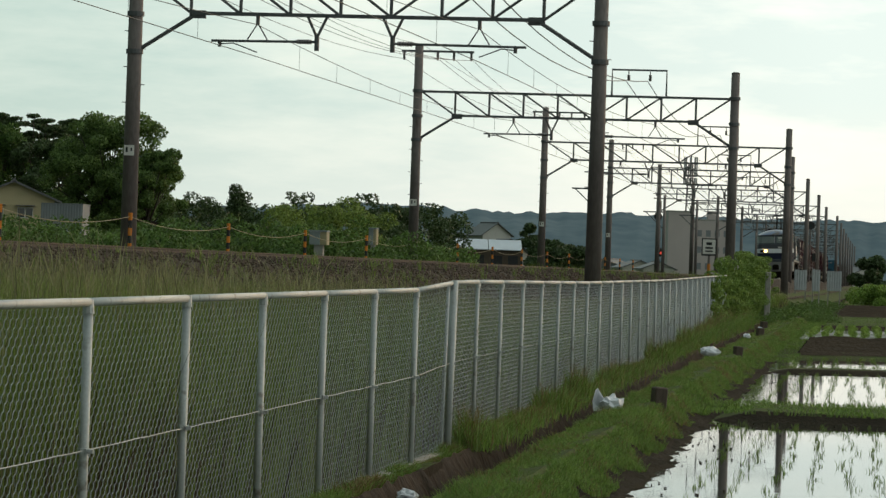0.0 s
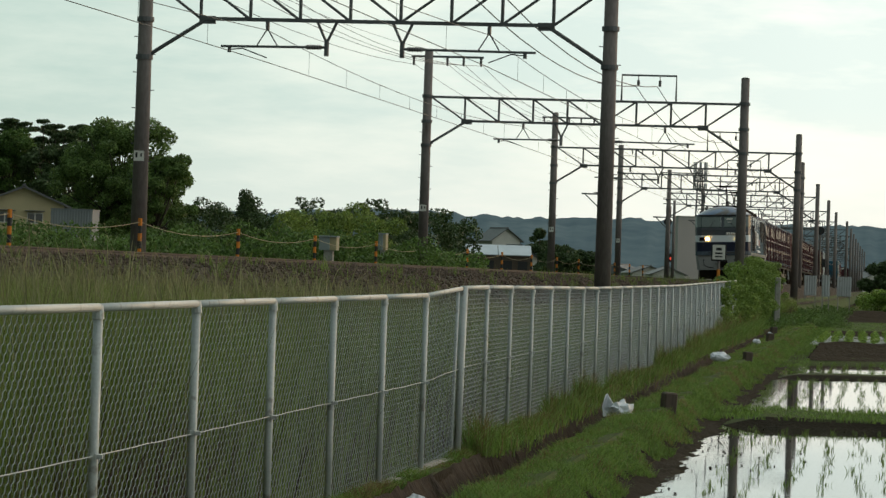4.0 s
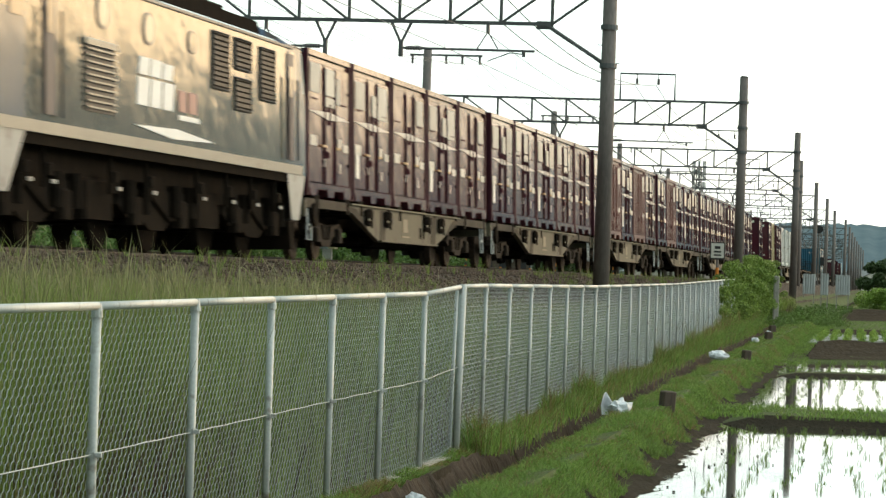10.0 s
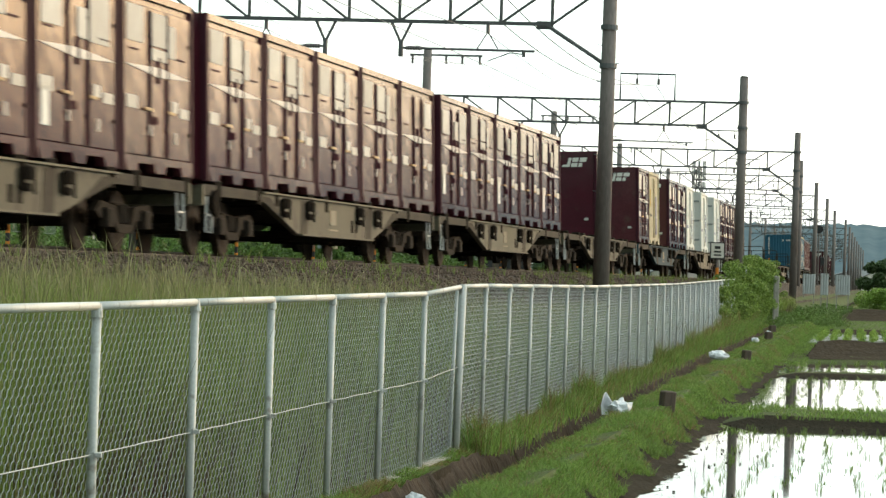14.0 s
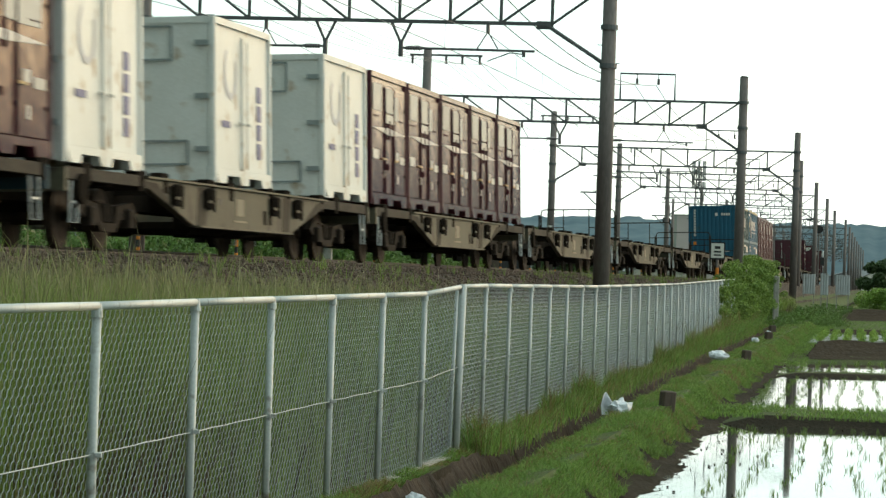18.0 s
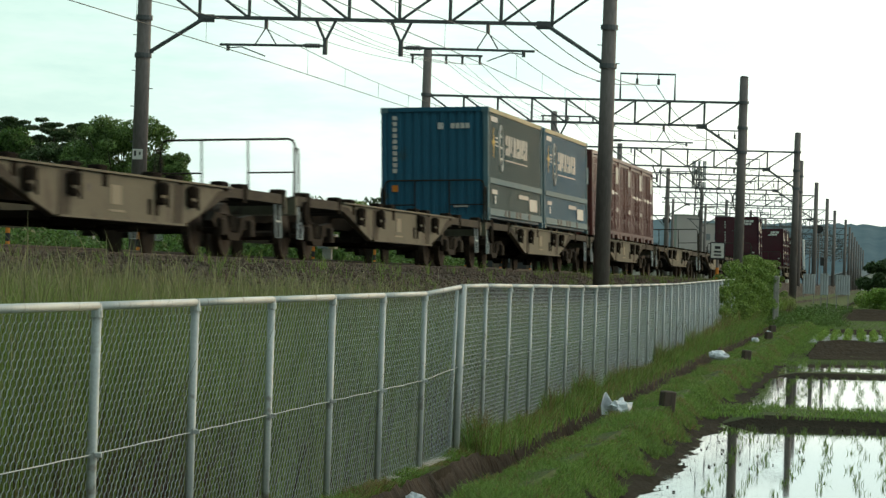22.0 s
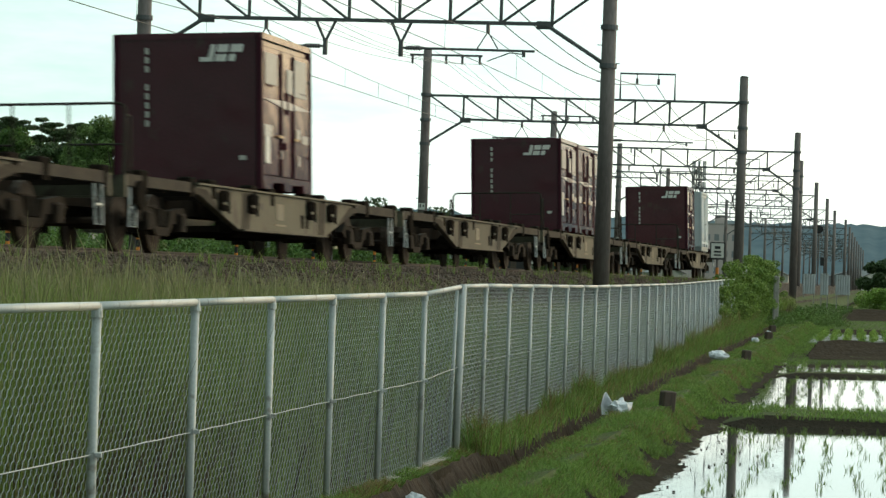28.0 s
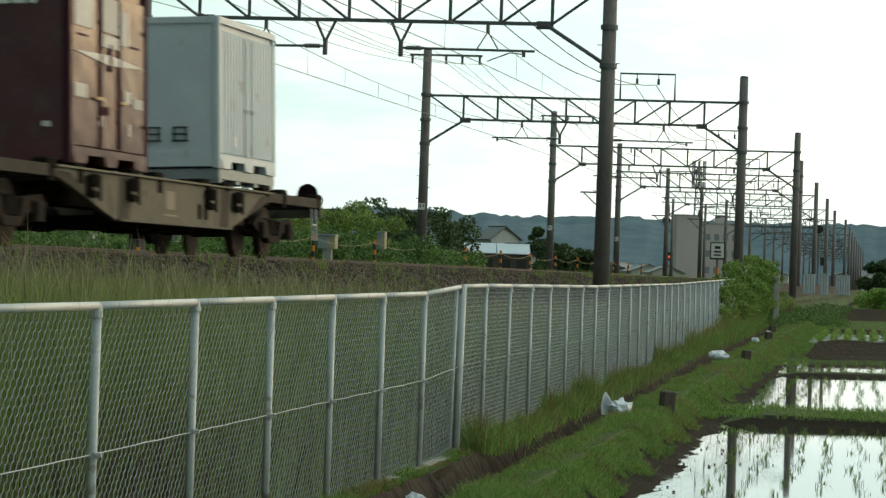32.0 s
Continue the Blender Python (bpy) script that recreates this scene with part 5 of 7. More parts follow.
    for y in (-9.85, 9.85):
        s = math.copysign(1, y)
        part("end_sill", Geo().box((0, y - s * 0.05, 0.86), (2.5, 0.12, 0.30)), sill_mat, base)
        part("coupler", Geo().rod((0, y, 0.86), (0, y + s * 0.30, 0.86), 0.09, seg=8).box((0, y + s * 0.26, 0.86), (0.30, 0.2, 0.3), bevel=0.05), UNDER, base)
        for x in (-1.22, 1.22):
            part("step_ladder", Geo().path([(x, y - s * 0.7, 0.85), (x, y - s * 0.62, 0.32), (x, y - s * 0.30, 0.32), (x, y - s * 0.35, 0.85)], 0.018, 6).rod((x, y - s * 0.66, 0.58), (x, y - s * 0.33, 0.58), 0.018, seg=6), GALV, base)
    part("brake_wheel", Geo().rod((1.25, -9.2, 0.75), (1.31, -9.2, 0.75), 0.2, seg=14), UNDER, base)
    for end in guards:
        y, z = 9.45 * end, 0.98
        # a hoop across the end with rounded corners, two posts, short middle bars in the outer bays
        r, top = 0.10, z + 1.02
        bow = [(-1.15, y, z), (-1.15, y, top - r), (-1.12, y, top - 0.03), (-1.05, y, top), (1.05, y, top), (1.12, y, top - 0.03), (1.15, y, top - r), (1.15, y, z)]
        hoop = part("guard_rail", Geo().path(bow, 0.022, 6), GUARD, base, "dark tubular end guard rail")
        for x in (-0.45, 0.35):
            part("guard_post", Geo().rod((x, y, z), (x, y, top), 0.017, seg=6), GUARD, hoop)
        for xa, xb in ((-1.15, -0.45), (0.35, 1.15)):
            part("guard_bar", Geo().rod((xa, y, z + 0.46), (xb, y, z + 0.46), 0.015, seg=6), GUARD, hoop)
        for x in (-1.2, 1.2):
            part("hand_loop", Geo().path([(x, y + 0.34 * end, z - 0.1), (x, y + 0.20 * end, z + 0.78), (x, y + 0.14 * end, z + 0.85), (x, y - 0.02 * end, z + 0.85), (x, y - 0.06 * end, z + 0.78), (x, y - 0.08 * end, z - 0.1)], 0.018, 6), GUARD, base)
    return base


def plate_on_side(parent, name, y0, y1, z0, z1, x, material, label="", slant=0.0):
    return part(name, Geo().plate([(y0, z0), (y0, z1), (y1, z1 + slant), (y1, z0 + slant)], x, 0.005), material, parent, label)


def end_logo(parent, y, scale, z, x=0.0):
    """A slanted block mark of white bars, drawn as plain shapes on an end wall."""
    g = Geo()
    k = 0.30 * scale

    def block(u0, u1, v0, v1):
        lean = 0.24
        pts = [(x + (u + lean * v - 1.2) * k, y, z + v * k) for u, v in ((u0, v0), (u1, v0), (u1, v1), (u0, v1))]
        g.add(pts, [(0, 1, 2, 3)])

    # a hooked block and two slanted blocks split by a slit
    for u0, u1, v0, v1 in ((0.40, 0.72, 0.0, 1.0), (-0.10, 0.40, 0.0, 0.26), (0.84, 1.52, 0.0, 0.42), (0.84, 1.52, 0.54, 1.0), (1.66, 2.06, 0.0, 0.42), (1.66, 2.40, 0.54, 1.0)):
        block(u0, u1, v0, v1)
    return part("end_mark", g, WHITE, parent, "white slanted block mark")


C_L, C_W, C_H = 3.78, 2.45, 2.50


def box_container(red, ribbed=False, variant=0, label=""):
    """A twelve-foot container: base at its bottom, side doors towards +x and -x."""
    base = thing("freight_container", label, "container", group="freight containers")
    hl, hw = C_L / 2, C_W / 2
    body = part("body", Geo().box((0, 0, C_H / 2 + 0.12), (C_W - 0.10, C_L - 0.06, C_H - 0.26)), red, base)
    for x in (-1, 1):
        for y in (-1, 1):
            part("corner_post", Geo().box((x * (hw - 0.05), y * (hl - 0.055), C_H / 2), (0.10, 0.11, C_H), bevel=0.012), red if ribbed else RED_POST, base)
    for x in (-1, 1):
        part("top_rail", Geo().box((x * (hw - 0.045), 0, C_H - 0.05), (0.09, C_L - 0.22, 0.10)), red, base)
        part("bottom_rail", Geo().box((x * (hw - 0.045), 0, 0.17), (0.09, C_L - 0.22, 0.10)), red, base)
        # feet with fork pockets between them
        for y in (-1.45, 0.0, 1.45):
            part("foot", Geo().prism([(y - 0.34, 0.14), (y - 0.24, 0.0), (y + 0.24, 0.0), (y + 0.34, 0.14)], x * (hw - 0.09) - 0.03, x * (hw - 0.02) + 0.03), red, base)
    for y in (-1, 1):
        part("end_rail", Geo().box((0, y * (hl - 0.04), C_H - 0.05), (C_W - 0.22, 0.07, 0.10)), red, base)
        part("end_rail", Geo().box((0, y * (hl - 0.04), 0.14), (C_W - 0.22, 0.07, 0.22)), red, base)
    part("roof", Geo().box((0, 0, C_H - 0.015), (C_W - 0.2, C_L - 0.2, 0.03)), red, base)
    # the doors on the side towards the fields and the far side
    for sx in (1, -1):
        x = sx * (hw - 0.045)
        for y0, y1 in (((-1.76, -0.02), (0.02, 1.76)) if ribbed else ((-1.75, -0.475), (-0.435, 0.435), (0.475, 1.75))):
            panel = Geo()
            if ribbed:
                panel.corrugated((x - sx * 0.02, y0), (x - sx * 0.02, y1), 0.22, C_H - 0.20, max(4, int((y1 - y0) / 0.17)), 0.06, (sx, 0))
            else:
                panel.box((x, (y0 + y1) / 2, C_H / 2 + 0.02), (0.055, y1 - y0, C_H - 0.44), bevel=0.01)
            leaf = part("door", panel, red, base)
            if sx > 0 and not ribbed:
                for z in (0.62, 1.9):
                    part("hinge", Geo().box((x + 0.035, y1 - 0.03, z), (0.03, 0.08, 0.05)), RED_DARK, leaf)
        if sx > 0:
            for y in (-0.455, 0.455) if not ribbed else (0.0,):
                part("door_joint", Geo().box((x + 0.01, y, C_H / 2), (0.05, 0.022, C_H - 0.4)), red if ribbed else RED_DARK, base)
            for y in (-0.455, 0.455):
                part("lock_rod", Geo().rod((x + 0.05, y, 0.25), (x + 0.05, y, C_H - 0.25), 0.014, seg=6), red if ribbed else RED_POST, base)
            if not ribbed:
                part("lock_case", Geo().box((x + 0.045, 0.0, 1.45), (0.03, 0.06, 0.36)), RED_POST, base)
            for y in (-0.60, 0.62):
                part("lock_handle", Geo().box((x + 0.06, y, 0.88), (0.03, 0.34, 0.04), bevel=0.008), red if ribbed else BRASS, base, "yellow-brown door lever")
            part("lock_plate", Geo().box((x + 0.045, -0.14, 0.74), (0.03, 0.07, 0.11)), RED_POST, base)
            xs = x + 0.036
            if not ribbed or variant in (1, 4):
                part("stripe", Geo().plate([(-1.74, 1.45), (0.0, 1.35), (1.74, 1.41), (0.0, 1.49)], xs, 0.006), STRIPE, base, "long pointed white stripe")
            if ribbed:
                # a large slanted block mark, faded, and a long pale line
                mk = Geo()
                for q in range(3):
                    mk.plate([(0.95 + 0.24 * q, 1.72), (0.98 + 0.24 * q, 2.22), (1.17 + 0.24 * q, 2.22), (1.14 + 0.24 * q, 1.72)], xs, 0.006)
                part("side_mark", mk, PATCH, base, "faded pale slanted block mark")
            elif variant in (0, 1):
                plate_on_side(base, "label_sheet", -1.64, -0.80, 1.78, 2.28, xs, PATCH, "faded white sheet")
                plate_on_side(base, "label_sheet", -0.36, 0.40, 1.78, 2.24, xs + 0.004, PATCH)
                plate_on_side(base, "label_sheet", -0.36, 0.40, 1.58, 1.74, xs + 0.004, PATCH)
                plate_on_side(base, "label_sheet", 0.52, 0.92, 1.66, 2.12, xs, PATCH)
            elif variant == 2:
                plate_on_side(base, "label_sheet", -1.60, -0.72, 1.70, 2.20, xs, PATCH)
                plate_on_side(base, "label_sheet", -0.02, 0.40, 1.62, 2.02, xs + 0.004, PATCH)
                plate_on_side(base, "label_sheet", 0.52, 1.45, 1.60, 2.22, xs, PATCH)
                plate_on_side(base, "small_label", -1.6, -1.28, 0.42, 0.92, xs, WHITE, "tall pale notice")
            else:
                plate_on_side(base, "label_sheet", 0.8, 1.5, 1.7, 2.2, xs, PATCH)
            if not ribbed:
                plate_on_side(base, "small_label", -1.66, -1.12, 0.86, 1.04, xs, PATCH)
            if not ribbed:
                plate_on_side(base, "small_label", 0.72, 1.02, 0.90, 1.06, xs, PATCH)
            plate_on_side(base, "small_label", 1.15, 1.62, 0.84, 0.98, xs, PATCH)
            plate_on_side(base, "small_label", -0.52, -0.40, 0.52, 0.66, xs + 0.012, PATCH)
            plate_on_side(base, "small_label", 0.86, 0.98, 0.45, 0.62, xs, PATCH)
            if ribbed:
                continue
            plate_on_side(base, "vent_slot", -1.5, -1.05, 1.66, 1.685, xs, RED_POST)
            plate_on_side(base, "vent_slot", 0.95, 1.45, 1.66, 1.685, xs, RED_POST)
    end_logo(base, -hl - 0.004, 0.90, 2.04, 0.55)
    g = Geo()
    for k in range(9):
        if k == 3:
            continue
        g.add([(-0.69, -hl - 0.004, 2.27 - 0.145 * k), (-0.63, -hl - 0.004, 2.27 - 0.145 * k), (-0.63, -hl - 0.004, 2.17 - 0.145 * k), (-0.69, -hl - 0.004, 2.17 - 0.145 * k)], [(3, 2, 1, 0)])
    part("serial_bars", g, PATCH, base, "upright row of pale marks")
    part("small_label", Geo().add([(0.85, -hl - 0.004, 0.46), (0.97, -hl - 0.004, 0.46), (0.97, -hl - 0.004, 0.53), (0.85, -hl - 0.004, 0.53)], [(0, 1, 2, 3)]), PATCH, base)
    return base


def pale_container(material, label, kind):
    """White, cream or pale-blue twelve-foot containers, with an end door, prints and a ribbed side."""
    base = thing("freight_container", label, "container", group="freight containers")
    hl, hw = C_L / 2, C_W / 2
    h = C_H if kind != "pale" else 2.30
    part("body", Geo().box((0, 0, h / 2 + 0.10), (C_W - 0.10, C_L - 0.06, h - 0.22)), material, base)
    for x in (-1, 1):
        for y in (-1, 1):
            part("corner_post", Geo().box((x * (hw - 0.05), y * (hl - 0.055), h / 2), (0.10, 0.11, h), bevel=0.012), material, base)
        part("top_rail", Geo().box((x * (hw - 0.045), 0, h - 0.05), (0.09, C_L - 0.22, 0.10)), material, base)
        part("bottom_rail", Geo().box((x * (hw - 0.045), 0, 0.17), (0.09, C_L - 0.22, 0.10)), material, base)
        for y in (-1.45, 0.0, 1.45):
            part("foot", Geo().prism([(y - 0.34, 0.14), (y - 0.24, 0.0), (y + 0.24, 0.0), (y + 0.34, 0.14)], x * (hw - 0.09) - 0.03, x * (hw - 0.02) + 0.03), material, base)
    for y in (-1, 1):
        part("end_rail", Geo().box((0, y * (hl - 0.04), h - 0.05), (C_W - 0.22, 0.07, 0.10)), material, base)
        part("end_rail", Geo().box((0, y * (hl - 0.04), 0.14), (C_W - 0.22, 0.07, 0.22)), material, base)
    x = hw - 0.045
    rib = kind == "pale"
    for sx in (1, -1):
        for y0, y1 in ((-1.77, -0.03), (0.03, 1.77)):
            panel = Geo()
            if rib:
                panel.corrugated((sx * (x - 0.0), y0), (sx * (x - 0.0), y1), 0.24, h - 0.20, 9, 0.035, (sx, 0))
            else:
                panel.box((sx * (x - 0.015), (y0 + y1) / 2, h / 2 + 0.02), (0.03, y1 - y0, h - 0.42))
            part("side_panel", panel, material, base)
    part("door_joint", Geo().box((x + 0.01, 0.0, h / 2), (0.04, 0.05, h - 0.4)), material, base)
    for y in (-0.22, 0.22):
        part("lock_rod", Geo().rod((x + 0.04, y, 0.25), (x + 0.04, y, h - 0.25), 0.014, seg=6), material, base)
        part("lock_handle", Geo().box((x + 0.06, y, 0.95), (0.03, 0.2, 0.04)), RIMGREY, base)
    xs = x + 0.012
    if kind == "reefer":
        # a round printed mark, upright blue print, end door with a hatch
        ring = Geo()
        for q in range(18):
            a0, a1 = 2.2 + 4.6 * q / 18, 2.2 + 4.6 * (q + 1) / 18
            ring.add([(xs, -0.75 + math.cos(a0) * 0.42, 1.72 + math.sin(a0) * 0.42), (xs, -0.75 + math.cos(a1) * 0.42, 1.72 + math.sin(a1) * 0.42),
                      (xs, -0.75 + math.cos(a1) * 0.33, 1.74 + math.sin(a1) * 0.34), (xs, -0.75 + math.cos(a0) * 0.33, 1.74 + math.sin(a0) * 0.34)], [(0, 1, 2, 3)])
        part("round_mark", ring, RING, base, "faded grey ring mark")
        for q in range(4):
            plate_on_side(base, "blue_print", 1.02, 1.28, 0.45 + 0.30 * q, 0.70 + 0.30 * q, xs, PURPLE)
        plate_on_side(base, "small_label", -1.3, -0.8, 0.86, 0.96, xs, PURPLE)
        for ex, ez, ew, eh in ((0.0, 2.1, 1.1, 0.5), (0.45, 0.45, 0.7, 0.35)):
            g = Geo()
            for bx, bz, bw, bh in ((0, eh / 2, ew, 0.03), (0, -eh / 2, ew, 0.03), (-ew / 2, 0, 0.03, eh), (ew / 2, 0, 0.03, eh)):
                g.box((ex + bx, -hl - 0.005, ez + bz), (bw, 0.03, bh))
            part("hatch_frame", g, RIMGREY, base)
        part("rust_streak", Geo().prism([(-hl - 0.012, 0.10), (-hl - 0.012, 1.75), (-hl - 0.004, 1.75), (-hl - 0.004, 0.10)], -0.05, 0.03), RUST, base, "brown rust streak down the end wall")
        part("rust_streak", Geo().prism([(-hl - 0.012, 0.10), (-hl - 0.012, 0.62), (-hl - 0.004, 0.62), (-hl - 0.004, 0.10)], 0.03, 0.09), RUST, base)
        part("data_plate", Geo().box((-0.25, -hl - 0.008, 0.98), (0.42, 0.02, 0.14)), PATCH, base)
        for z in (0.5, 1.3, 2.1):
            part("hinge", Geo().box((hw - 0.2, -hl - 0.01, z), (0.22, 0.04, 0.08)), RIMGREY, base)
    elif kind == "cream":
        plate_on_side(base, "diamond_mark", -1.25, -1.05, 1.3, 1.9, xs, YELLOW, "small yellow diamond mark")
        plate_on_side(base, "blue_print", 0.72, 1.12, 0.35, 1.7, xs, PURPLE, "upright blue print")
        plate_on_side(base, "small_label", -1.3, -0.7, 0.95, 1.05, xs, INK)
    else:
        bars = Geo()
        for q in range(4):
            bx = -0.95 + 0.42 * q + 0.3
            # four dark stroke characters, simplified to bars
            for dx, dz, bw, bh in ((0, 0.10, 0.24, 0.03), (0, 0, 0.24, 0.03), (0, -0.10, 0.26, 0.03), (-0.09, 0, 0.03, 0.22), (0.09, 0, 0.03, 0.22)):
                bars.box((bx + dx, -hl - 0.004, 0.52 + dz), (bw, 0.006, bh))
        part("company_bars", bars, INK, base, "dark row of four lettering blocks")
        plate_on_side(base, "small_label", -0.95, -0.78, 0.36, 0.52, xs + 0.03, WHITE)
    return base


def long_container(front_mat, side_mat, label):
    """A thirty-one-foot corrugated container."""
    L, H = 9.35, 2.60
    base = thing("freight_container", label, "container", group="freight containers")
    hl, hw = L / 2, 1.245
    part("body", Geo().box((0, 0, H / 2), (2.36, L - 0.12, H - 0.12)), front_mat, base)
    for x in (-1, 1):
        for y in (-1, 1):
            post = part("corner_post", Geo().box((x * (hw - 0.06), y * (hl - 0.07), H / 2), (0.12, 0.14, H), bevel=0.012), RAIL_BLUE if y > 0 or x > 0 else front_mat, base)
            for z in (0.06, H - 0.06):
                part("corner_casting", Geo().box((x * (hw - 0.07), y * (hl - 0.08), z), (0.17, 0.19, 0.12), bevel=0.01), RAIL_BLUE, post)
        part("top_rail", Geo().box((x * (hw - 0.04), 0, H - 0.05), (0.08, L - 0.28, 0.10)), TOPRAIL, base, "yellowed pale top rail")
        low = part("lower_panel", Geo().corrugated((x * (hw - 0.05), -hl + 0.15), (x * (hw - 0.05), hl - 0.15), 0.26, 0.88, 26, 0.03, (x, 0)), side_mat, base)
        for z, tall in ((0.92, 0.13), (0.20, 0.16)):
            part("middle_rail", Geo().box((x * (hw - 0.02), 0, z), (0.08, L - 0.3, tall)), RAIL_BLUE, base, "pale blue-grey hinge rail")
        ribs = Geo().corrugated((x * (hw - 0.06), -hl + 0.15), (x * (hw - 0.06), hl - 0.15), 0.98, 2.5, 42, 0.04, (x, 0))
        part("side_corrugation", ribs, side_mat, base)
        if x > 0:
            xs = hw + 0.012
            for q in (-2.2, -1.6, -0.3, 0.3, 1.9):
                part("fork_pocket", Geo().plate([(q, 0.12), (q, 0.28), (q + 0.3, 0.28), (q + 0.3, 0.12)], hw + 0.022, 0.004), BLACK, base)
            # a row of slanted bars of uneven width, some split
            y = -1.75
            for q, (wd, lo, hi) in enumerate(((0.34, 1.60, 2.08), (0.30, 1.60, 2.08), (0.26, 1.68, 2.08), (0.12, 1.60, 2.08), (0.34, 1.60, 2.08), (0.14, 1.60, 2.08), (0.30, 1.60, 2.08), (0.28, 1.60, 2.06), (0.34, 1.62, 2.08), (0.24, 1.60, 2.08), (0.30, 1.60, 2.08))):
                for za, zb in (((lo, lo + 0.17), (lo + 0.24, hi)) if q % 3 == 0 else ((lo, hi),)):
                    part("title_bar", Geo().plate([(y, za), (y + 0.05, zb), (y + wd, zb), (y + wd - 0.05, za)], xs - 0.028, 0.006), PATCH, base, "large pale lettering bar")
                y += wd + 0.075
            ring = Geo()
            ends = [(-2.55 + 0.33 * math.cos(a) * (1.0 if abs(math.sin(a)) < 0.8 else 0.8), 1.72 + 0.54 * math.sin(a)) for a in [math.pi * 2 * q / 16 for q in range(16)]]
            for (ya, za), (yb, zb) in zip(ends, ends[1:] + ends[:1]):
                ring.rod((xs - 0.02, ya, za), (xs - 0.02, yb, zb), 0.028, seg=5)
            part("round_print", ring, PATCH, base, "pale rounded emblem outline")
            for z in (1.45, 1.72, 1.98):
                part("emblem_bar", Geo().plate([(-2.84, z), (-2.84, z + 0.05), (-2.26, z + 0.05), (-2.26, z)], xs - 0.028, 0.006), PATCH, base)
            plate_on_side(base, "underline", -1.75, 2.0, 1.46, 1.49, xs - 0.028, PATCH)
            plate_on_side(base, "small_label", -4.1, -3.1, 2.30, 2.42, xs - 0.028, STRIPE)
            part("star_mark", Geo().plate([(-3.95, 1.82), (-3.78, 1.90), (-3.72, 2.16), (-3.66, 1.90), (-3.48, 1.82), (-3.66, 1.74), (-3.72, 1.46), (-3.78, 1.74)], xs - 0.028, 0.006), YELLOW, base, "yellow star mark")
            for q in range(3):
                plate_on_side(base, "small_label", -3.4, -3.02, 1.74 + 0.09 * q, 1.78 + 0.09 * q, xs - 0.028, PATCH)
            plate_on_side(base, "small_label", 2.2, 3.6, 0.36, 0.66, hw + 0.004, PATCH)
            plate_on_side(base, "small_label", 0.3, 2.0, 0.62, 0.72, hw + 0.004, PATCH)
            plate_on_side(base, "small_label", -4.1, -3.3, 0.62, 0.72, hw + 0.004, PATCH)
            plate_on_side(base, "small_label", -3.7, -3.5, 0.4, 0.58, hw + 0.004, WHITE)
    e = Geo().corrugated((-hw + 0.12, -hl + 0.07), (hw - 0.12, -hl + 0.07), 0.12, H - 0.09, 11, 0.04, (0, -1))
    part("end_corrugation", e, front_mat, base)
    for z, tall in ((H - 0.05, 0.10), (0.07, 0.14)):
        part("end_rail", Geo().box((0, -hl + 0.04, z), (2 * hw - 0.26, 0.08, tall)), front_mat, base)
    bars = Geo()
    for q in range(10):
        bars.box((-0.93, -hl + 0.018, 2.36 - 0.135 * q), (0.10, 0.012, 0.095))
    part("serial_bars", bars, PATCH, base, "upright row of pale marks")
    c = Geo()
    for q in range(4):
        c.box((0.42 + 0.115 * q, -hl + 0.018, 2.17), (0.09, 0.012, 0.12))
    part("company_bars", c, PATCH, base)
    part("red_mark", Geo().box((0.14, -hl + 0.018, 2.17), (0.13, 0.012, 0.15)), STRIPE, base)
    part("orange_mark", Geo().box((-0.93, -hl + 0.018, 0.74), (0.14, 0.012, 0.15)), ORANGE, base, "orange square notice")
    part("small_label", Geo().box((0.6, -hl + 0.018, 0.32), (0.34, 0.012, 0.04)), PATCH, base)
    return base


def pallet_flat():
    """The low platform under the last container."""
    base = thing("loading_platform", "low pale steel platform under the pale blue container", "platform")
    part("deck", Geo().box((0, 0, 0.14), (2.42, 3.7, 0.16), bevel=0.02), RIMGREY, base)
    for x in (-1.1, 1.1):
        for y in (-1.7, -0.6, 0.6, 1.7):
            part("foot", Geo().box((x, y, 0.03), (0.2, 0.25, 0.06)), RIMGREY, base)
    return base


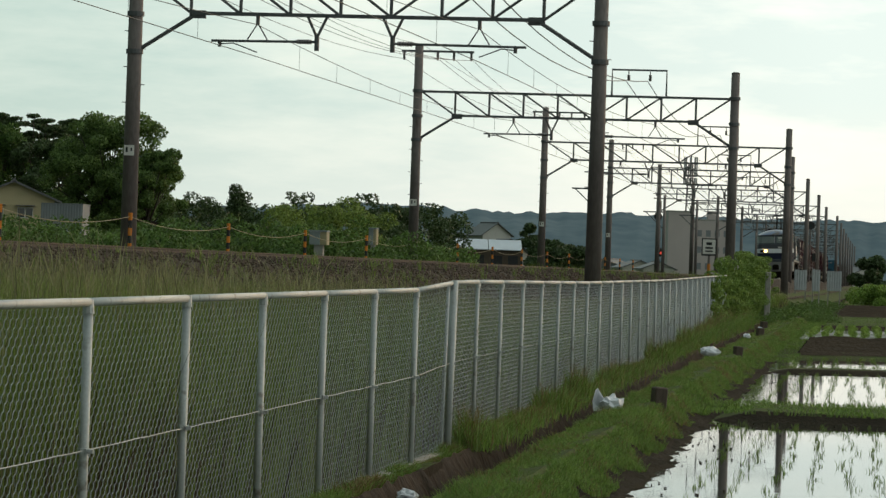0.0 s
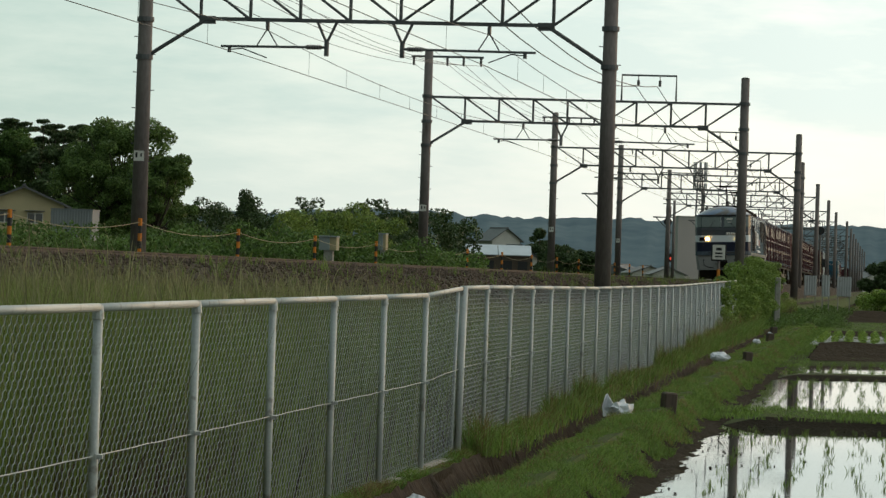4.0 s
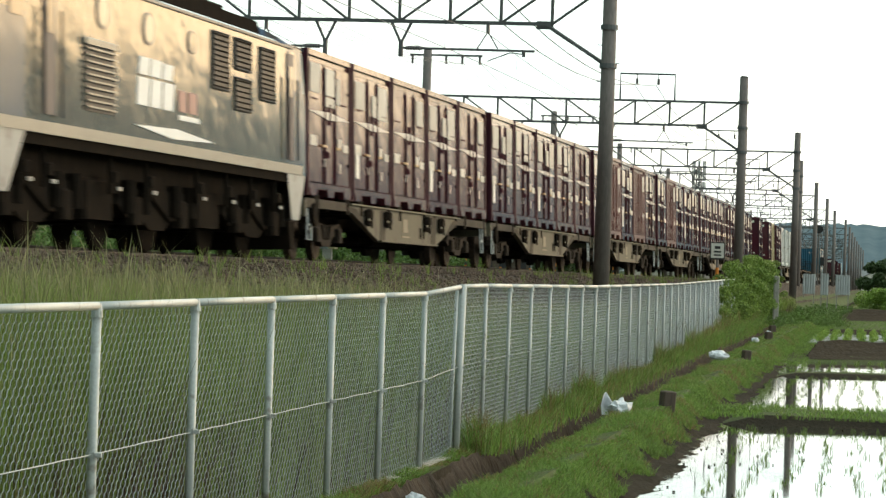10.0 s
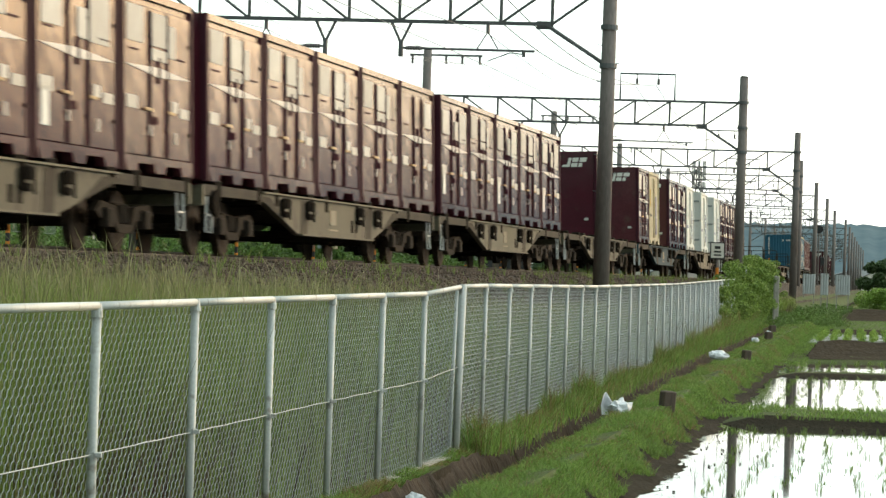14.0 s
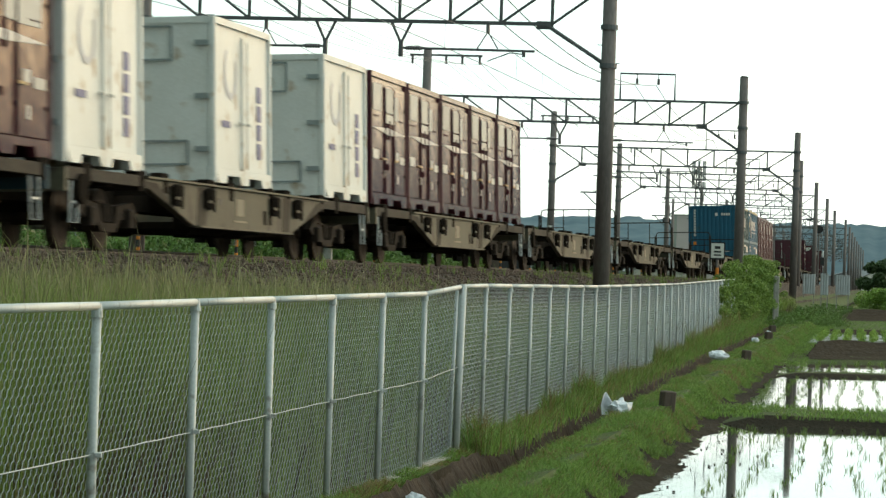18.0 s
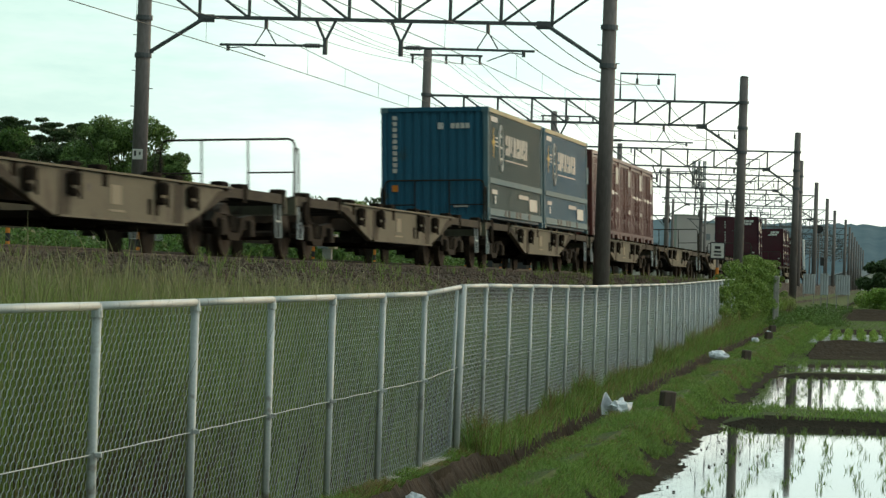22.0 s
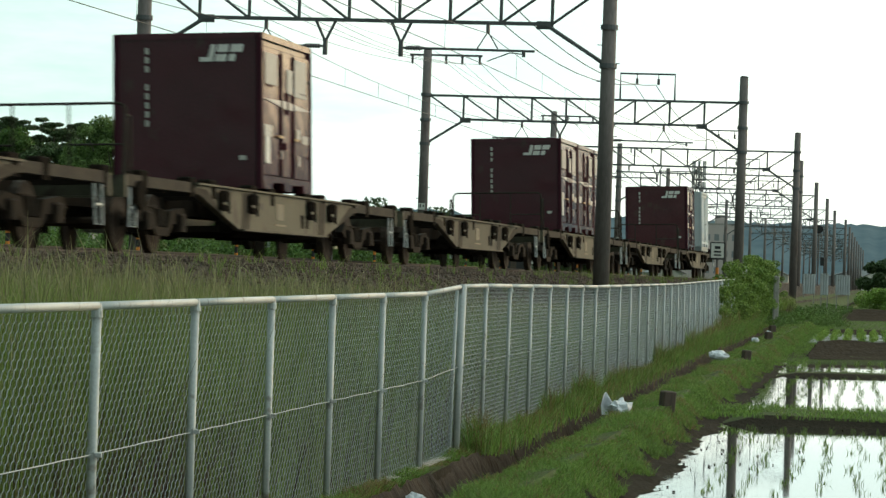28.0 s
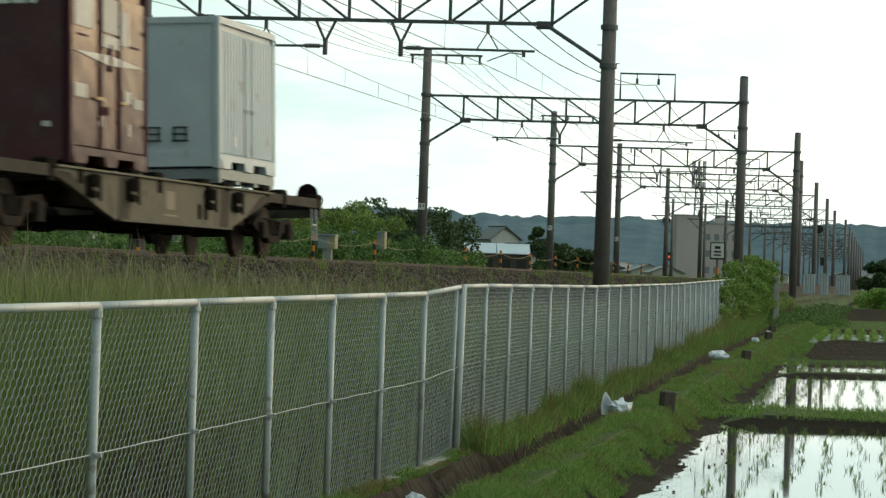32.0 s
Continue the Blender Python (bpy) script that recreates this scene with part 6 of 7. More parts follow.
# ---- the locomotive: its front at y = -9.1 ----
def locomotive():
    base = thing("electric_locomotive", "silver-grey electric locomotive with navy and white front, headlights lit", "locomotive")
    W2 = 1.42
    F = -8.78                       # the front face
    # body shell between the cabs, with shoulders
    prof = [(-W2, 1.36), (-W2, 3.40), (-W2 + 0.12, 3.50), (-0.95, 3.60), (0.95, 3.60), (W2 - 0.12, 3.50), (W2, 3.40), (W2, 1.36)]
    g = Geo()
    ys = (-7.1, 7.1)
    g.v = [(x, y, z) for y in ys for x, z in prof]
    n = len(prof)
    g.f = [(i, (i + 1) % n, n + (i + 1) % n, n + i) for i in range(n)] + [tuple(range(n - 1, -1, -1)), tuple(range(n, 2 * n))]
    body = part("body", g, L_SILVER, base, "silver-grey ribbed body side")
    for end in (-1, 1):
        y0 = 7.1 * end
        # cab sections: rows of (distance out, half width, z) rings
        rings = [(0.0, 0.0), (1.25, 0.0), (1.62, 0.02), (1.68, 0.05)]
        cab = Geo()
        zs = [(1.36, 1.68), (1.57, 1.68), (2.05, 1.68), (2.39, 1.66), (2.80, 1.60), (3.38, 1.38), (3.46, 1.34)]
        bands = [L_CAB, L_NAVY, L_WHITE, L_DARK, GLASS, L_DARK]
        for (za, da), (zb, db), m in zip(zs, zs[1:], bands):
            # front slab of this band with rounded corners
            def outline(d):
                return [(-W2, 0.0), (-W2, d - 0.30), (-W2 + 0.10, d - 0.07), (-W2 + 0.34, d), (W2 - 0.34, d), (W2 - 0.10, d - 0.07), (W2, d - 0.30), (W2, 0.0)]
            lo, hi = outline(da), outline(db)
            ff = Geo()
            ff.v = [(x, y0 + end * d, za) for x, d in lo[1:7]] + [(x, y0 + end * d, zb) for x, d in hi[1:7]]
            ff.f = [(i, i + 1, i + 7, i + 6) if end < 0 else (i + 6, i + 7, i + 1, i) for i in range(5)]
            nm = {L_NAVY: "navy_band", L_WHITE: "white_band", L_DARK: "dark_band", GLASS: "windscreen", L_CAB: "lower_front"}[m]
            part(nm, ff, m, base, {L_NAVY: "navy blue band", L_WHITE: "white band", L_DARK: "dark grey band", GLASS: "wide dark windscreen", L_CAB: "blue-grey lower front"}[m])
            for sx in (-1, 1):
                sd = Geo()
                sd.v = [(sx * W2, y0, za), (sx * W2, y0 + end * (da - 0.30), za), (sx * W2, y0 + end * (db - 0.30), zb), (sx * W2, y0, zb)]
                sd.f = [(0, 1, 2, 3)]
                part("cab_side", sd, L_CAB if za < 2.7 or end > 0 else L_SILVER, base)
        # domed roof cap: a low arch that grows out of the brow
        r = Geo()
        cols = 15
        for d, lift in ((1.42, 0.0), (1.38, 0.10), (1.24, 0.32), (1.02, 0.58), (0.70, 0.82), (0.30, 0.95), (-0.10, 1.0)):
            for c in range(cols):
                u = -1 + 2 * c / (cols - 1)
                back = 0.30 * max(0.0, abs(u) - 0.72) / 0.28 if d > 0.5 else 0.0
                r.v.append((u * (W2 + 0.02), y0 + end * (d - back), 3.44 + 0.48 * lift * (1 - abs(u) ** 2.3)))
        for i in range(6):
            for c in range(cols - 1):
                k = i * cols + c
                r.f.append((k, k + 1, k + cols + 1, k + cols))
        r.f.append(tuple(range(6 * cols, 7 * cols)))
        part("cab_roof", r, L_ROOF, base, "rounded blue cab roof stained with soot", True)
        brow = Geo()
        for (xa, da), (xb, db) in (((-W2, 1.10), (-W2 + 0.34, 1.42)), ((-W2 + 0.34, 1.42), (W2 - 0.34, 1.42)), ((W2 - 0.34, 1.42), (W2, 1.10))):
            brow.rod((xa, y0 + end * da, 3.43), (xb, y0 + end * db, 3.43), 0.035, seg=8)
        part("brow", brow, BLACK, base, "black brow over the windscreen")
        fy = y0 + end * 1.68
        yo = fy + end * 0.01
        # headlamps in dark cases, wipers, pillar, number bars, lower gear
        for x in (-0.99, 0.87):
            rim = part("lamp_rim", Geo().box((x + 0.06, yo - end * 0.03, 2.21), (0.58, 0.06, 0.25), bevel=0.03), L_SKIRT, base)
            case = part("lamp_case", Geo().box((x + 0.06, yo - end * 0.02, 2.21), (0.52, 0.06, 0.20), bevel=0.02), BLACK, base)
            lens = x + (0.21 if x < 0 else -0.09)
            part("headlight", Geo().box((lens, yo + end * 0.012, 2.21), (0.215, 0.03, 0.175), bevel=0.04), LAMP if end < 0 else WHITE, case, "bright warm headlight")
            part("tail_light", Geo().box((x + (-0.08 if x < 0 else 0.20), yo + end * 0.012, 2.21), (0.18, 0.02, 0.14)), RED_DARK, case)
        slope = lambda z: y0 + end * (1.60 - (z - 2.80) * 0.379 + 0.012)
        part("screen_pillar", Geo().add([(-0.07, slope(2.80), 2.80), (0.07, slope(2.80), 2.80), (0.07, slope(3.38), 3.38), (-0.07, slope(3.38), 3.38)], [(0, 1, 2, 3)]), L_DARK, base)
        for xa, xb in ((-1.07, -0.085), (0.085, 1.07)):
            pane = part("windscreen_pane", Geo().add([(xa, slope(2.83) + end * 0.012, 2.83), (xb, slope(2.83) + end * 0.012, 2.83), (xb, slope(3.35) + end * 0.012, 3.35), (xa, slope(3.35) + end * 0.012, 3.35)], [(0, 1, 2, 3)]), SCREEN, base, "windscreen pane, grey-green sky reflection in its colour")
            part("pane_edge", Geo().path([(xb, slope(2.83) + end * 0.02, 2.83), (xb, slope(3.35) + end * 0.02, 3.35)], 0.012, 5), L_SKIRT, pane)
        for sx in (-1, 1):
            # the screen wraps round the corner
            quad = []
            for z in (2.83, 3.35):
                d = 1.60 - (z - 2.80) * 0.379
                quad.append([(sx * 1.09, y0 + end * (d + 0.016), z), (sx * (W2 - 0.10 + 0.008), y0 + end * (d - 0.07 + 0.012), z), (sx * (W2 + 0.010), y0 + end * (d - 0.27), z)])
            part("corner_pane", Geo().add(quad[0] + quad[1], [(0, 1, 4, 3), (1, 2, 5, 4)]), SCREEN, base)
            part("corner_pillar", Geo().rod((sx * (W2 - 0.02), y0 + end * 1.20, 2.72), (sx * (W2 - 0.02), y0 + end * 1.03, 3.38), 0.03, seg=8), L_WHITE, base, "pale edge of the screen")
        for x0, x1 in ((-0.7, -0.42), (0.62, 0.34)):
            part("wiper", Geo().rod((x0, slope(2.78) + end * 0.02, 2.78), (x1, slope(3.15) + end * 0.02, 3.15), 0.014, seg=5), BLACK, base)
        num = Geo()
        for q in range(9):
            if q != 5:
                num.box((0.24 + 0.113 * q, y0 + end * 1.66, 2.485), (0.085, 0.012, 0.115))
            else:
                num.box((0.24 + 0.113 * q, y0 + end * 1.66, 2.485), (0.06, 0.012, 0.03))
        part("number_bars", num, WHITE, base, "white running number as bars")
        part("cab_mark", Geo().box((0.36, slope(3.2) + end * 0.01, 3.2), (0.30, 0.012, 0.16)).box((0.36, slope(3.06) + end * 0.01, 3.06), (0.2, 0.012, 0.07)), PATCH, base, "white mark behind the windscreen")
        part("grab_rail", Geo().path([(-1.15, fy + end * 0.03, 2.63), (1.15, fy + end * 0.03, 2.63)], 0.012, 5), BLACK, base)
        part("panel_joint", Geo().box((-0.99, yo - end * 0.01, 1.93), (0.02, 0.02, 0.22)).box((0.99, yo - end * 0.01, 1.93), (0.02, 0.02, 0.22)), BLACK, base)
        # skirt and coupler
        sk = Geo()
        o0, o1 = [(-W2, 0.0), (-W2, 1.35), (-W2 + 0.12, 1.58), (W2 - 0.12, 1.58), (W2, 1.35), (W2, 0.0)], [(-W2 + 0.05, 0.55), (-W2 + 0.08, 1.2), (-W2 + 0.26, 1.42), (W2 - 0.26, 1.42), (W2 - 0.08, 1.2), (W2 - 0.05, 0.55)]
        sk.v = [(x, y0 + end * d, 1.36) for x, d in o0] + [(x, y0 + end * d, 0.62) for x, d in o1]
        sk.f = [(i, i + 1, i + 7, i + 6) for i in range(5)] + [(6, 7, 8, 9, 10, 11)]
        part("skirt", sk, L_SKIRT, base, "grey lower apron")
        part("apron_edge", Geo().box((0, y0 + end * 1.58, 1.375), (2 * W2 - 0.3, 0.20, 0.03), bevel=0.01), L_DARK, base)
        part("footboard", Geo().box((0, y0 + end * 1.70, 1.50), (1.45, 0.16, 0.06), bevel=0.02), BLACK, base)
        cp = part("coupler", Geo().box((0, y0 + end * 1.62, 0.95), (0.50, 0.5, 0.42), bevel=0.08).box((0.14, y0 + end * 1.92, 0.95), (0.24, 0.32, 0.34), bevel=0.05), UNDER, base, "black knuckle coupler")
        part("brake_hose", Geo().path([(-0.98, fy - end * 0.05, 1.05), (-0.95, fy + end * 0.08, 0.86), (-0.7, fy + end * 0.08, 0.74), (-0.45, fy + end * 0.06, 0.72)], 0.03, 6).path([(0.6, fy - end * 0.08, 1.0), (0.55, fy + end * 0.08, 0.8), (0.35, fy + end * 0.08, 0.72)], 0.03, 6), BLACK, base)
        for x in (-0.98, 1.02, 0.62):
            part("apron_cock", Geo().rod((x, fy - end * 0.12, 1.12), (x, fy + end * 0.02, 1.12), 0.045, seg=8), BLACK, base)
        part("apron_hole", Geo().box((0.98, y0 + end * 1.545, 1.24), (0.16, 0.03, 0.2)), BLACK, base)
        part("plough", Geo().prism([(y0 + end * 0.9, 0.60), (y0 + end * 1.40, 0.60), (y0 + end * 1.30, 0.14), (y0 + end * 1.1, 0.14)], -1.22, 1.22), UNDER, base, "black rail guard plate")
        # cab side window and door
        for sx in (-1, 1):
            part("cab_window", Geo().plate([(y0 + end * 0.10, 2.72), (y0 + end * 0.10, 3.34), (y0 + end * 0.55, 3.34), (y0 + end * 0.62, 2.72)], sx * (W2 + 0.002), 0.01), GLASS, base)
            door = part("cab_door", Geo().plate([(y0 - end * 1.22, 1.60), (y0 - end * 1.22, 3.36), (y0 - end * 0.72, 3.36), (y0 - end * 0.72, 1.60)], sx * (W2 + 0.004), 0.012), L_NAVY, base) if end < 0 else part("cab_door", Geo().plate([(y0 - 0.05, 1.58), (y0 - 0.05, 3.30), (y0 + 0.42, 3.30), (y0 + 0.42, 1.58)], sx * (W2 + 0.004), 0.012), L_NAVY, base)
            part("door_window", Geo().plate([(y0 - end * 1.10, 2.6), (y0 - end * 1.10, 3.2), (y0 - end * 0.86, 3.2), (y0 - end * 0.86, 2.6)] if end < 0 else [(y0 + 0.06, 2.6), (y0 + 0.06, 3.1), (y0 + 0.32, 3.1), (y0 + 0.32, 2.6)], sx * (W2 + 0.02), 0.006), GLASS, door)
            for q in ((-1.34, -0.60) if end < 0 else (-0.14, 0.52)):
                part("hand_rail", Geo().rod((sx * (W2 + 0.06), y0 + end * q, 1.58), (sx * (W2 + 0.06), y0 + end * q, 2.9), 0.02, seg=6), BLACK, base)
    # body side details, on the side towards the fields and its twin
    for sx in (-1, 1):
        x = sx * (W2 + 0.004)
        part("belt_line", Geo().plate([(-8.2, 1.36), (-8.2, 1.51), (8.2, 1.51), (8.2, 1.36)], x, 0.010), L_BELT, base, "pale olive-grey belt along the foot of the body")
        for y, wide, lo, hi in ((-3.76, 0.30, 2.86, 3.28), (-1.49, 0.30, 2.82, 3.22), (0.89, 0.26, 2.86, 3.16)):
            rim = [(y + wide * math.cos(a) * (1.0 if abs(math.cos(a)) < 0.75 else 0.92), (lo + hi) / 2 + (hi - lo) * 0.56 * math.sin(a)) for a in [math.pi * 2 * q / 16 for q in range(16)]]
            w = part("round_window", Geo().plate(rim, x, 0.012), L_DARK, base, "small rounded window")
            part("pane", Geo().plate([(y + (py - y) * 0.78, (lo + hi) / 2 + (pz - (lo + hi) / 2) * 0.86) for py, pz in rim], x + sx * 0.012, 0.005), PANE_PALE if y < 0.5 else L_SILVER, w)
        lv = part("louvre", Geo().plate([(-4.62, 1.74), (-4.62, 2.58), (-3.20, 2.58), (-3.20, 1.74)], x, 0.010), BLACK, base)
        part("louvre_hood", Geo().box((x + sx * 0.02, -3.91, 2.63), (0.06, 1.5, 0.09), bevel=0.015), L_BELT, lv)
        for q in range(10):
            part("slat", Geo().box((x + sx * 0.025, -3.91, 1.79 + 0.083 * q), (0.05, 1.36, 0.024)), L_BELT, lv)
        for y0, y1, z0, z1 in ((2.10, 3.08, 2.44, 3.28), (3.50, 4.52, 2.82, 3.28), (3.48, 4.50, 2.20, 2.68), (5.15, 6.15, 2.44, 3.26)):
            g = part("grille", Geo().plate([(y0, z0), (y0, z1), (y1, z1), (y1, z0)], x, 0.010), BLACK, base, "black ventilation grille")
            part("grille_frame", Geo().path([(x + sx * 0.012, y0, z0), (x + sx * 0.012, y0, z1), (x + sx * 0.012, y1, z1), (x + sx * 0.012, y1, z0), (x + sx * 0.012, y0, z0)], 0.02, 4), BLACK, g)
            sl = Geo()
            m = int((z1 - z0) / 0.07)
            for q in range(m):
                sl.box((x + sx * 0.016, (y0 + y1) / 2, z0 + (q + 0.5) * (z1 - z0) / m), (0.02, y1 - y0 - 0.06, 0.02))
            part("grille_bars", sl, UNDER, g)
        for k, (ya, yb, za, zb) in enumerate(((-2.0, -1.5, 2.38, 2.62), (-1.4, -0.85, 2.38, 2.62), (-0.75, -0.25, 2.38, 2.6), (-2.1, -1.5, 1.96, 2.34), (-1.4, -0.85, 1.96, 2.34), (-0.75, -0.2, 1.96, 2.34))):
            part("side_mark", Geo().plate([(ya, za), (ya + 0.08, zb), (yb + 0.08, zb), (yb, za)], x, 0.008), L_WHITE, base, "large pale slanted block mark")
        part("red_print", Geo().plate([(0.15, 1.98), (0.15, 2.28), (0.55, 2.28), (0.55, 1.98)], x, 0.008).plate([(0.7, 1.98), (0.7, 2.28), (1.15, 2.28), (1.15, 1.98)], x, 0.008), RED_PRINT, base, "faded red print")
        part("print_bars", Geo().plate([(0.15, 1.86), (0.15, 1.93), (1.3, 1.93), (1.3, 1.86)], x, 0.008), L_WHITE, base)
        part("side_stripe", Geo().plate([(-2.25, 1.68), (-0.2, 1.57), (2.2, 1.62), (0.0, 1.72)], x, 0.014), L_WHITE, base, "long pointed pale stripe")
        part("drip_rail", Geo().box((sx * (W2 + 0.01), 0, 3.41), (0.04, 15.0, 0.04)), L_DARK, base)
        part("under_sill", Geo().box((sx * (W2 - 0.10), 0, 1.29), (0.14, 16.2, 0.14)), UNDER, base)
        for y in (-7.0, -6.0, -3.0, -1.2, 1.6, 3.4, 5.0, 6.6):
            part("pipe_cock", Geo().rod((sx * 1.30, y, 0.72), (sx * 1.30, y, 1.24), 0.035, seg=6).box((sx * 1.32, y + 0.2, 0.95), (0.08, 0.22, 0.16), bevel=0.02), UNDER, base)
            part("yellow_tag", Geo().box((sx * 1.34, y + 0.35, 0.80), (0.02, 0.16, 0.05)), L_SKIRT, base)
    # roof gear
    part("roof_hood", Geo().prism([(-7.0, 3.58), (-6.8, 3.80), (6.8, 3.80), (7.0, 3.58)], -1.0, 1.0), UNDER, base, "dark sooty roof hoods")
    for y in (-3.6, 0.0, 3.6):
        part("roof_box", Geo().box((0, y, 3.86), (1.7, 2.4, 0.14), bevel=0.04), UNDER, base)
    for y in (-5.6, 5.3):
        pan = part("pantograph", Geo().box((0, y, 3.95), (1.3, 1.2, 0.08)).rod((0, y + 0.5, 3.98), (0, y + 1.15, 4.55), 0.05, seg=8).rod((0, y + 1.15, 4.55), (0, y + 0.25, 4.99), 0.035, seg=8), UNDER, base, "raised single-arm pantograph")
        part("contact_strip", Geo().box((0, y + 0.12, 5.03), (1.15, 0.06, 0.05)).box((0, y + 0.38, 5.03), (1.15, 0.06, 0.05)).path([(-0.55, y + 0.25, 5.03), (-0.8, y + 0.25, 4.97), (-0.95, y + 0.25, 4.80)], 0.018, 6).path([(0.55, y + 0.25, 5.03), (0.8, y + 0.25, 4.97), (0.95, y + 0.25, 4.80)], 0.018, 6), UNDER, pan)
        part("horn_link", Geo().rod((-0.35, y + 0.25, 4.99), (0.35, y + 0.25, 4.99), 0.03, seg=6), UNDER, pan)
    # running gear
    for y in (-5.9, 0.0, 5.9):
        g = Geo()
        for x in (-1.05, 1.05):
            g.prism([(y - 2.0, 0.62), (y - 1.7, 0.86), (y + 1.7, 0.86), (y + 2.0, 0.62), (y + 1.6, 0.45), (y + 0.8, 0.45), (y + 0.4, 0.30), (y - 0.4, 0.30), (y - 0.8, 0.45), (y - 1.6, 0.45)], x - 0.08, x + 0.08)
            for dy in (-1.25, 1.25):
                g.box((x * 1.07, y + dy, 0.55), (0.2, 0.42, 0.40), bevel=0.04)
                g.rod((x * 1.12, y + dy - 0.42, 0.50), (x * 1.12, y + dy - 0.42, 0.95), 0.10, seg=8)
                g.rod((x * 1.12, y + dy + 0.42, 0.50), (x * 1.12, y + dy + 0.42, 0.95), 0.10, seg=8)
            g.rod((x * 1.1, y - 0.5, 0.8), (x * 1.1, y + 0.6, 0.45), 0.04, seg=6)
        g.box((0, y, 0.6), (1.9, 1.2, 0.4))
        b = part("bogie", g, UNDER, base, "black locomotive bogie")
        for dy in (-1.25, 1.25):
            w = Geo().rod((-0.75, y + dy, 0.56), (0.75, y + dy, 0.56), 0.08, seg=8)
            for x in (-0.565, 0.565):
                sgn = math.copysign(1, x)
                w.rod((x - 0.03, y + dy, 0.56), (x + 0.09 * sgn, y + dy, 0.56), 0.56, seg=20)
            part("wheelset", w, UNDER, b)
    part("underframe", Geo().box((0, 0, 1.02), (2.2, 15.4, 0.52)), UNDER, base)
    for y in (-2.95, 2.95):
        part("equipment_box", Geo().box((0, y, 0.66), (2.3, 1.3, 0.55), bevel=0.05), UNDER, base)
    return base


loco = locomotive()
ride(loco, 9.1, 5.9)

plain_wagon, guard_wagon, blue_wagon = wagon(SILL), wagon(SILL, (-1,)), wagon(SILL_BLUE)
twin_guard_wagon = wagon(SILL, (-1, 1))
used = set()


def take(proto):
    """The prototype itself the first time, then copies of it."""
    if proto not in used:
        used.add(proto)
        return proto
    return copy_thing(proto, Matrix.Identity(4))


GUARDED = {12, 13, 14, 15, 18, 20, 24}
for k in range(1, 25):
    ride(take(blue_wagon if k == 8 else twin_guard_wagon if k == 22 else guard_wagon if k in GUARDED else plain_wagon), wagon_start(k) + 9.92, 7.1)

reds = [box_container(RED if v in (0, 2) else RED_FADED, False, v, "maroon steel freight container with side doors and a white stripe") for v in (0, 1, 2, 3)]
ribbed = [box_container(RED_RIB, True, v, "brown-red ribbed steel freight container with pale marks") for v in (4, 3)]
panel_box = box_container(RED_RIB, True, 3, "brown-red ribbed freight container with a white end panel")
part("end_panel", Geo().box((0.80, -C_L / 2 - 0.003, 1.72), (0.62, 0.012, 0.46)), WHITE, panel_box, "blank white panel")
white_box = pale_container(RWHITE, "white insulated freight container with blue prints and an end door", "reefer")
cream_box = pale_container(CREAM, "cream freight container with an upright blue print", "cream")
pale_box = pale_container(PALE, "pale blue weathered freight container on a low steel base", "pale")
long_teal = long_container(BLUE, TEAL, "long blue and teal-grey corrugated freight container")
long_blue = long_container(BLUE, BLUE, "long blue corrugated freight container with pale lettering")
low_base = pallet_flat()
DECK = 1.085


SHIFT = {9: -0.3, 10: -0.7, 22: -0.35, 24: 0.27}      # loads that stand off the middle of their wagon


def load(k, slot, proto):
    u = wagon_start(k) + 0.45 + 3.95 * slot + 1.89 + SHIFT.get(k, 0.0)
    if k == 16:
        u = wagon_start(k) + 0.80 + 3.785 * slot + 1.89
    CARS.append((take(proto), u, None, k))


tail = thing("tail_marker", "round rusty red tail disc on the last wagon's end", "tail marker")
part("disc", Geo().rod((0, -0.02, 0.2), (0, 0.02, 0.2), 0.18, seg=18), RED_DARK, tail)
part("stem", Geo().rod((0, 0, -0.06), (0, -0.28, -0.06), 0.02, seg=6).rod((0, 0, -0.08), (0, 0, 0.1), 0.02, seg=6), UNDER, tail)
CARS.append((tail, wagon_start(24) + 20.0, None, 24))
pick = random.Random(5)
for k in (1, 2, 3, 4, 5, 6, 10):
    for slot in range(5):
        if k == 3 and slot in (1, 3) or k == 4 and slot == 1:
            load(k, slot, ribbed[slot % 2])
        else:
            load(k, slot, reds[(k * 3 + slot * 2 + pick.randrange(2)) % 4 if k != 10 else (1 if slot else 0)])
for k, slot, proto in ((7, 2, reds[0]), (8, 0, reds[1]), (8, 1, cream_box), (8, 3, reds[0]), (8, 4, reds[2]), (9, 0, white_box), (9, 2, white_box), (9, 4, white_box),
                       (16, 0, panel_box), (16, 1, ribbed[0]), (16, 2, ribbed[1]), (16, 3, ribbed[0]), (16, 4, ribbed[0]),
                       (20, 2, reds[2]), (22, 1, reds[2]), (22, 2, reds[3]), (22, 3, reds[0]), (24, 1, reds[1])):
    load(k, slot, proto)
CARS.append((long_teal, wagon_start(15) + 0.55 + 4.675, None, 15))
CARS.append((long_blue, wagon_start(15) + 10.35 + 4.675, None, 15))
CARS.append((low_base, wagon_start(24) + 0.72 + 3.95 * 3 + 1.89, None, 24))
CARS.append((pale_box, wagon_start(24) + 0.72 + 3.95 * 3 + 1.89, None, 24))


# ---- along the line: striped marker posts, cable, boxes, signs ----
def striped_post(s, off, z, h):
    base = thing("striped_post", "slim orange and black striped marker post beside the far track", "marker post", Matrix.Translation(on_line(s, off, z)), group="striped posts")
    n = 5
    for k in range(n):
        part("band", Geo().rod((0, 0, h * k / n - (0.3 if k == 0 else 0)), (0, 0, h * (k + 1) / n), 0.055, seg=8), ORANGE if k % 2 == 0 else BLACK, base)
    return base


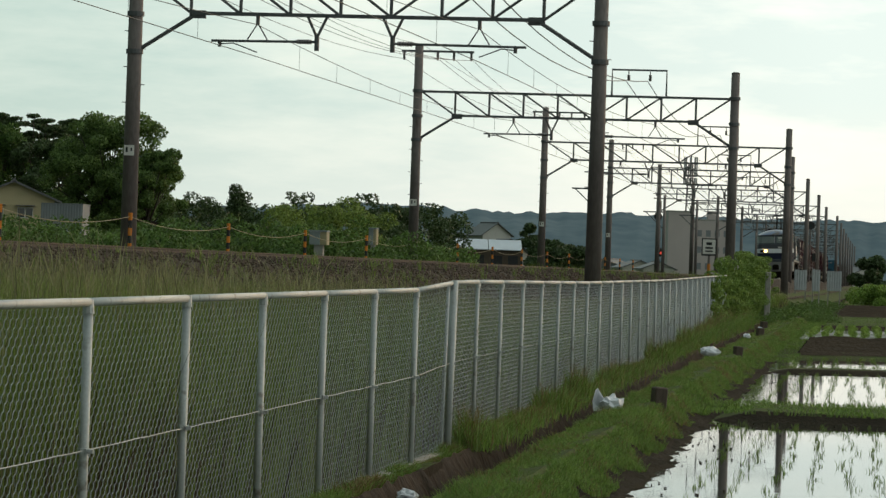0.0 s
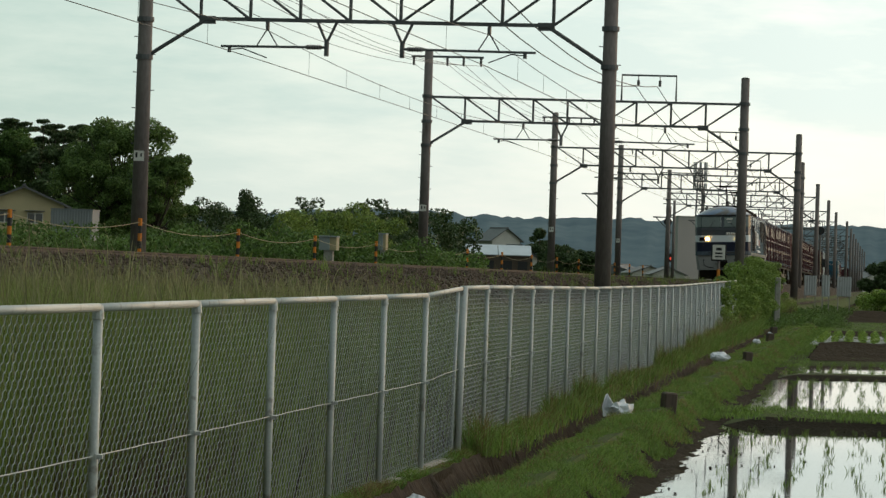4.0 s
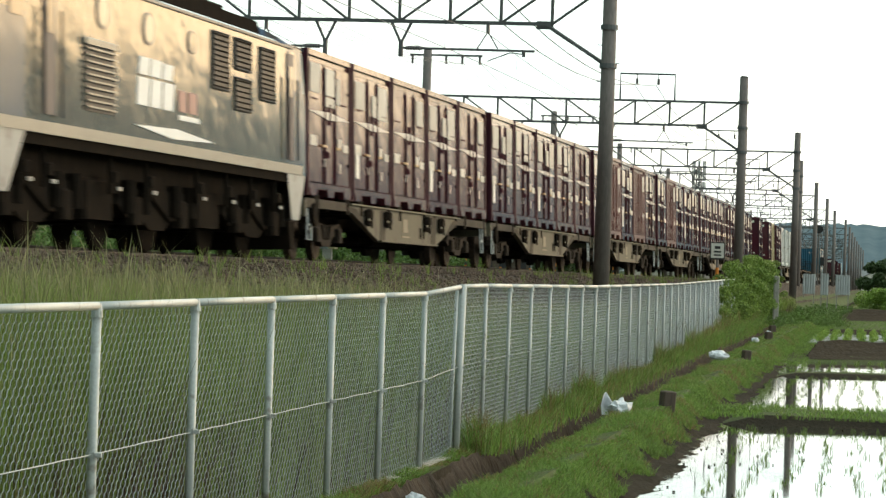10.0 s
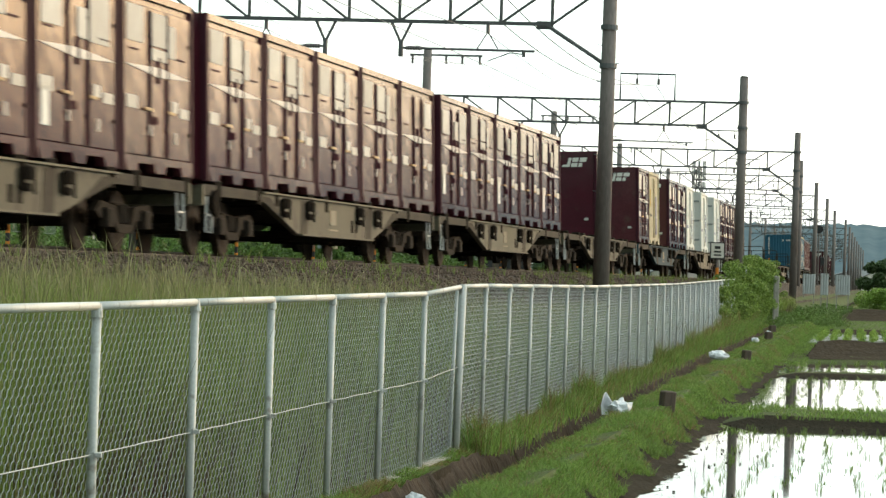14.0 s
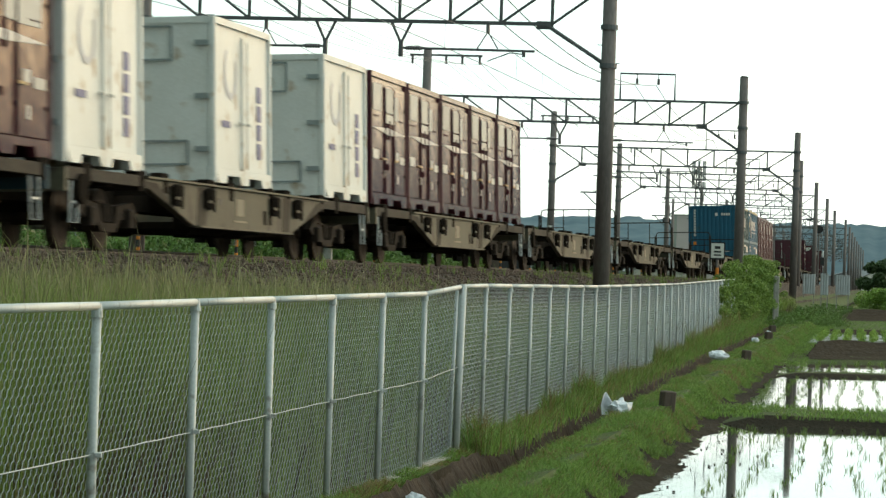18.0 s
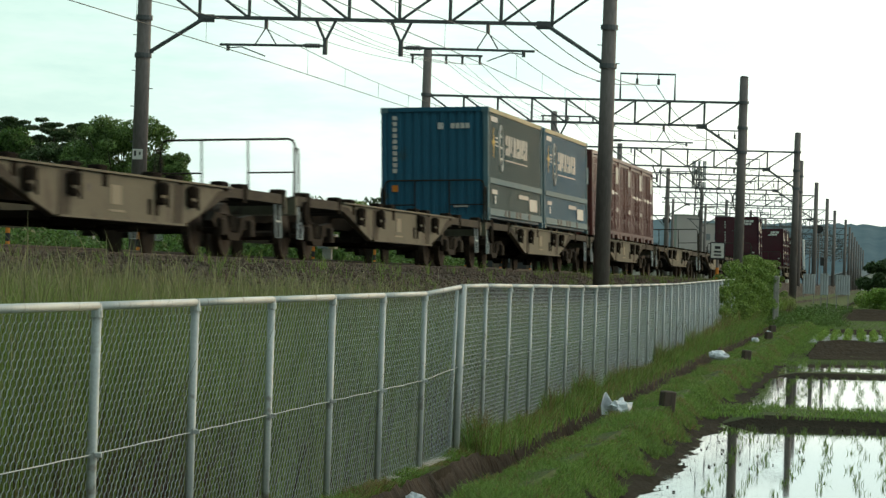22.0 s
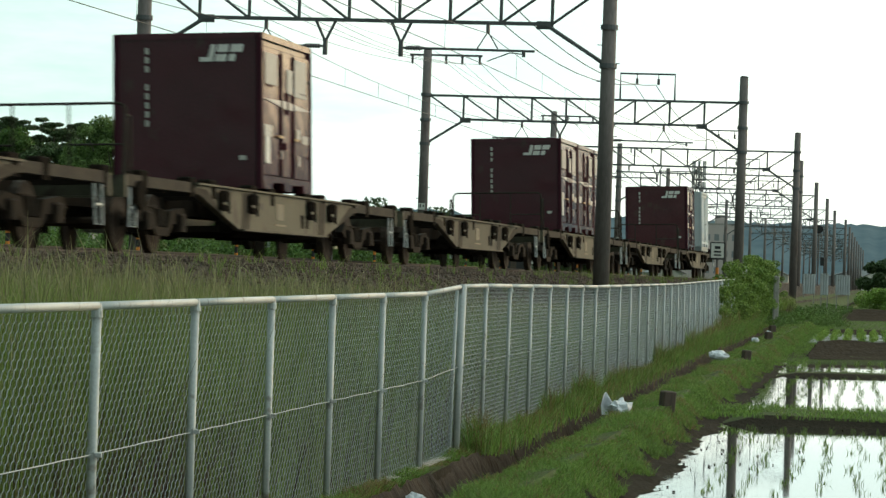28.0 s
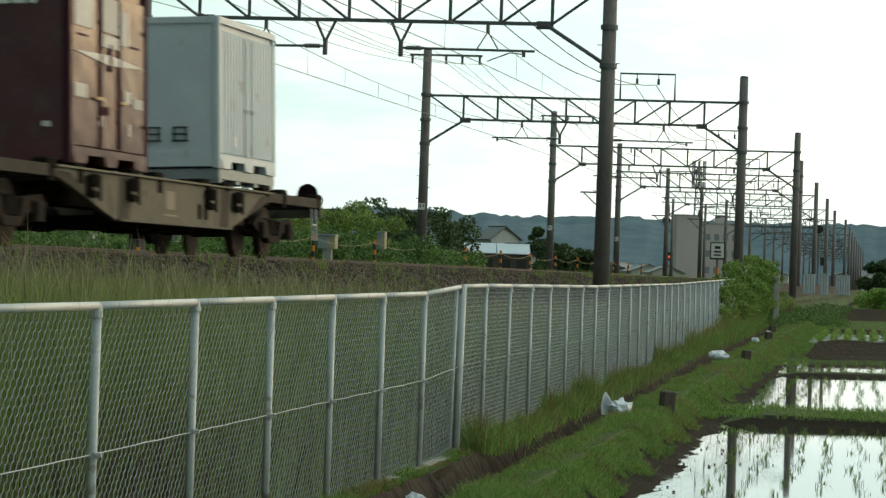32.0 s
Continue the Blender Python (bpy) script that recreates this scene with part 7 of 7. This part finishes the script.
POSTS = [30.4, 42.0, 53.6, 61.0] + [76.8 + 11.6 * k for k in range(13)]
POST_OFF = [-8.3 if s == 61.0 else -9.4 for s in POSTS]
for s, off in zip(POSTS, POST_OFF):
    striped_post(s, off, 0.08, 0.95)
cable = thing("marker_cable", "slack pale cable strung between striped posts", "cable")
CABLE = mat("pale_cable", (0.34, 0.28, 0.17), rough=0.8, scale=3)
for a, b, oa, ob in zip(POSTS, POSTS[1:], POST_OFF, POST_OFF[1:]):
    pa, pb = on_line(a, oa, 0.93), on_line(b, ob, 0.93)
    pts = []
    for i in range(9):
        p = pa.lerp(pb, i / 8)
        p.z -= 0.22 * 4 * (i / 8) * (1 - i / 8)
        pts.append(p)
    part("cable_span", Geo().path(pts, 0.010, 5), CABLE, cable)


def relay_box(s, off, z, w, h, label):
    base = thing("relay_box", label, "relay box", frame_on_line(s, 0.0, 0.5) @ Matrix.Translation((off, 0, z)))
    part("pedestal", Geo().box((0, 0, 0.0), (w * 0.5, 0.3, 0.8)), CONCRETE, base)
    part("case", Geo().box((-w * 0.2, 0, 0.4 + h / 2), (w * 0.6, 0.5, h), bevel=0.02), RIMGREY, base)
    part("case_door", Geo().box((w * 0.3, 0.02, 0.4 + h / 2), (w * 0.4, 0.5, h), bevel=0.02), CREAM, base, "beige cabinet door")
    part("lid", Geo().box((0, 0, 0.42 + h), (w * 1.06, 0.58, 0.05), bevel=0.01), RIMGREY, base)
    return base


relay_box(94.6, -10.12, 0.2, 0.62, 0.46, "grey and beige trackside relay cabinet on a pedestal")
relay_box(107.5, -10.45, 0.35, 0.30, 0.62, "narrow grey trackside terminal cabinet")

# square sign board beside the near track
sg = thing("track_sign", "white square track sign with dark marks on an orange-banded post", "sign", frame_on_line(99.0, 0.0, 0.5) @ Matrix.Translation((3.2, 0, -0.3)))
part("post", Geo().rod((0, 0, -0.2), (0, 0, 0.70), 0.06, seg=8), ORANGE, sg)
part("post", Geo().rod((0, 0.02, 0.70), (0, 0.02, 1.2), 0.05, seg=8), POLE, sg)
part("board", Geo().box((0, -0.05, 1.30), (0.54, 0.03, 0.62)), BLACK, sg)
bd = part("panel", Geo().box((0, -0.07, 1.31), (0.45, 0.02, 0.52)), WHITE, sg)
part("mark", Geo().box((0, -0.085, 1.42), (0.2, 0.01, 0.10)).box((0, -0.085, 1.27), (0.26, 0.01, 0.06)).box((0, -0.085, 1.15), (0.26, 0.01, 0.05)), BLACK, bd)


def signal_disc(s, off, top, label, lens_mat=GLASS):
    base = thing("railway_signal", label, "signal", frame_on_line(s, 0.0, 0.5) @ Matrix.Translation((off, 0, 0)))
    part("mast", Geo().rod((0, 0, -0.4), (0, 0, top), 0.07, seg=8), POLE, base)
    part("disc", Geo().rod((0, -0.08, top - 0.35), (0, 0, top - 0.35), 0.34, seg=18), BLACK, base, "round black signal backboard")
    part("lens", Geo().rod((0, -0.16, top - 0.35), (0, -0.08, top - 0.35), 0.12, seg=12), GLASS, base)
    part("ladder", Geo().path([(0.25, 0.1, -0.3), (0.25, 0.1, top - 0.6)], 0.02, 5).path([(0.55, 0.1, -0.3), (0.55, 0.1, top - 0.6)], 0.02, 5), POLE, base)
    low = part("lower_head", Geo().box((0.35, -0.1, 1.9), (0.35, 0.25, 0.7), bevel=0.04), BLACK, base)
    part("lamp", Geo().rod((0.35, -0.25, 1.85), (0.35, -0.2, 1.85), 0.11, seg=10), lens_mat, low, "round signal lens")
    return base


signal_disc(252.0, -10.2, 5.2, "tall railway signal with a lit red lamp", RED_LAMP)
signal_disc(255.0, 2.25, 4.9, "dark railway signal mast seen against hills")

# poles with brackets along the far side of the station approach
for s, off, h in ((196.0, -10.3, 7.2), (246.0, -9.3, 6.8), (288.0, -9.0, 7.4)):
    base = thing("utility_pole", "dark utility pole with brackets and transformers beside the line", "utility pole", Matrix.Translation(on_line(s, off, -0.3)), group="utility poles")
    part("pole", Geo().rod((0, 0, -0.2), (0, 0, h), 0.15, 0.11, 8), POLE, base, "", True)
    part("bracket", Geo().box((-0.8, 0, h - 1.4), (1.8, 0.08, 0.1)).rod((-1.5, 0, h - 1.4), (-0.1, 0, h - 2.7), 0.04, seg=5), TRUSS, base)
    part("transformer", Geo().rod((-0.45, 0, h - 1.2), (-0.45, 0, h - 0.5), 0.22, seg=10), POLE, base)
    part("cross_arm", Geo().box((0, 0, h - 0.3), (1.8, 0.08, 0.08)), TRUSS, base)


# ---- buildings ----
def gable_house(name, label, m, w, d, eave, ridge, wall, roof, windows, along_x=False):
    """A house with its gable towards -y; windows: (x, z, width, height) on that gable."""
    base = thing(name, label, "house", m)
    hw, hd = w / 2, d / 2
    part("wall", Geo().add([(-hw, -hd, 0), (hw, -hd, 0), (hw, -hd, eave), (0, -hd, ridge), (-hw, -hd, eave), (-hw, hd, 0), (hw, hd, 0), (hw, hd, eave), (0, hd, ridge), (-hw, hd, eave)],
                           [(0, 1, 2, 3, 4), (9, 8, 7, 6, 5), (1, 6, 7, 2), (5, 0, 4, 9)]), wall, base)
    o, t = 0.55, 0.16
    drop = (ridge - eave) / hw * o
    for s in (-1, 1):
        part("roof", Geo().add([(0, -hd - o, ridge + t), (s * (hw + o), -hd - o, eave - drop + t), (s * (hw + o), hd + o, eave - drop + t), (0, hd + o, ridge + t),
                                (0, -hd - o, ridge), (s * (hw + o), -hd - o, eave - drop), (s * (hw + o), hd + o, eave - drop), (0, hd + o, ridge)],
                               [(0, 1, 2, 3), (7, 6, 5, 4), (0, 4, 5, 1), (1, 5, 6, 2), (2, 6, 7, 3)]), roof, base)
    part("ridge_tiles", Geo().rod((0, -hd - o, ridge + t), (0, hd + o, ridge + t), 0.16, seg=8), roof, base)
    for x, z, ww, wh in windows:
        fr = part("window", Geo().box((x, -hd - 0.03, z), (ww, 0.1, wh)), WHITE, base)
        for q in (-0.25, 0.25):
            part("pane", Geo().box((x + q * ww, -hd - 0.085, z), (ww * 0.42, 0.02, wh * 0.84)), GLASS, fr)
        part("awning", Geo().box((x, -hd - 0.3, z + wh / 2 + 0.12), (ww * 1.25, 0.6, 0.06)), roof, fr)
    return base


gable_house("cream_house", "cream rendered house with a low dark gable roof", pose(seen(-0.952, 255), 255, -0.6, 0, 0, 7), 6.2, 9.0, 4.75, 6.05, HOUSE_CREAM, ROOF_TILE, [(0.9, 3.75, 1.2, 0.85), (-1.4, 3.75, 1.3, 0.85)])
sh = thing("grey_shed", "plain grey sheet-metal shed beside a cream house", "shed", pose(seen(-0.835, 245), 245, -0.6, 0, 0, -4))
part("wall", Geo().box((0, 0, 2.2), (3.1, 3.0, 4.4)), SHED, sh)
part("roof", Geo().box((0, 0, 4.42), (3.2, 3.1, 0.06)), SHED, sh)
g = Geo().corrugated((-1.58, -1.505), (1.53, -1.505), 0.0, 4.36, 15, 0.03, (0, -1))
part("cladding_ribs", g, SHED, sh)

gable_house("white_house", "white two-storey house with a grey tiled roof", pose(seen(0.122, 600), 600, -0.6, 0, 0, 24), 5.6, 6.5, 7.2, 9.2, HOUSE_WHITE, ROOF_TILE, [(-1.2, 4.9, 1.5, 1.1), (1.8, 4.9, 1.2, 1.0)])
gable_house("low_house", "low wing of a house with a pale gable", pose(seen(0.157, 560), 560, -0.6, 0, 0, 20), 6.2, 6.0, 3.8, 5.8, HOUSE_WHITE, ROOF_TILE, [(0.0, 1.8, 1.6, 1.2)])
gable_house("garden_house", "small house with a white gable edge between trees", pose(seen(0.045, 620), 620, -0.6, 0, 0, 20), 7.5, 6.0, 4.8, 7.4, SHED, ROOF_TILE, [(0, 3.0, 1.6, 1.0)])
ls = thing("long_shed", "long low shed with a pale metal roof below the houses", "shed", pose(seen(0.120, 400), 400, 0.15, 0, 0, 2))
part("wall", Geo().box((0, 0, 0.85), (8.0, 4, 2.9)), WOOD, ls)
for x in (-2.05, 2.05):
    part("roof", Geo().prism([(-2.4, 2.3), (-2.4, 2.4), (0, 3.6), (2.4, 2.4), (2.4, 2.3)], x - 2.0, x + 2.0), ROOF_LIGHT, ls, "pale ridged sheet roof")
for x in (-3.0, -1.1, 1.1, 3.0):
    part("door", Geo().box((x, -2.03, 0.85), (1.2, 0.06, 1.6)), BLACK, ls)

# the large grey building behind the station
bb = thing("office_building", "plain grey concrete building with a step in its roof", "building", pose(seen(0.575, 880), 880, -0.6, 0, 0, 5) @ Matrix.Diagonal((1, 1, 1.42, 1)))
part("wall", Geo().box((-3.4, 0, 6.3), (6.4, 9, 12.6)), BLOCK, bb)
part("wing", Geo().box((5.3, 1, 5.6), (11, 9, 11.2)), BLOCK, bb)
part("parapet", Geo().box((-3.4, 0, 12.75), (6.6, 9.2, 0.3)).box((5.3, 1, 11.3), (11.2, 9.2, 0.3)), CONCRETE, bb)
for fl in range(3):
    for q in range(4):
        part("window", Geo().box((2.0 + 2.4 * q, -3.53, 2.6 + 3.1 * fl), (1.3, 0.1, 1.2)), SHED, bb)
part("roof_hut", Geo().box((6.0, 1, 12.2), (2.4, 3, 1.8)), BLOCK, bb)
part("dark_band", Geo().box((10.2, -3.52, 7.4), (0.7, 0.1, 5.0)), SHED, bb)

# lattice mast with aerials
tw = thing("radio_mast", "tall lattice radio mast with clusters of aerials", "radio mast", pose(seen(0.572, 905), 905, -0.6) @ Matrix.Diagonal((1.1, 1.1, 1.42, 1)))
for x, y in ((-1.1, -1.1), (1.1, -1.1), (1.1, 1.1), (-1.1, 1.1)):
    part("leg", Geo().rod((x * 1.3, y * 1.3, 0), (x * 0.45, y * 0.45, 22.5), 0.13, seg=6), TRUSS, tw)
for k in range(9):
    z0, z1 = 2.45 * k, 2.45 * (k + 1)
    w0, w1 = 1.43 - 0.104 * k, 1.43 - 0.104 * (k + 1)
    part("brace", Geo().rod((-w0, -w0, z0), (w1, -w1, z1), 0.07, seg=5).rod((w0, -w0, z0), (-w1, -w1, z1), 0.07, seg=5).rod((-w1, -w1, z1), (w1, -w1, z1), 0.07, seg=5), TRUSS, tw)
for z in (18.5, 20.0, 21.5, 22.6):
    part("platform", Geo().rod((0, 0, z), (0, 0, z + 0.12), 1.5, seg=14), TRUSS, tw)
    for q in range(8):
        a = q * math.pi / 4
        part("aerial", Geo().box((math.cos(a) * 1.6, math.sin(a) * 1.6, z + 0.6), (0.3, 0.3, 1.3)), RIMGREY, tw)

# small far houses and sheds in front of the hills
rr = random.Random(90)
for b, d, w, h, wall in ((0.34, 760, 9, 4.5, HOUSE_WHITE), (0.40, 700, 8, 4.0, SHED), (0.455, 640, 7, 3.6, HOUSE_WHITE), (0.50, 620, 6, 3.4, HOUSE_WHITE), (0.70, 900, 10, 6.0, HOUSE_WHITE), (0.745, 900, 9, 5.0, HOUSE_WHITE), (0.92, 900, 12, 5.0, SHED), (0.955, 700, 7, 4.2, HOUSE_WHITE)):
    gable_house("far_house", "small far house with a grey roof before the hills", pose(seen(b, d), d, -0.8, 0, 0, rr.uniform(-30, 30)), w, 8, h * 0.65, h, wall, ROOF_TILE, [(0, h * 0.4, 1.6, 1.0)])

# white boards and a concrete post at the far end of the verge
for x, y, w in ((21.25, 190, 0.72), (20.4, 175, 0.42), (23.45, 192, 0.85)):
    pb = thing("white_board", "weathered pale corrugated sheet standing in weeds", "board", pose(x, y, -1.35, 0, 0, -6))
    part("panel", Geo().corrugated((-w / 2, 0), (w / 2, 0), 0.75, 1.9, max(3, int(w / 0.14)), 0.03, (0, -1)).box((0, 0.02, 1.32), (w, 0.02, 1.16)), SHEET, pb)
    for q in (-0.4, 0.4):
        part("stake", Geo().box((q * w, 0.05, 0.4), (0.06, 0.06, 1.5)), CONCRETE, pb)
solid("concrete_post", Geo().box((0, 0, 0.86), (0.19, 0.19, 1.84), bevel=0.02), CONCRETE, "weathered concrete post in the vines", "post", m=pose(12.03, 118.0, -1.6))

# ---- on the bank: bags, stumps, debris ----
def crumpled_bag(name, label, m, sx, sy, sz, seed):
    g = Geo()
    seg, rows = 14, 9
    for r in range(rows + 1):
        ph = math.pi * r / rows
        for q in range(seg):
            th = 2 * math.pi * q / seg
            d = Vector((math.sin(ph) * math.cos(th), math.sin(ph) * math.sin(th), math.cos(ph)))
            k = 1 + 0.35 * noise.noise((d.x * 2.2 + seed, d.y * 2.2, d.z * 2.2)) + 0.15 * noise.noise((d.x * 6 + seed, d.y * 6, d.z * 6))
            g.v.append((d.x * sx * k, d.y * sy * k, max(0.0, (d.z * 0.8 + 0.75) * sz * k)))
    for r in range(rows):
        for q in range(seg):
            a, b = r * seg + q, r * seg + (q + 1) % seg
            g.f.append((a, a + seg, b + seg, b))
    return solid(name, g, BAG, label, "bag", m=m)


crumpled_bag("plastic_bag", "crumpled white plastic bag caught on the ditch edge", pose(1.90, 34.2, -1.54, 0, 0, 30), 0.13, 0.10, 0.10, 1)
g = Geo()
g.add([(-0.09, 0, 0), (0.05, 0.01, 0), (0.02, 0.03, 0.13), (-0.05, 0.02, 0.24), (-0.075, -0.01, 0.22), (-0.1, 0.02, 0.1)], [(0, 1, 2, 3, 4, 5)]).add([(-0.09, 0.03, 0), (0.08, -0.03, 0), (0.02, -0.01, 0.12), (-0.04, -0.02, 0.2)], [(0, 1, 2, 3)])
solid("bag_flap", g, BAG, "torn white plastic sheet standing up from a bag", "plastic sheet", m=pose(1.80, 34.2, -1.54))
crumpled_bag("plastic_bag", "flattened white plastic sack lying over the ditch", pose(4.95, 58.2, -1.50, 0, 0, 20), 0.19, 0.12, 0.10, 5)
crumpled_bag("plastic_bag", "white plastic scrap at the ditch edge", pose(-0.12, 20.75, -1.60), 0.07, 0.05, 0.05, 9)
for x, y, s, k in ((2.47, 35.4, 0.15, 1.0), (5.55, 59.4, 0.15, 0.9), (8.2, 82.0, 0.17, 1.0), (9.6, 95.0, 0.18, 1.0)):
    st = thing("wooden_stump", "short weathered wooden stake stump in the grass", "stump", pose(x, y, -1.5, 2, 3, 20), group="wooden stumps")
    part("stump", Geo().box((0, 0, 0.06 * k), (s, s * 0.9, 0.26 * k), bevel=0.015), WOOD, st)
for x, y in ((7.45, 77.5), (8.9, 89.0)):
    crumpled_bag("pale_stone", "pale lump lying at the edge of the path", pose(x, y, -1.52), 0.09, 0.09, 0.08, x)
# the eroded clay wall of the ditch, furrowed by water
g = Geo()
rows, n = 6, 760
for i in range(n):
    y = 15.0 + 0.11 * i
    for r in range(rows):
        d = r / (rows - 1)
        cut = 0.035 * noise.noise((y * 7.0, 0.0, 3.0)) + 0.03 * noise.noise((y * 2.1, r * 0.6, 5.0)) + 0.015 * noise.noise((y * 19.0, r * 1.5, 8.0))
        g.v.append((max(ditch_x(y), fence_x(y) + 0.42) - 0.31 + 0.15 * d ** 0.8 + cut * (0.4 + d), y + 0.02 * noise.noise((y * 9, r * 2.0, 1.0)), FENCE_Z + 0.035 - 0.34 * d + 0.04 * noise.noise((y * 3.3, 1.0, 7.0)) * (1 - d)))
for i in range(n - 1):
    for r in range(rows - 1):
        k = i * rows + r
        g.f.append((k, k + 1, k + rows + 1, k + rows))
solid("ditch_bank", g, CLAY, "eroded brown clay wall of the field ditch, shade in its colour", "ditch bank", kind="structure")


# ---- what moves ----
def motions():
    times = [0.0] + [2.0 * k for k in range(1, 16)] + [32.0]
    for ob, u, half, *on in CARS:
        rows = []
        for t in times:
            front = FRONT - SPEED * t
            if half is None:
                mid = wagon_start(on[0]) + 10.2
                lift = (0.93 if ob is tail else DECK) + (0.22 if ob.name.startswith("freight_container") and ob["label"].startswith("pale blue") else 0.0)
                m = frame_on_line(front + mid, CANT, 7.1) @ Matrix.Translation((0.95 if ob is tail else 0, u - mid, lift))
            else:
                m = frame_on_line(front + u, CANT, half)
            rows.append((t, m))
        walk(ob, rows)


motions()
